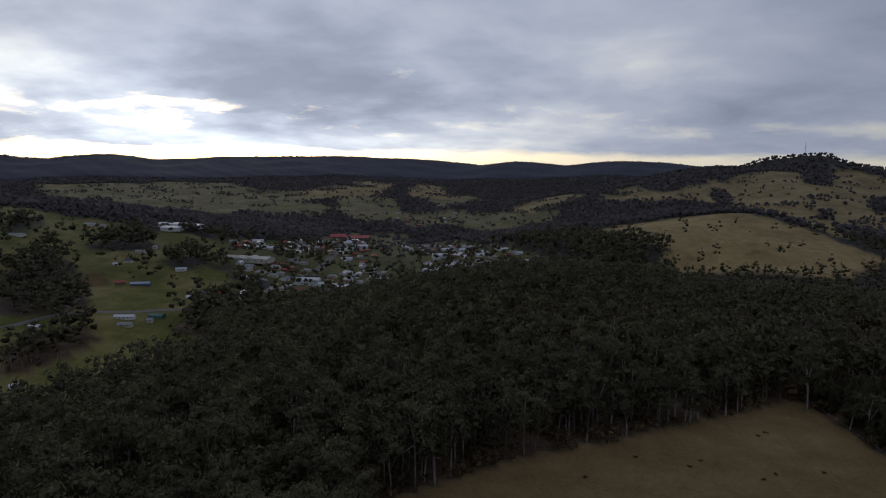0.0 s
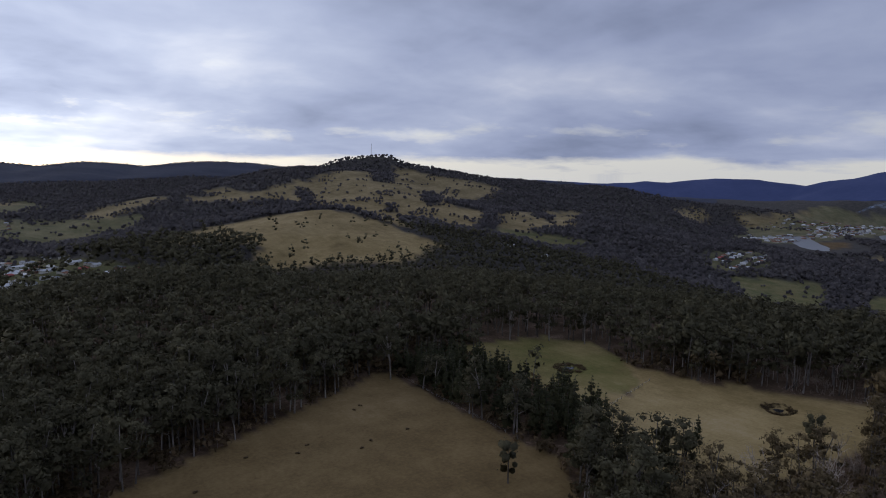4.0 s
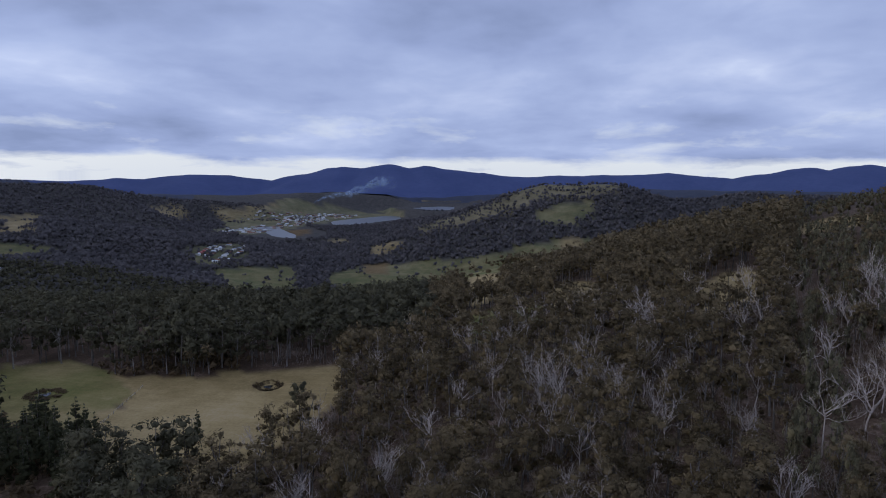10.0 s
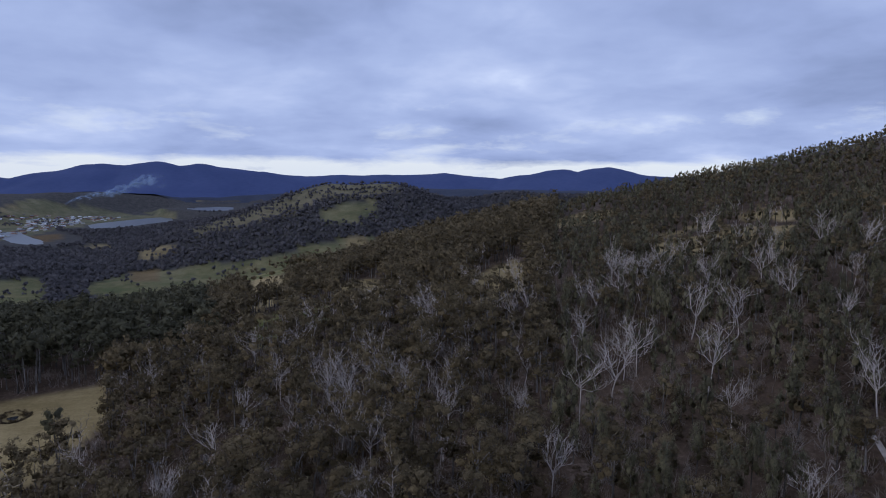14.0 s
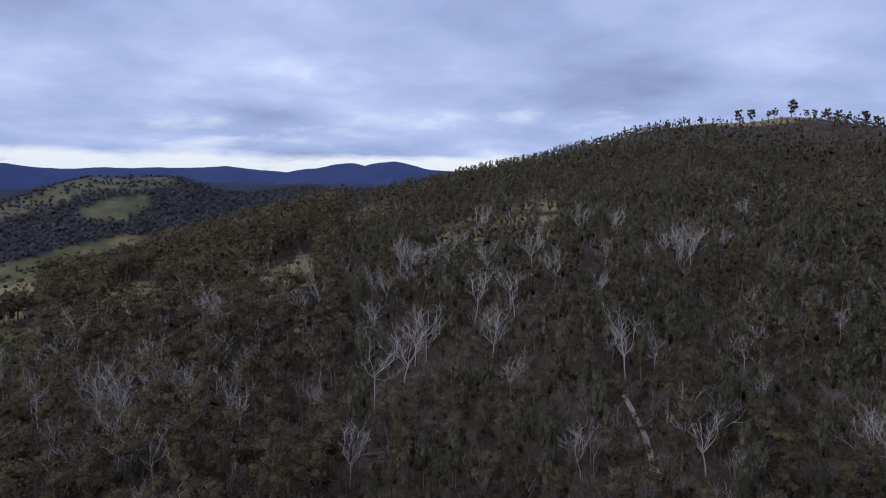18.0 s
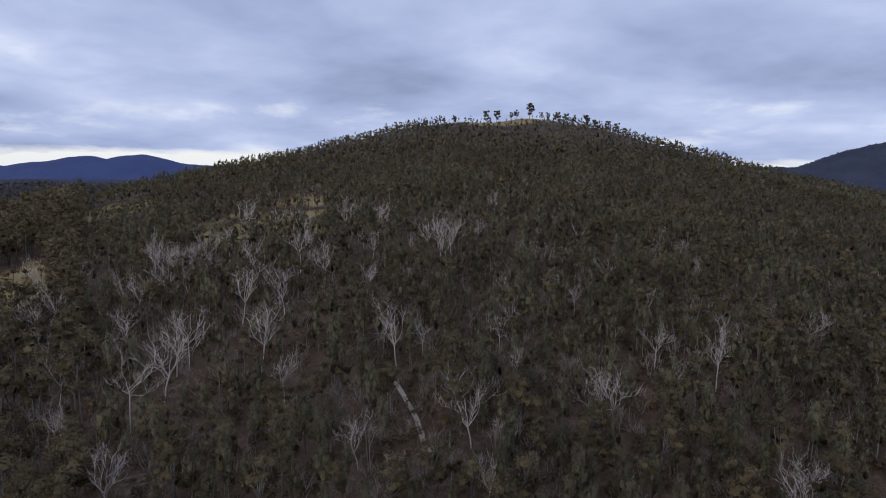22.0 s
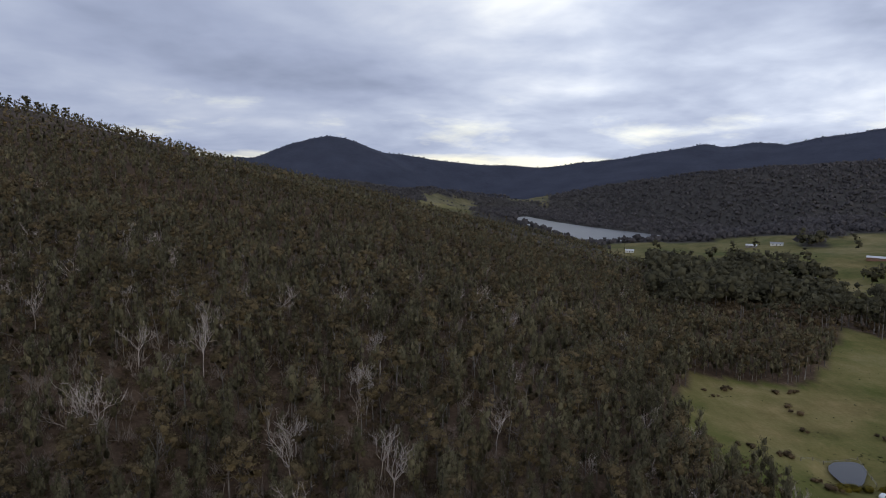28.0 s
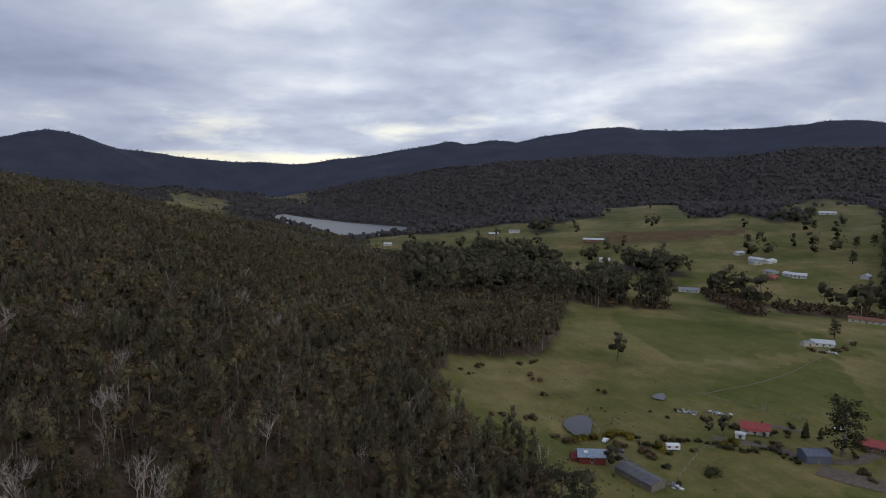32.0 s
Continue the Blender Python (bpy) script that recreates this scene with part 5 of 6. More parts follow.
def height(x, y):
    return float(ground(np.array([x]), np.array([y]))[0])


def stand(ob, x, y, turn=0.0, lift=0.0, size=1.0):
    ob.matrix_basis = pose(x, y, height(x, y) + lift, 0, 0, turn) @ Matrix.Scale(size, 4)
    return ob


# models for the town, then rows of copies
def town_models():
    looks = (("white weatherboard house with a grey iron roof", M_WHITEWALL, M_GREYROOF, 13, 9, 0), ("cream house with a brown tiled roof", M_CREAM, M_BROWNROOF, 14, 9, 3),
             ("brown brick house with a charcoal roof", M_BRICK, M_DARKROOF, 15, 9, 3), ("white house with a pale iron roof", M_WHITEWALL, M_PALEROOF, 12, 8, 0),
             ("cream house with a grey hipped roof", M_CREAM, M_GREYROOF, 13, 10, 4), ("brick house with a red iron roof", M_BRICK, M_REDROOF, 13, 9, 3),
             ("long pale shed with a white iron roof", M_WHITEWALL, M_PALEROOF, 19, 9, 0))
    return [building("house", w, d, 2.9, 1.9, wall, roof, label, group="houses of the town", hip=hip, windows=1, chimney=False, panes=False, door=False)
            for i, (label, wall, roof, w, d, hip) in enumerate(looks)]


def fill_town(models, spacing, turn, seed, share, *poly):
    rng = np.random.default_rng(seed)
    xs, ys = [q[0] for q in poly], [q[1] for q in poly]
    cx, cy, reach = (min(xs) + max(xs)) / 2, (min(ys) + max(ys)) / 2, max(max(xs) - min(xs), max(ys) - min(ys))
    n = int(reach / spacing) + 1
    c, s = math.cos(radians(turn)), math.sin(radians(turn))
    for i in range(-n, n + 1):
        for j in range(-n, n + 1):
            u, v = i * spacing + rng.uniform(-3, 3), (j + (0.28 if j % 2 else -0.0)) * spacing * 1.15 + rng.uniform(-2, 2)
            x, y = cx + u * c - v * s, cy + u * s + v * c
            pick, q, spin = rng.random(), (0, 1, 2, 3, 4, 6, 0, 3, 2, 4, 6, 5, 1)[rng.integers(0, 13)], rng.uniform(-12, 12) + turn + 90 * rng.integers(0, 4)
            if pick < share and inside(np.array([x]), np.array([y]), poly)[0]:
                m = pose(x, y, height(x, y), 0, 0, spin) @ Matrix.Scale(0.92, 4)
                if models[q].get("placed"):
                    copy_thing(models[q], m)
                else:
                    models[q].matrix_basis = m
                    models[q]["placed"] = 1


FAR_LOOKS = ((M_WHITEWALL, M_GREYROOF), (M_CREAM, M_BROWNROOF), (M_BRICK, M_DARKROOF), (M_WHITEWALL, M_PALEROOF), (M_CREAM, M_GREYROOF))


def far_village(label, spacing, turn, seed, share, *polys):
    """Small gabled houses along the streets of a far village, with eaves and both roof slopes, as one object."""
    rng = np.random.default_rng(seed)
    mats = sorted({m for pair in FAR_LOOKS for m in pair}, key=lambda m: m.name)
    verts, tris, slots, n = [], [], [], 0
    for poly in polys:
        xs, ys = [q[0] for q in poly], [q[1] for q in poly]
        gx, gy = np.meshgrid(np.arange(min(xs), max(xs), spacing), np.arange(min(ys), max(ys), spacing * 1.3))
        gx, gy = (g.ravel() + rng.uniform(-0.3, 0.3, g.size) * spacing for g in (gx, gy))
        keep = inside(gx, gy, poly) & (rng.random(gx.size) < share)
        for x, y in zip(gx[keep], gy[keep]):
            wall, roof = FAR_LOOKS[rng.integers(0, len(FAR_LOOKS))]
            w, d, h, e = rng.uniform(5, 9), rng.uniform(3.6, 5), 2.9, 0.5
            body = [(-w, -d, -1), (w, -d, -1), (w, d, -1), (-w, d, -1), (-w, -d, h), (w, -d, h), (w, d, h), (-w, d, h), (-w, 0, h + 1.8), (w, 0, h + 1.8)]
            top = [(-w - e, -d - e, h - 0.2), (w + e, -d - e, h - 0.2), (w + e, 0, h + 2.0), (-w - e, 0, h + 2.0), (w + e, d + e, h - 0.2), (-w - e, d + e, h - 0.2)]
            q = np.array(body + top, float)
            a = radians(turn + 90 * rng.integers(0, 2) + rng.uniform(-15, 15))
            q[:, :2] = q[:, :2] @ np.array(((math.cos(a), math.sin(a)), (-math.sin(a), math.cos(a))))
            verts.append(q + (x, y, height(x, y)))
            t = [(0, 1, 5), (0, 5, 4), (2, 3, 7), (2, 7, 6), (1, 2, 6), (1, 6, 5), (5, 6, 9), (3, 0, 4), (3, 4, 7), (4, 8, 7), (10, 11, 12), (10, 12, 13), (13, 12, 14), (13, 14, 15)]
            tris += [(i + n, j + n, k + n) for i, j, k in t]
            slots += [mats.index(wall)] * 10 + [mats.index(roof)] * 4
            n += len(q)
    tagged(new("village_houses", mesh_from("village_houses", np.concatenate(verts), np.array(tris), mats, slots)), label, "houses", kind="stuff")


MODELS = town_models()
fill_town(MODELS, 17, 20, 1, 0.95, (-307, 914), (-202, 1034), (-148, 1187), (-111, 993), (-178, 910), (-275, 864))
fill_town(MODELS, 18, -15, 2, 0.88, (-264, 805), (-190, 855), (-154, 786), (-73, 906), (-72, 805), (-92, 735), (-161, 695), (-223, 715))
fill_town(MODELS, 20, 10, 3, 0.7, (-155, 919), (-107, 999), (-74, 917), (-136, 852))
fill_town(MODELS, 19, 30, 4, 0.8, (-102, 1260), (71, 1025), (179, 813), (111, 840), (-33, 917), (-28, 1013))
fill_town(MODELS, 32, 0, 5, 0.45, (-122, 1791), (29, 1902), (74, 1774), (-56, 1527), (-122, 1515))
fill_town(MODELS, 20, 12, 6, 0.65, (-260, 665), (-207, 684), (-195, 646), (-245, 632))
fill_town(MODELS, 19, 15, 7, 0.75, (1198, 757), (1443, 763), (1252, 652), (1128, 671))
fill_town(MODELS, 21, 5, 10, 0.5, (-595, -543), (-595, -508), (-549, -433), (-534, -397), (-494, -405), (-542, -487))
fill_town(MODELS, 22, 25, 11, 0.6, (-579, -398), (-593, -372), (-562, -352), (-553, -374))

far_village("small pale houses of a far riverside village", 21, -10, 8, 0.62,
            ((1830, 1065), (2050, 1145), (2370, 1092), (2630, 1053), (2600, 974), (2240, 974), (1950, 987)),
            ((2630, 1053), (2850, 1040), (2880, 930), (2700, 920)),
            ((2384, 1284), (2466, 1249), (2734, 1157), (2856, 1037), (2661, 993), (2388, 1110)))

# larger buildings of the town
church = building("church", 20, 10, 5.0, 6.0, M_WHITEWALL, M_DARKROOF, "white church with a steep dark roof", "church", 0.4, 3, False)
part("porch", prism(bmesh.new(), 10, 13.5, ((-2.5, -1), (2.5, -1), (2.5, 3.2), (0, 6.2), (-2.5, 3.2))), M_WHITEWALL, church)
stand(church, -191, 694, -35)
hall = building("school_hall", 46, 24, 5.0, 3.5, M_BRICK, M_REDROOF, "long brick hall with a bright red iron roof", "hall", 0.5, 8)
stand(hall, -161, 1204, 12)
hall = building("school_hall", 26, 20, 5.5, 4.0, M_BRICK, M_REDROOF, "brick hall with a bright red iron roof", "hall", 0.5, 4)
stand(hall, -179, 1107, 12)
for (x, y), w, turn in (((-399, 942), 60, 4), ((-377, 967), 44, -6), ((-388, 926), 34, 4)):
    stand(building("factory_shed", w, 24, 6, 2.5, M_WHITEWALL, M_PALEROOF, "long white factory shed with a pale iron roof", "shed", 0.3, 0), x, y, turn, size=0.8)
for (x, y), w, turn in (((-16, 885), 26, 20), ((11, 899), 22, 30), ((8, 973), 44, 8), ((128, 833), 40, -10), ((-158, 758), 28, 0), ((-113, 750), 30, -12)):
    stand(building("shop_hall", w, 14, 4, 2.0, M_WHITEWALL, M_PALEROOF, "white hall with a pale iron roof", "hall", 0.4, 4), x, y, turn)
stand(building("car_park_hall", 60, 22, 4.5, 2.0, M_CREAM, M_GREYROOF, "wide low hall with a grey iron roof", "hall", 0.4, 6), -241, 801, -12)

# farms on the green western slope
for (x, y), w, d, wall, roof, turn, words in (
        ((-296, 726), 15, 8, M_WHITEWALL, M_PALEROOF, 25, "white farmhouse with a pale roof on the green slope"),
        ((-313, 663), 24, 10, M_BLUEWALL, M_BLUEROOF, 15, "long dark shed with a blue-grey roof on the green slope"),
        ((-332, 658), 12, 8, M_BRICK, M_REDROOF, 30, "small brick farmhouse with a rusty red roof"),
        ((-278, 557), 22, 8, M_WHITEWALL, M_PALEROOF, 4, "long white farm shed beside the road"),
        ((-255, 569), 17, 9, M_GREENROOF, M_GREENROOF, -8, "green iron farm shed beside the road"),
        ((-269, 539), 15, 7, M_CREAM, M_GREYROOF, 4, "cream farm cottage with a grey roof"),
        ((-256, 557), 7, 5, M_WHITEWALL, M_GREYROOF, 10, "small white farm shed"),
        ((-358, 732), 12, 7, M_WHITEWALL, M_DARKROOF, 20, "white farmhouse with a dark roof"),
        ((-362, 710), 7, 4, M_WHITEWALL, M_PALEROOF, 20, "small white farm shed"),
        ((-363, 774), 16, 9, M_CREAM, M_GREYROOF, 0, "cream farmhouse among dark trees"),
        ((-360, 798), 14, 9, M_WHITEWALL, M_GREYROOF, 30, "white farmhouse among dark trees"),
        ((-483, 884), 18, 9, M_WHITEWALL, M_GREYROOF, 10, "white farmhouse on the ridge"),
        ((-467, 883), 14, 8, M_CREAM, M_GREYROOF, 10, "cream farm shed on the ridge"),
        ((-506, 766), 22, 8, M_WHITEWALL, M_GREYROOF, 5, "low farmhouse below the ridge"),
        ((-437, 658), 15, 8, M_BRICK, M_BROWNROOF, 12, "brick farmhouse with a brown roof"),
        ((-327, 508), 10, 6, M_CREAM, M_PALEROOF, 12, "small cream cottage by the road"),
        ((-277, 406), 7, 4, M_WHITEWALL, M_PALEROOF, 30, "small white shed at the forest edge"),
        ((648, 735), 14, 8, M_WHITEWALL, M_PALEROOF, 0, "white farmhouse in the wooded valley"),
        ((675, 691), 13, 8, M_WHITEWALL, M_PALEROOF, 0, "white farm shed in the wooded valley"),
        ((1108, 651), 12, 8, M_WHITEWALL, M_PALEROOF, 0, "white farm shed beside a green field"),
        ((1496, 574), 18, 8, M_WHITEWALL, M_PALEROOF, -60, "long white farm shed among trees")):
    stand(building("farmhouse", w, d, 2.8, 1.7, wall, roof, words, "house", 0.4, 2), x, y, turn, size=0.78)

# mast on the wooded hill
mx, my = at(29.0, 2292.0)
mast = tagged(new("radio_mast"), "slender steel radio mast on a wooded hilltop", "mast")
for sx, sy in ((-1, -1), (1, -1), (1, 1), (-1, 1)):
    me = mesh_from("leg", *tube([(sx * 1.6, sy * 1.6, -2), (sx * 0.4, sy * 0.4, 44)], (0.22, 0.12), 4), [M_STEEL])
    new("leg", me).parent = mast
for i in range(9):
    q, z = 1.6 - 1.2 * (i * 4.6 + 4) / 46, i * 4.6 + 2
    part("brace", block(block(bmesh.new(), -q, q, -0.08, 0.08, z, z + 0.16), -0.08, 0.08, -q, q, z + 0.3, z + 0.46), M_STEEL, mast)
stand(mast, mx, my)

# ---- the home flat below the slope ----


def skylit_barn():
    barn = building("barn", 11, 7.5, 3.2, 1.7, M_REDWALL, M_BLUEROOF, "dark red barn with a blue-grey iron roof and a white skylight", "barn", 0.5, 1, False, True, "", 10)
    part("skylight", prism(bmesh.new(), -3.2, -1.6, ((-1.0, 4.78), (-2.2, 4.24), (-2.2, 4.30), (-1.0, 4.84))), M_SKYLIGHT, barn, "white skylight sheet")
    part("lean_to", prism(bmesh.new(), -8.4, -5.56, ((-2.6, -0.8), (2.6, -0.8), (2.6, 2.6), (-2.6, 2.1))), M_REDWALL, barn)
    return barn


stand(skylit_barn(), -116.8, -156.5, -206, size=0.74)
stand(building("long_shed", 17, 7, 2.4, 1.0, M_TIMBER, M_WORNROOF, "long low shed with a worn grey roof beside the drive", "shed", 0.4, 2, ribs=12), -123.0, -141.3, -262, size=0.8)
red = building("farmhouse", 11.5, 7.5, 2.8, 1.7, M_WHITEWALL, M_REDROOF, "white farmhouse with a red iron roof below the green paddock", "house", 0.5, 3, True, ribs=11)
part("verandah_roof", prism(bmesh.new(), -5, 3, ((-3.8, 2.5), (-5.4, 2.1), (-5.4, 2.2), (-3.8, 2.6))), M_REDROOF, red)
for px in (-4.8, -2.2, 0.4, 2.8):
    part("verandah_post", block(bmesh.new(), px - 0.06, px + 0.06, -5.35, -5.23, -0.4, 2.12), M_WHITEWALL, red)
stand(red, -184.1, -154.9, -226, size=0.77)
stand(building("garden_shed", 4.2, 3.2, 2.2, 0.6, M_WHITEWALL, M_PALEROOF, "small white garden shed beside the farmhouse", "shed", 0.2, 1), -175.5, -153.1, -230, size=0.75)
stand(building("machine_shed", 9.5, 7.5, 3.2, 1.2, M_BLUEWALL, M_SLATEROOF, "slate-blue steel machine shed with a low gable", "shed", 0.2, 0, ribs=12), -182.7, -131.4, -205, size=0.8)
stand(building("farmhouse", 14, 8, 2.8, 1.6, M_BRICK, M_REDROOF, "brick farmhouse with a rusty red roof beside the drive", "house", 0.5, 3, ribs=10), -209.2, -127.2, -240, size=0.75)
stand(building("farmhouse", 15, 9, 2.9, 1.8, M_WHITEWALL, M_PALEROOF, "white farmhouse with a pale roof among garden shrubs", "house", 0.6, 3, True, ribs=12), -309.9, -223.2, -222, size=0.68)
stand(building("farm_shed", 9, 5, 2.5, 0.9, M_CREAM, M_GREYROOF, "cream farm shed behind the garden", "shed", 0.3, 1), -303.1, -226.0, -200, size=0.75)
stand(building("farmhouse", 26, 9, 3.0, 1.8, M_CREAM, M_BROWNROOF, "long brick farmhouse with a rusty roof in the paddocks", "house", 0.5, 5), -399, -259, -240, size=0.75)
stand(building("farmhouse", 19, 8, 2.9, 1.7, M_WHITEWALL, M_GREYROOF, "low white farmhouse with a grey roof below gum trees", "house", 0.6, 4), -404, -414, -217, size=0.85)
for (x, y), w, d, wall, roof, words in (((-453, -865), 14, 6, M_TIMBER, M_PALEROOF, "timber hay shed with a pale roof in the far paddock"), ((-485, -859), 16, 8, M_WHITEWALL, M_GREYROOF, "white farmhouse beside dark trees"),
        ((-509, -692), 26, 7, M_BRICK, M_PALEROOF, "long red shed with a pale roof"), ((-459, -602), 12, 8, M_WHITEWALL, M_PALEROOF, "white cottage behind gum trees"),
        ((-858, -625), 22, 8, M_WHITEWALL, M_PALEROOF, "long white shed on the upper pasture"), ((-530, -409), 12, 8, M_WHITEWALL, M_PALEROOF, "white cottage at the paddock edge"),
        ((-302, -917), 12, 7, M_WHITEWALL, M_PALEROOF, "white cottage near the lake"), ((-400, -640), 10, 7, M_WHITEWALL, M_GREYROOF, "white cottage half hidden by gum trees")):
    stand(building("farmhouse", w, d, 2.8, 1.6, wall, roof, words, "house", 0.4, 3), x, y, -math.degrees(math.atan2(x, y)))


def caravan():
    root = tagged(new("caravan"), "old white caravan parked on the grass", "caravan")
    bm = prism(bmesh.new(), -2.6, 2.6, ((-1.1, 0.5), (1.1, 0.5), (1.1, 2.3), (0.8, 2.65), (-0.8, 2.65), (-1.1, 2.3)))
    bmesh.ops.bevel(bm, geom=bm.edges[:], offset=0.12, segments=2, affect="EDGES")
    part("body", bm, M_SKYLIGHT, root)
    for x in (-1.5, 1.2):
        part("window", block(bmesh.new(), x - 0.5, x + 0.5, -1.13, 1.13, 1.4, 2.0), M_GLASS, root)
    for y in (-0.9, 0.9):
        bm = bmesh.new()
        bmesh.ops.create_cone(bm, cap_ends=True, segments=14, radius1=0.32, radius2=0.32, depth=0.2, matrix=pose(0, y, 0.32, 90))
        part("wheel", bm, M_RUBBER, root)
    part("drawbar", block(bmesh.new(), 2.55, 3.7, -0.06, 0.06, 0.42, 0.54), M_STEEL, root)
    return root


stand(caravan(), -146.8, -153.9, -206, size=0.85)


def car(paint, label):
    root = tagged(new("car"), label, "car")
    bm = prism(bmesh.new(), -0.85, 0.85, ((-2.1, 0.35), (2.1, 0.35), (2.1, 0.85), (1.2, 0.95), (0.6, 1.42), (-1.2, 1.45), (-2.0, 0.95)))
    bmesh.ops.bevel(bm, geom=bm.edges[:], offset=0.06, segments=1, affect="EDGES")
    part("body", bm, paint, root)
    part("windscreen", prism(bmesh.new(), -0.72, 0.72, ((1.22, 0.98), (0.66, 1.40), (0.60, 1.38), (1.16, 0.96))), M_GLASS, root)
    part("side_glass", block(bmesh.new(), -0.87, 0.87, -1.2, 0.5, 1.0, 1.32), M_GLASS, root)
    for x in (-0.8, 0.8):
        for y in (-1.35, 1.35):
            bm = bmesh.new()
            bmesh.ops.create_cone(bm, cap_ends=True, segments=14, radius1=0.33, radius2=0.33, depth=0.22, matrix=pose(x, y, 0.33, 0, 90))
            part("wheel", bm, M_RUBBER, root)
    return root


stand(car(M_SKYLIGHT, "white car parked by the machine shed"), -212.6, -144.4, 40, size=0.8)
stand(car(M_SKYLIGHT, "white car beside the long shed"), -130.4, -167.0, 120, size=0.8)
stand(car(M_BLUEWALL, "dark blue car on the gravel by the drive"), -129.4, -158.9, 60, size=0.8)


def junk_pile(seed, spread, label):
    """Loose sheets, boards and drums on the grass."""
    rng = np.random.default_rng(seed)
    root = tagged(new("junk_pile"), label, "junk")
    for i in range(26):
        x, y, w, d = rng.normal() * spread, rng.normal() * spread * 0.45, rng.uniform(0.5, 2.6), rng.uniform(0.3, 1.1)
        m = pose(x, y, 0.25 + rng.uniform(0, 0.5), rng.uniform(-25, 25), rng.uniform(-25, 25), rng.uniform(0, 180))
        bm = block(bmesh.new(), -w / 2, w / 2, -d / 2, d / 2, -0.4, 0.05 + 0.2 * (i % 3))
        bm.transform(m)
        part("sheet" if i % 3 else "crate", bm, (M_SKYLIGHT, M_PALEROOF, M_TIMBER, M_BLUEROOF)[i % 4], root)
    return root


stand(junk_pile(3, 3.4, "heap of pale scrap sheets and crates in rough grass"), -176.2, -177.2, 140, size=0.62)
stand(junk_pile(4, 3.0, "scattered white scrap sheets in rough grass"), -185.4, -172.5, 120, size=0.62)
stand(junk_pile(5, 4.0, "scrap and boards around the white farmhouse garden"), -298.6, -211.7, 120, size=0.62)
stand(junk_pile(6, 1.6, "few pale boards stacked on the lawn"), -129.9, -134.4, 100, size=0.62)


def fence(label, spacing, *line):
    """Timber posts and two wires along a plan line."""
    root = tagged(new("fence"), label, "fence")
    x0, y0 = line[0]
    z0 = height(x0, y0)
    post = bpy.data.meshes.new("post")
    bm = block(bmesh.new(), -0.07, 0.07, -0.07, 0.07, -0.4, 1.25)
    bm.to_mesh(post)
    bm.free()
    post.materials.append(M_TIMBER)
    spots = []
    for (ax, ay), (bx, by) in zip(line, line[1:]):
        n = max(1, int(math.hypot(bx - ax, by - ay) / spacing))
        spots += [(ax + (bx - ax) * i / n, ay + (by - ay) * i / n) for i in range(n)]
    spots.append(line[-1])
    pts = [(x - x0, y - y0, height(x, y) - z0) for x, y in spots]
    for q in pts:
        ob = new("post", post)
        ob.parent, ob.location = root, q
    for h in (0.6, 1.1):
        v, t = tube([(x, y, z + h) for x, y, z in pts], [0.025] * len(pts), 3)
        new("wire", mesh_from("wire", v, t, [M_STEEL])).parent = root
    root.location = (x0, y0, z0)
    return root


fence("timber post fence between the two paddocks", 4, (235.8, 172.9), (211.0, 165.8), (189.7, 159.5))
fence("timber post fence beside the pine row", 5, (145.5, 239.2), (144.2, 201.6), (144.5, 164.3))
fence("timber post fence along the farm drive", 4, (-133.5, -137.2), (-156.9, -150.9), (-172.6, -145.9), (-181.6, -138.5))
fence("timber post fence across the green paddock", 5, (-187.9, -208.7), (-199.4, -177.5), (-208.4, -155.4))
fence("timber post fence round the farm pond", 4, (-119.5, -188.7), (-140.9, -193.2), (-134.8, -175.8))
fence("rail fence of pale timber below the lawn", 3, (-125.8, -140.2), (-125.8, -129.9))


def ribbon(name, label, width, mat, *line):
    """A road or drive that follows the ground, a hand above it."""
    pts = []
    for (ax, ay), (bx, by) in zip(line, line[1:]):
        n = max(2, int(math.hypot(bx - ax, by - ay) / 4))
        pts += [(ax + (bx - ax) * i / n, ay + (by - ay) * i / n) for i in range(n)]
    pts = np.array(pts + [line[-1]])
    for i in range(6):
        pts[1:-1] = (pts[:-2] + 2 * pts[1:-1] + pts[2:]) / 4
    d = np.gradient(pts, axis=0)
    d /= np.linalg.norm(d, axis=1, keepdims=True)
    side = np.stack([-d[:, 1], d[:, 0]], 1)
    verts = []
    for o in (-0.5, -0.16, 0.16, 0.5):
        wear = 1 + 0.3 * np.sin(pts[:, :1] * 0.9 + 3 * o) * np.sin(pts[:, 1:] * 0.7) if width < 5 else 1.0
        q = pts + side * o * width * wear
        verts.append(np.column_stack([q, ground(q[:, 0], q[:, 1]) + (0.22 if abs(o) < 0.3 else 0.12)]))
    n = len(pts)
    quads = [(k * n + i, k * n + i + 1, (k + 1) * n + i + 1, (k + 1) * n + i) for k in range(3) for i in range(n - 1)]
    me = mesh_from(name, np.concatenate(verts), np.array(quads)[:, ::-1], [mat])
    return tagged(new(name, me), label, "road", kind="structure")


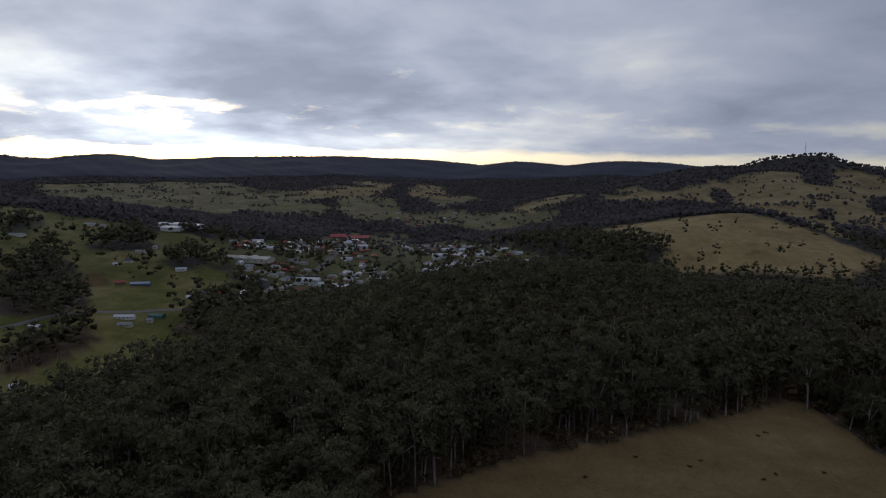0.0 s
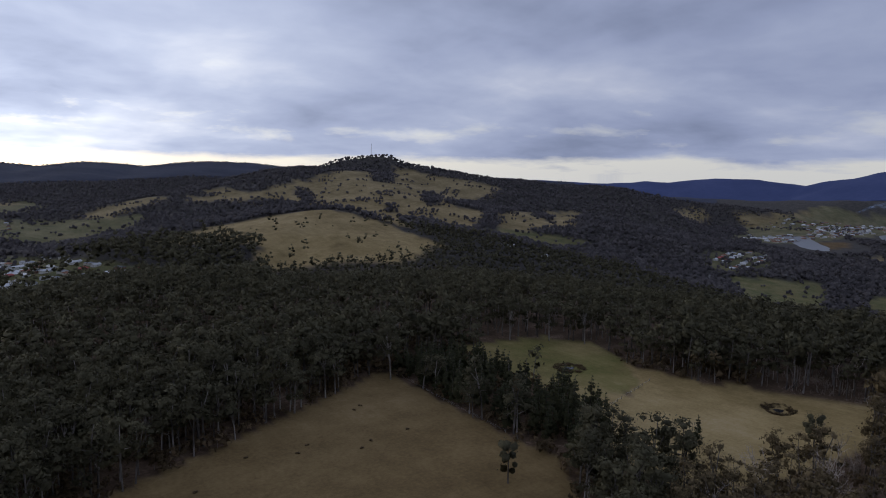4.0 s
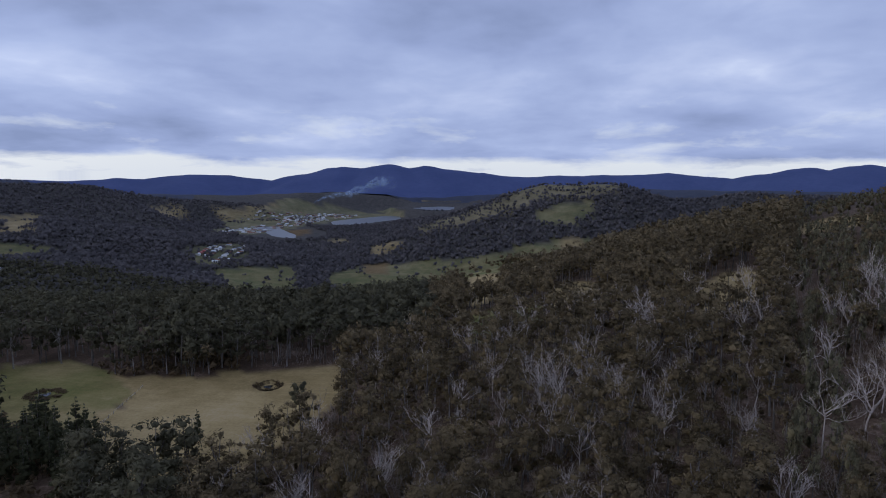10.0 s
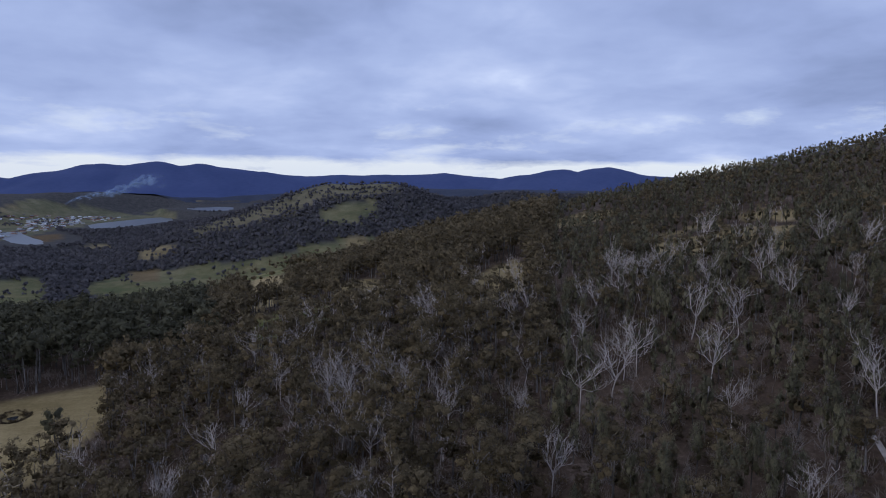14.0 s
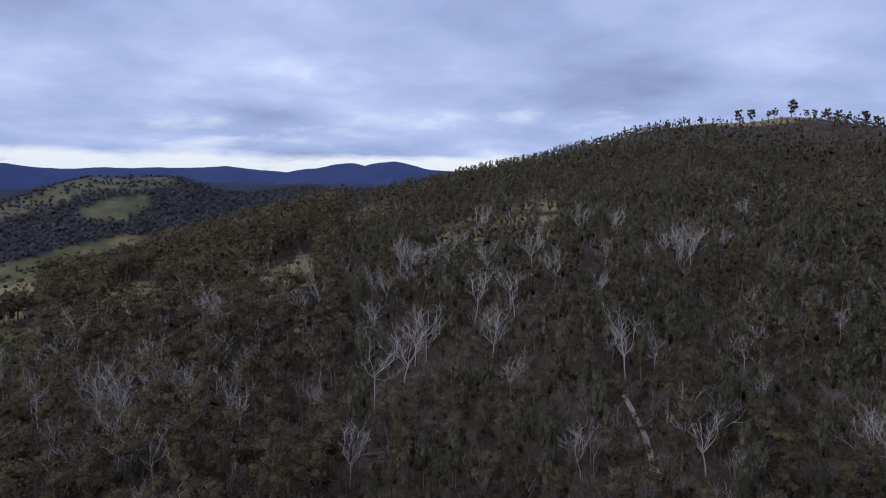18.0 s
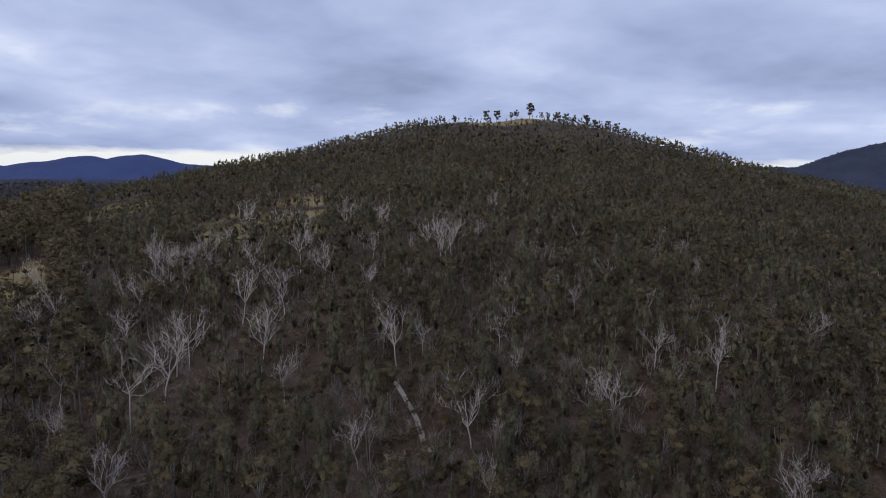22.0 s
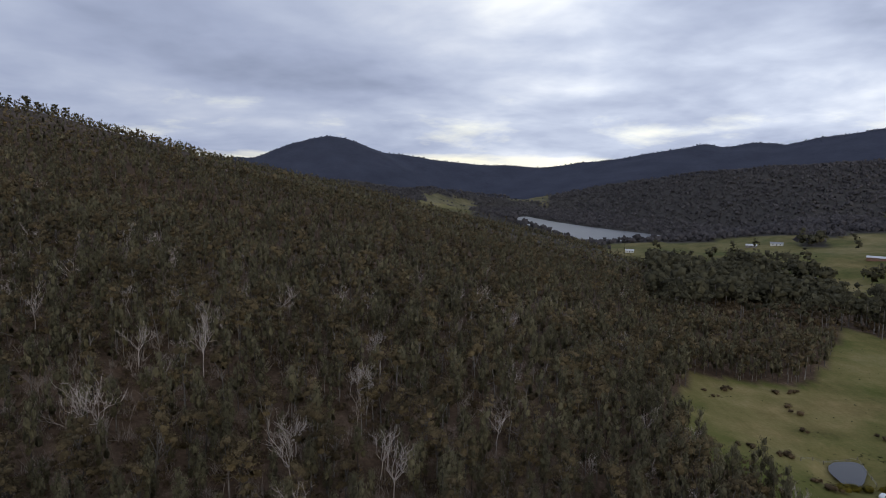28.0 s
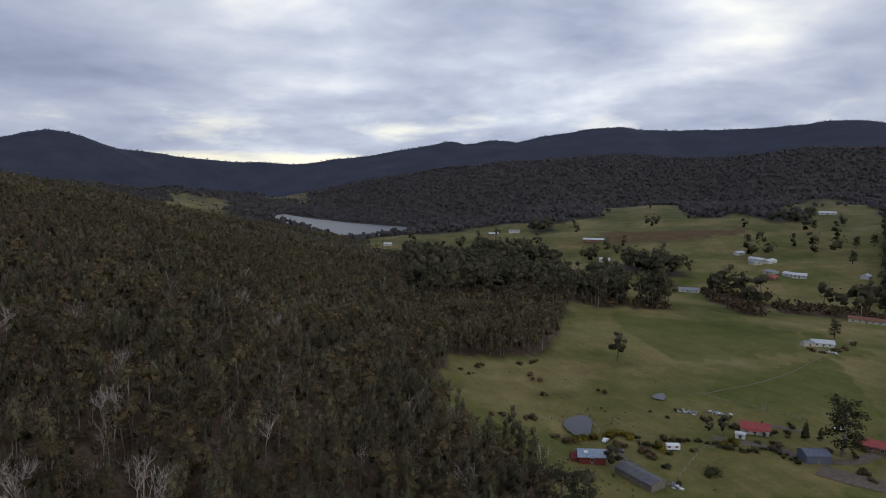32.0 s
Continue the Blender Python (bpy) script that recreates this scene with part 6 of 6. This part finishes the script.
M_SAND = plain_material("pale_sand", (0.27, 0.22, 0.18), (0.52, 0.44, 0.37), 0.5, 0.95, 0.1)
M_TRACK = plain_material("worn_track", (0.13, 0.12, 0.07), (0.24, 0.20, 0.13), 0.6, 0.95, 0.1)
ribbon("road_valley", "grey sealed valley road", 6.5, M_ROAD, (-346, 498), (-339, 528), (-327, 546), (-314, 559), (-240, 598))
ribbon("road_farm", "pale gravel farm road", 4, M_GRAVEL, (-326, 547), (-335, 578), (-342, 598))
ribbon("road_street", "grey town street climbing the valley", 9, M_ROAD, (-158, 810), (-157, 886), (-160, 1000), (-164, 1088))
ribbon("road_south", "grey road through the small village", 7, M_ROAD, (830, 585), (819, 564), (1068, 660), (1125, 660))
ribbon("path_drive", "brown gravel farm drive", 4, M_GRAVEL, (-208.9, -127.3), (-186.8, -123.3), (-180.5, -133.5), (-178.6, -144.4), (-166.6, -156.8))
ribbon("path_yard", "brown gravel yard by the machine shed", 9, M_GRAVEL, (-178.1, -126.0), (-179.7, -118.3), (-185.5, -111.4))
ribbon("path_lane", "pale gravel lane behind the red-roofed farmhouse", 3.5, M_GRAVEL, (-191.3, -158.8), (-198.3, -154.2), (-199.5, -148.4))
ribbon("path_barn", "grey gravel lane between barn and long shed", 5, M_GRAVEL, (-127.2, -161.9), (-126.2, -153.5), (-127.8, -145.0), (-126.1, -135.9))
ribbon("path_paddock", "pale worn track across the green paddock", 0.9, M_TRACK, (-198.2, -190.8), (-227.6, -191.7), (-255.1, -197.4), (-289.3, -207.8))
ribbon("path_hill", "pale eroded track down the wooded slope", 1.3, M_SAND, (121.8, -114.1), (115.8, -112.4), (110.8, -108.5), (106.3, -107.5), (101.9, -102.9), (97.2, -101.4), (93.2, -97.1), (89.0, -96.1))

M_POND = material("pond_water", lambda n, place: (n.ramp(n.noise(place, 0.4, 3), (0.3, (0.022, 0.022, 0.022)), (0.7, (0.035, 0.034, 0.032))), None, 0), 0.08, 0.4)

# ponds on the flat and dams in the paddocks
for name, label, (x, y), rx, ry, turn, z in (("water_pond", "grey farm pond beside the barn", (-131.5, -183.5), 10.0, 5.0, 54, 0.1), ("water_trough", "small grey pond in the paddock", (-177, -194), 4, 2.5, 40, 1.0),
                                            ("water_dam", "dark farm dam in the green paddock", (221, 207), 2.6, 2.0, 0, -0.85), ("water_basin", "dark farm dam in the pale paddock", (248, 122), 2.0, 1.8, 0, -0.55)):
    outline = []
    for i in range(18):
        a = 2 * math.pi * i / 18
        q = 1 + 0.12 * math.sin(3 * a + x)
        u, v = rx * q * math.cos(a), ry * q * math.sin(a)
        c, s = math.cos(radians(turn)), math.sin(radians(turn))
        outline.append((x + u * c - v * s, y + u * s + v * c))
    water_sheet(name, label, z, *outline).data.materials[0] = M_POND

REEDS = []
for cx, cy, rad in ((221, 207, 7.5), (248, 122, 6.5)):
    for i in range(150):
        a, q = RNG.uniform(0, 6.28), rad * math.sqrt(RNG.uniform(0.3, 1.0))
        REEDS.append((cx + q * math.cos(a), cy + q * math.sin(a), RNG.uniform(0.35, 0.6)))
REEDS = np.array(REEDS)
joined("reeds", "brown reeds and rushes in the farm dams", shrub, 1, [M_DARKBARK, M_SHRUB], REEDS, ground(REEDS[:, 0], REEDS[:, 1]), RNG.uniform(0, 360, len(REEDS)), RNG.uniform(0.5, 0.8, len(REEDS)), np.arange(len(REEDS)), True)

# rank tussocks on the home flat
TUSSOCKS = []
for x0, x1, y0, y1, n in ((-150, -75, -215, -125, 520), (-260, -100, -330, -180, 420)):
    for i in range(n):
        x, y = RNG.uniform(x0, x1), RNG.uniform(y0, y1)
        if math.sin(x * 0.11 + 2 * math.sin(y * 0.07)) + math.sin(y * 0.13) + RNG.normal() * 0.5 > 0.4:
            TUSSOCKS.append((x, y, RNG.uniform(0.10, 0.30)))
TUSSOCKS = np.array(TUSSOCKS)
on_grass = np.isin(land_use(TUSSOCKS[:, 0], TUSSOCKS[:, 1]), ("mixed", "pale"))
TUSSOCKS = TUSSOCKS[on_grass]
joined("tussock", "dark rank tussocks and rushes in rough pasture", shrub, 1, [M_DARKBARK, M_PINE], TUSSOCKS, ground(TUSSOCKS[:, 0], TUSSOCKS[:, 1]), RNG.uniform(0, 360, len(TUSSOCKS)), RNG.uniform(0.5, 0.9, len(TUSSOCKS)), np.arange(len(TUSSOCKS)), False)

# ---- single trees and shrubs ----
SINGLE = {}


def single(kind, label, x, y, scale, tall=1.0, level=0, category="tree", group=""):
    """One tree or shrub with its own trunk and crown."""
    builder, wood_mat, leaf_mat = SINGLES[kind]
    key = (kind, int(x * 7 + y * 3) % 4)
    if key not in SINGLE:
        wood, leaf = builder(np.random.default_rng(900 + key[1]), level)
        SINGLE[key] = tree_meshes(kind, builder, wood, leaf, wood_mat, leaf_mat, level)
    ob = tagged(new(kind), label, category, group)
    new("trunk", SINGLE[key][0]).parent = ob
    if SINGLE[key][1]:
        new("crown", SINGLE[key][1]).parent = ob
    ob.matrix_basis = pose(x, y, height(x, y), 0, 0, (x * 37 + y * 11) % 360) @ Matrix.Diagonal((scale, scale, scale * tall, 1))
    return ob


def cypress(rng, level, tall=18.0):
    """Old spreading conifer with a heavy dark crown."""
    wood = [tube([(0, 0, -0.6), (0.2, 0, tall * 0.3), (0.5, 0.3, tall * 0.8)], (tall * 0.04, tall * 0.03, tall * 0.01), 6)]
    centres, radii = [], []
    for i in range(16):
        a, h = i * 2.4, tall * (0.26 + 0.66 * i / 15)
        reach = tall * rng.uniform(0.14, 0.27) * (1.2 - 0.6 * h / tall)
        c = np.array((math.cos(a) * reach - 0.05 * h, math.sin(a) * reach, h))
        wood.append(tube([(0.1, 0, h * 0.75), c], (tall * 0.010, tall * 0.004), 3))
        centres.append(c)
        radii.append(tall * rng.uniform(0.10, 0.15))
    return merge(wood), leaves(rng, centres, radii, 1500, 0.022 * tall, 0.75)


SINGLES = {"gum_tree": (round_gum, M_BARK, M_FOREST), "pine_tree": (pine, M_DARKBARK, M_PINE), "cypress_tree": (cypress, M_DARKBARK, M_PINE), "bare_tree": (dead_tree, M_TWIG, M_TWIG),
           "dead_tree": (dead_tree, M_DEAD, M_DEAD), "tall_gum": (gum, M_PALEBARK, M_FOREST), "shrub": (shrub, M_DARKBARK, M_PINE), "gorse_bush": (shrub, M_DARKBARK, M_GORSE), "brown_shrub": (shrub, M_DARKBARK, M_SHRUB)}

single("cypress_tree", "old dark spreading cypress beside the drive", -194.0, -129.8, 1.12, 0.92)
single("gum_tree", "lone ragged gum tree in the green paddock", -194.0, -242.1, 0.75, 1.0)
single("bare_tree", "bare leafless garden tree behind the farmhouse", -198.9, -163.6, 0.42)
single("bare_tree", "bare leafless tree beside the farm garden", -312.0, -241.3, 0.36)
single("cypress_tree", "round dark garden tree behind the white farmhouse", -330, -231, 0.58)
single("bare_tree", "grey leafless tree beside the white farmhouse", -317.3, -213.1, 0.4)
single("pine_tree", "dark conifer beside the farm drive", -193.9, -143.0, 0.6, 0.9)
single("pine_tree", "small dark conifer beside the machine shed", -198.6, -141.0, 0.42, 0.9)
single("shrub", "round dark clipped bush on the lawn", -145.3, -135.4, 1.7, 0.75, category="shrub")
single("gum_tree", "dark gum tree beside the long shed", -118.1, -147.3, 0.46, 1.0)
single("gum_tree", "dark gum tree in the farm garden", -171.4, -156.5, 0.36, 1.1)
single("gum_tree", "dark bushy gum tree by the farmhouse", -168.3, -159.7, 0.3, 1.0)
for x, y in ((-743, -558), (-683, -462), (-615, -418), (-706, -457)):
    single("cypress_tree", "dark round conifer on the open pasture", x, y, 0.72, group="pasture conifers")
for x, y in ((-413, -768), (-419, -698), (-431, -691), (-450, -633), (-469, -631), (-291, -337), (-303, -338), (-391, -840), (-753, -870), (-578, -837),
             (-766, -618), (-781, -613), (-318, -880), (-343, -858), (-358, -837), (-378, -831)):
    single("gum_tree", "broad dark gum tree on the valley pasture", x, y, 0.66, 0.95, 1, group="valley gum trees")
for x, y in ((-119.8, -170.0), (-125.9, -173.9), (-130.1, -173.2), (-134.3, -169.5), (-137.8, -169.6), (-139.2, -166.9), (-143.1, -156.3), (-164.7, -150.1), (-169.6, -150.1)):
    single("gorse_bush", "yellow-green gorse bush beside the farm pond", x, y, 1.35, 0.85, category="shrub", group="gorse hedge")
for x, y in ((-124.6, -251.5), (-128.3, -253.3), (-114.1, -246.8), (-115.4, -241.0), (-147.9, -254.2), (-154.4, -254.9), (-158.6, -256.7), (-144.1, -237.7), (-143.6, -229.7), (-135.0, -213.8), (-160.6, -207.4), (-102.4, -195.0),
             (-106.9, -195.0), (-113.8, -190.9), (-117.1, -190.6), (-149.6, -161.0), (-151.8, -150.5), (-140.0, -162.1), (-137.2, -156.1), (-181.1, -143.4), (-176.9, -147.5), (-176.4, -138.4), (-295.0, -216.7), (-295.9, -212.7), (-305.7, -212.4), (-312.0, -212.4), (-296.5, -220.9), (-325.9, -217.6), (-175.6, -169.6), (-179.7, -159.4),
             (-131.4, -162.9), (-133.4, -161.2), (-136.0, -152.1), (-206.4, -133.1), (-188.0, -118.8), (-184.9, -114.3), (-191.8, -134.3), (-190.7, -146.9), (-118.0, -169.0), (-115.9, -174.0)):
    single("brown_shrub", "low dark scrub bush on rough pasture", x, y, 1.0 + 0.35 * math.sin(x), 0.8, category="shrub", group="pasture scrub")
for x, y in ((-141.4, -158.4), (-145.9, -159.4), (-151.4, -158.9), (-154.4, -158.2), (-157.0, -157.7), (-159.5, -155.7), (-161.2, -153.4), (-162.6, -151.0), (-164.0, -147.1), (-166.6, -144.6), (-169.6, -143.3), (-174.5, -142.8), (-176.5, -140.6), (-175.1, -135.7), (-176.0, -134.0), (-175.5, -131.2), (-143.3, -151.2), (-142.6, -165.8), (-143.1, -168.7), (-139.6, -160.0), (-185.6, -150.5), (-189.5, -151.0), (-193.0, -149.4), (-198.3, -151.4), (-135.5, -144.0), (-128.1, -139.3), (-131.1, -134.5), (-136.0, -170.2), (-135.2, -173.2), (-165.3, -176.9), (-173.1, -181.0), (-163.5, -183.9), (-185.3, -167.1), (-183.0, -162.4), (-203.8, -129.4), (-196.2, -127.1), (-211.3, -131.1)):
    single("shrub", "round dark green garden bush beside the farm buildings", x, y, 0.72 + 0.3 * math.sin(3 * x + y), 0.85, category="shrub", group="garden bushes")
for x, y in ((109.6, 211.3), (77.1, 187.8), (96.2, 180.1), (43.3, 179.6), (62.3, 193.2), (113.1, 214.1), (101.5, 184.0), (82.3, 191.7), (117.1, 185.6)):
    single("brown_shrub", "small brown bracken clump in the dry paddock", x, y, 0.42, 0.7, category="shrub", group="paddock bracken")
for (x, y), q in (((120.5, 135.5), 0.62), ((213.4, 92.9), 0.6), ((189.9, 119.4), 0.7), ((169.1, 117.2), 0.6)):
    single("gum_tree" if q != 0.7 else "pine_tree", "single dark tree at the paddock edge", x, y, q, 1.15, group="paddock edge trees")
for (x, y), q in (((139.7, 235.1), 1.0), ((198.1, 261.5), 0.95), ((231.4, 261.5), 0.95), ((261.9, 234.9), 1.0), ((249.8, 249.9), 0.95)):
    single("tall_gum", "tall pale-trunked gum tree at the paddock edge", x, y, q, 1.15, group="tall edge gums")

# trees along the bald hilltop: bearing, range, size
for b, r, q in ((140.96, 738, 0.65), (141.85, 747, 0.65), (143.13, 758, 0.42), (143.52, 762, 0.48), (144.70, 758, 0.84), (145.65, 757, 0.39), (146.19, 755, 0.42), (147.08, 750, 0.54), (147.83, 748, 0.54), (148.47, 748, 0.48), (149.56, 745, 0.65), (150.25, 740, 0.47), (151.23, 730, 0.52), (152.06, 722, 0.52), (152.75, 715, 0.37), (154.21, 719, 0.34), (155.42, 745, 0.33), (156.86, 730, 0.29), (160.16, 693, 0.28), (162.69, 740, 0.35), (138.23, 727, 0.35), (133.18, 714, 0.28), (131.77, 727, 0.29), (128.75, 733, 0.35), (137.26, 724, 0.29)):
    x, y = at(b, float(r))
    single("gum_tree", "wind-shaped gum tree on the bald hilltop", x, y, q * 1.18, 0.95, 1, group="hilltop gums")

# the pale dead trees that stand out on the slope
for x, y, q in STANDING_DEAD:
    single("dead_tree", "bleached dead gum tree with many forked limbs", x, y, q, 1.12, group="bleached dead trees")

# smoke over the far valley
M_SMOKE = bpy.data.materials.new("smoke")
M_SMOKE.use_nodes = True
sn = Nodes(M_SMOKE.node_tree)
wisps = sn.noise(sn.add("NewGeometry").outputs["Position"], 0.03, 3, 0.6)
veil = sn.math("MULTIPLY", sn.math("SUBTRACT", wisps, 0.34), 0.75, clamp=True)
lit = sn.add("BsdfDiffuse", {0: rgb(0.50, 0.62, 0.80)})
through_light = sn.add("BsdfTranslucent", {0: rgb(0.50, 0.62, 0.80)})
haze = sn.add("MixShader", {0: 0.5, 1: lit.outputs[0], 2: through_light.outputs[0]})
clear = sn.add("BsdfTransparent")
mixed = sn.add("MixShader", {0: veil, 1: clear.outputs[0], 2: haze.outputs[0]})
sn.add("OutputMaterial", {0: mixed.outputs[0]})


def smoke_plume():
    """A slanting drift of many small ragged wisps, close at the fire and scattered downwind."""
    rng = np.random.default_rng(5)
    x0, y0 = at(68.1, 3140.0)
    ux, uy = math.cos(radians(68.1)), -math.sin(radians(68.1))
    starts, verts, tris = 420, [], []
    s = rng.uniform(0, 1, starts) ** 0.8
    along = 340 * s
    rise = 4 + 98 * s ** 0.85 + 8 * np.sin(9 * s)
    for k in range(starts):
        spread = 3 + 18 * s[k]
        c = np.array((ux * along[k], uy * along[k], rise[k])) + rng.normal(size=3) * (spread, spread, spread * 0.6)
        size = (5 + 10 * s[k]) * rng.uniform(0.6, 1.3)
        a = np.sort(rng.uniform(0, 2 * math.pi, 6))
        rim = c + size * np.outer(np.cos(a), (ux, uy, 0.25)) + size * 0.6 * np.outer(np.sin(a), (-0.2 * ux, -0.2 * uy, 1.0))
        n = 6 * k
        verts.append(rim)
        tris += [(n, n + 1, n + 2), (n, n + 2, n + 3), (n, n + 3, n + 4), (n, n + 4, n + 5)]
    ob = tagged(new("smoke_plume", mesh_from("smoke_plume", np.concatenate(verts), np.array(tris), [M_SMOKE])), "thin grey-blue smoke drifting from a distant fire", "smoke", kind="stuff")
    ob.location = (x0, y0, height(x0, y0) + 4)


smoke_plume()
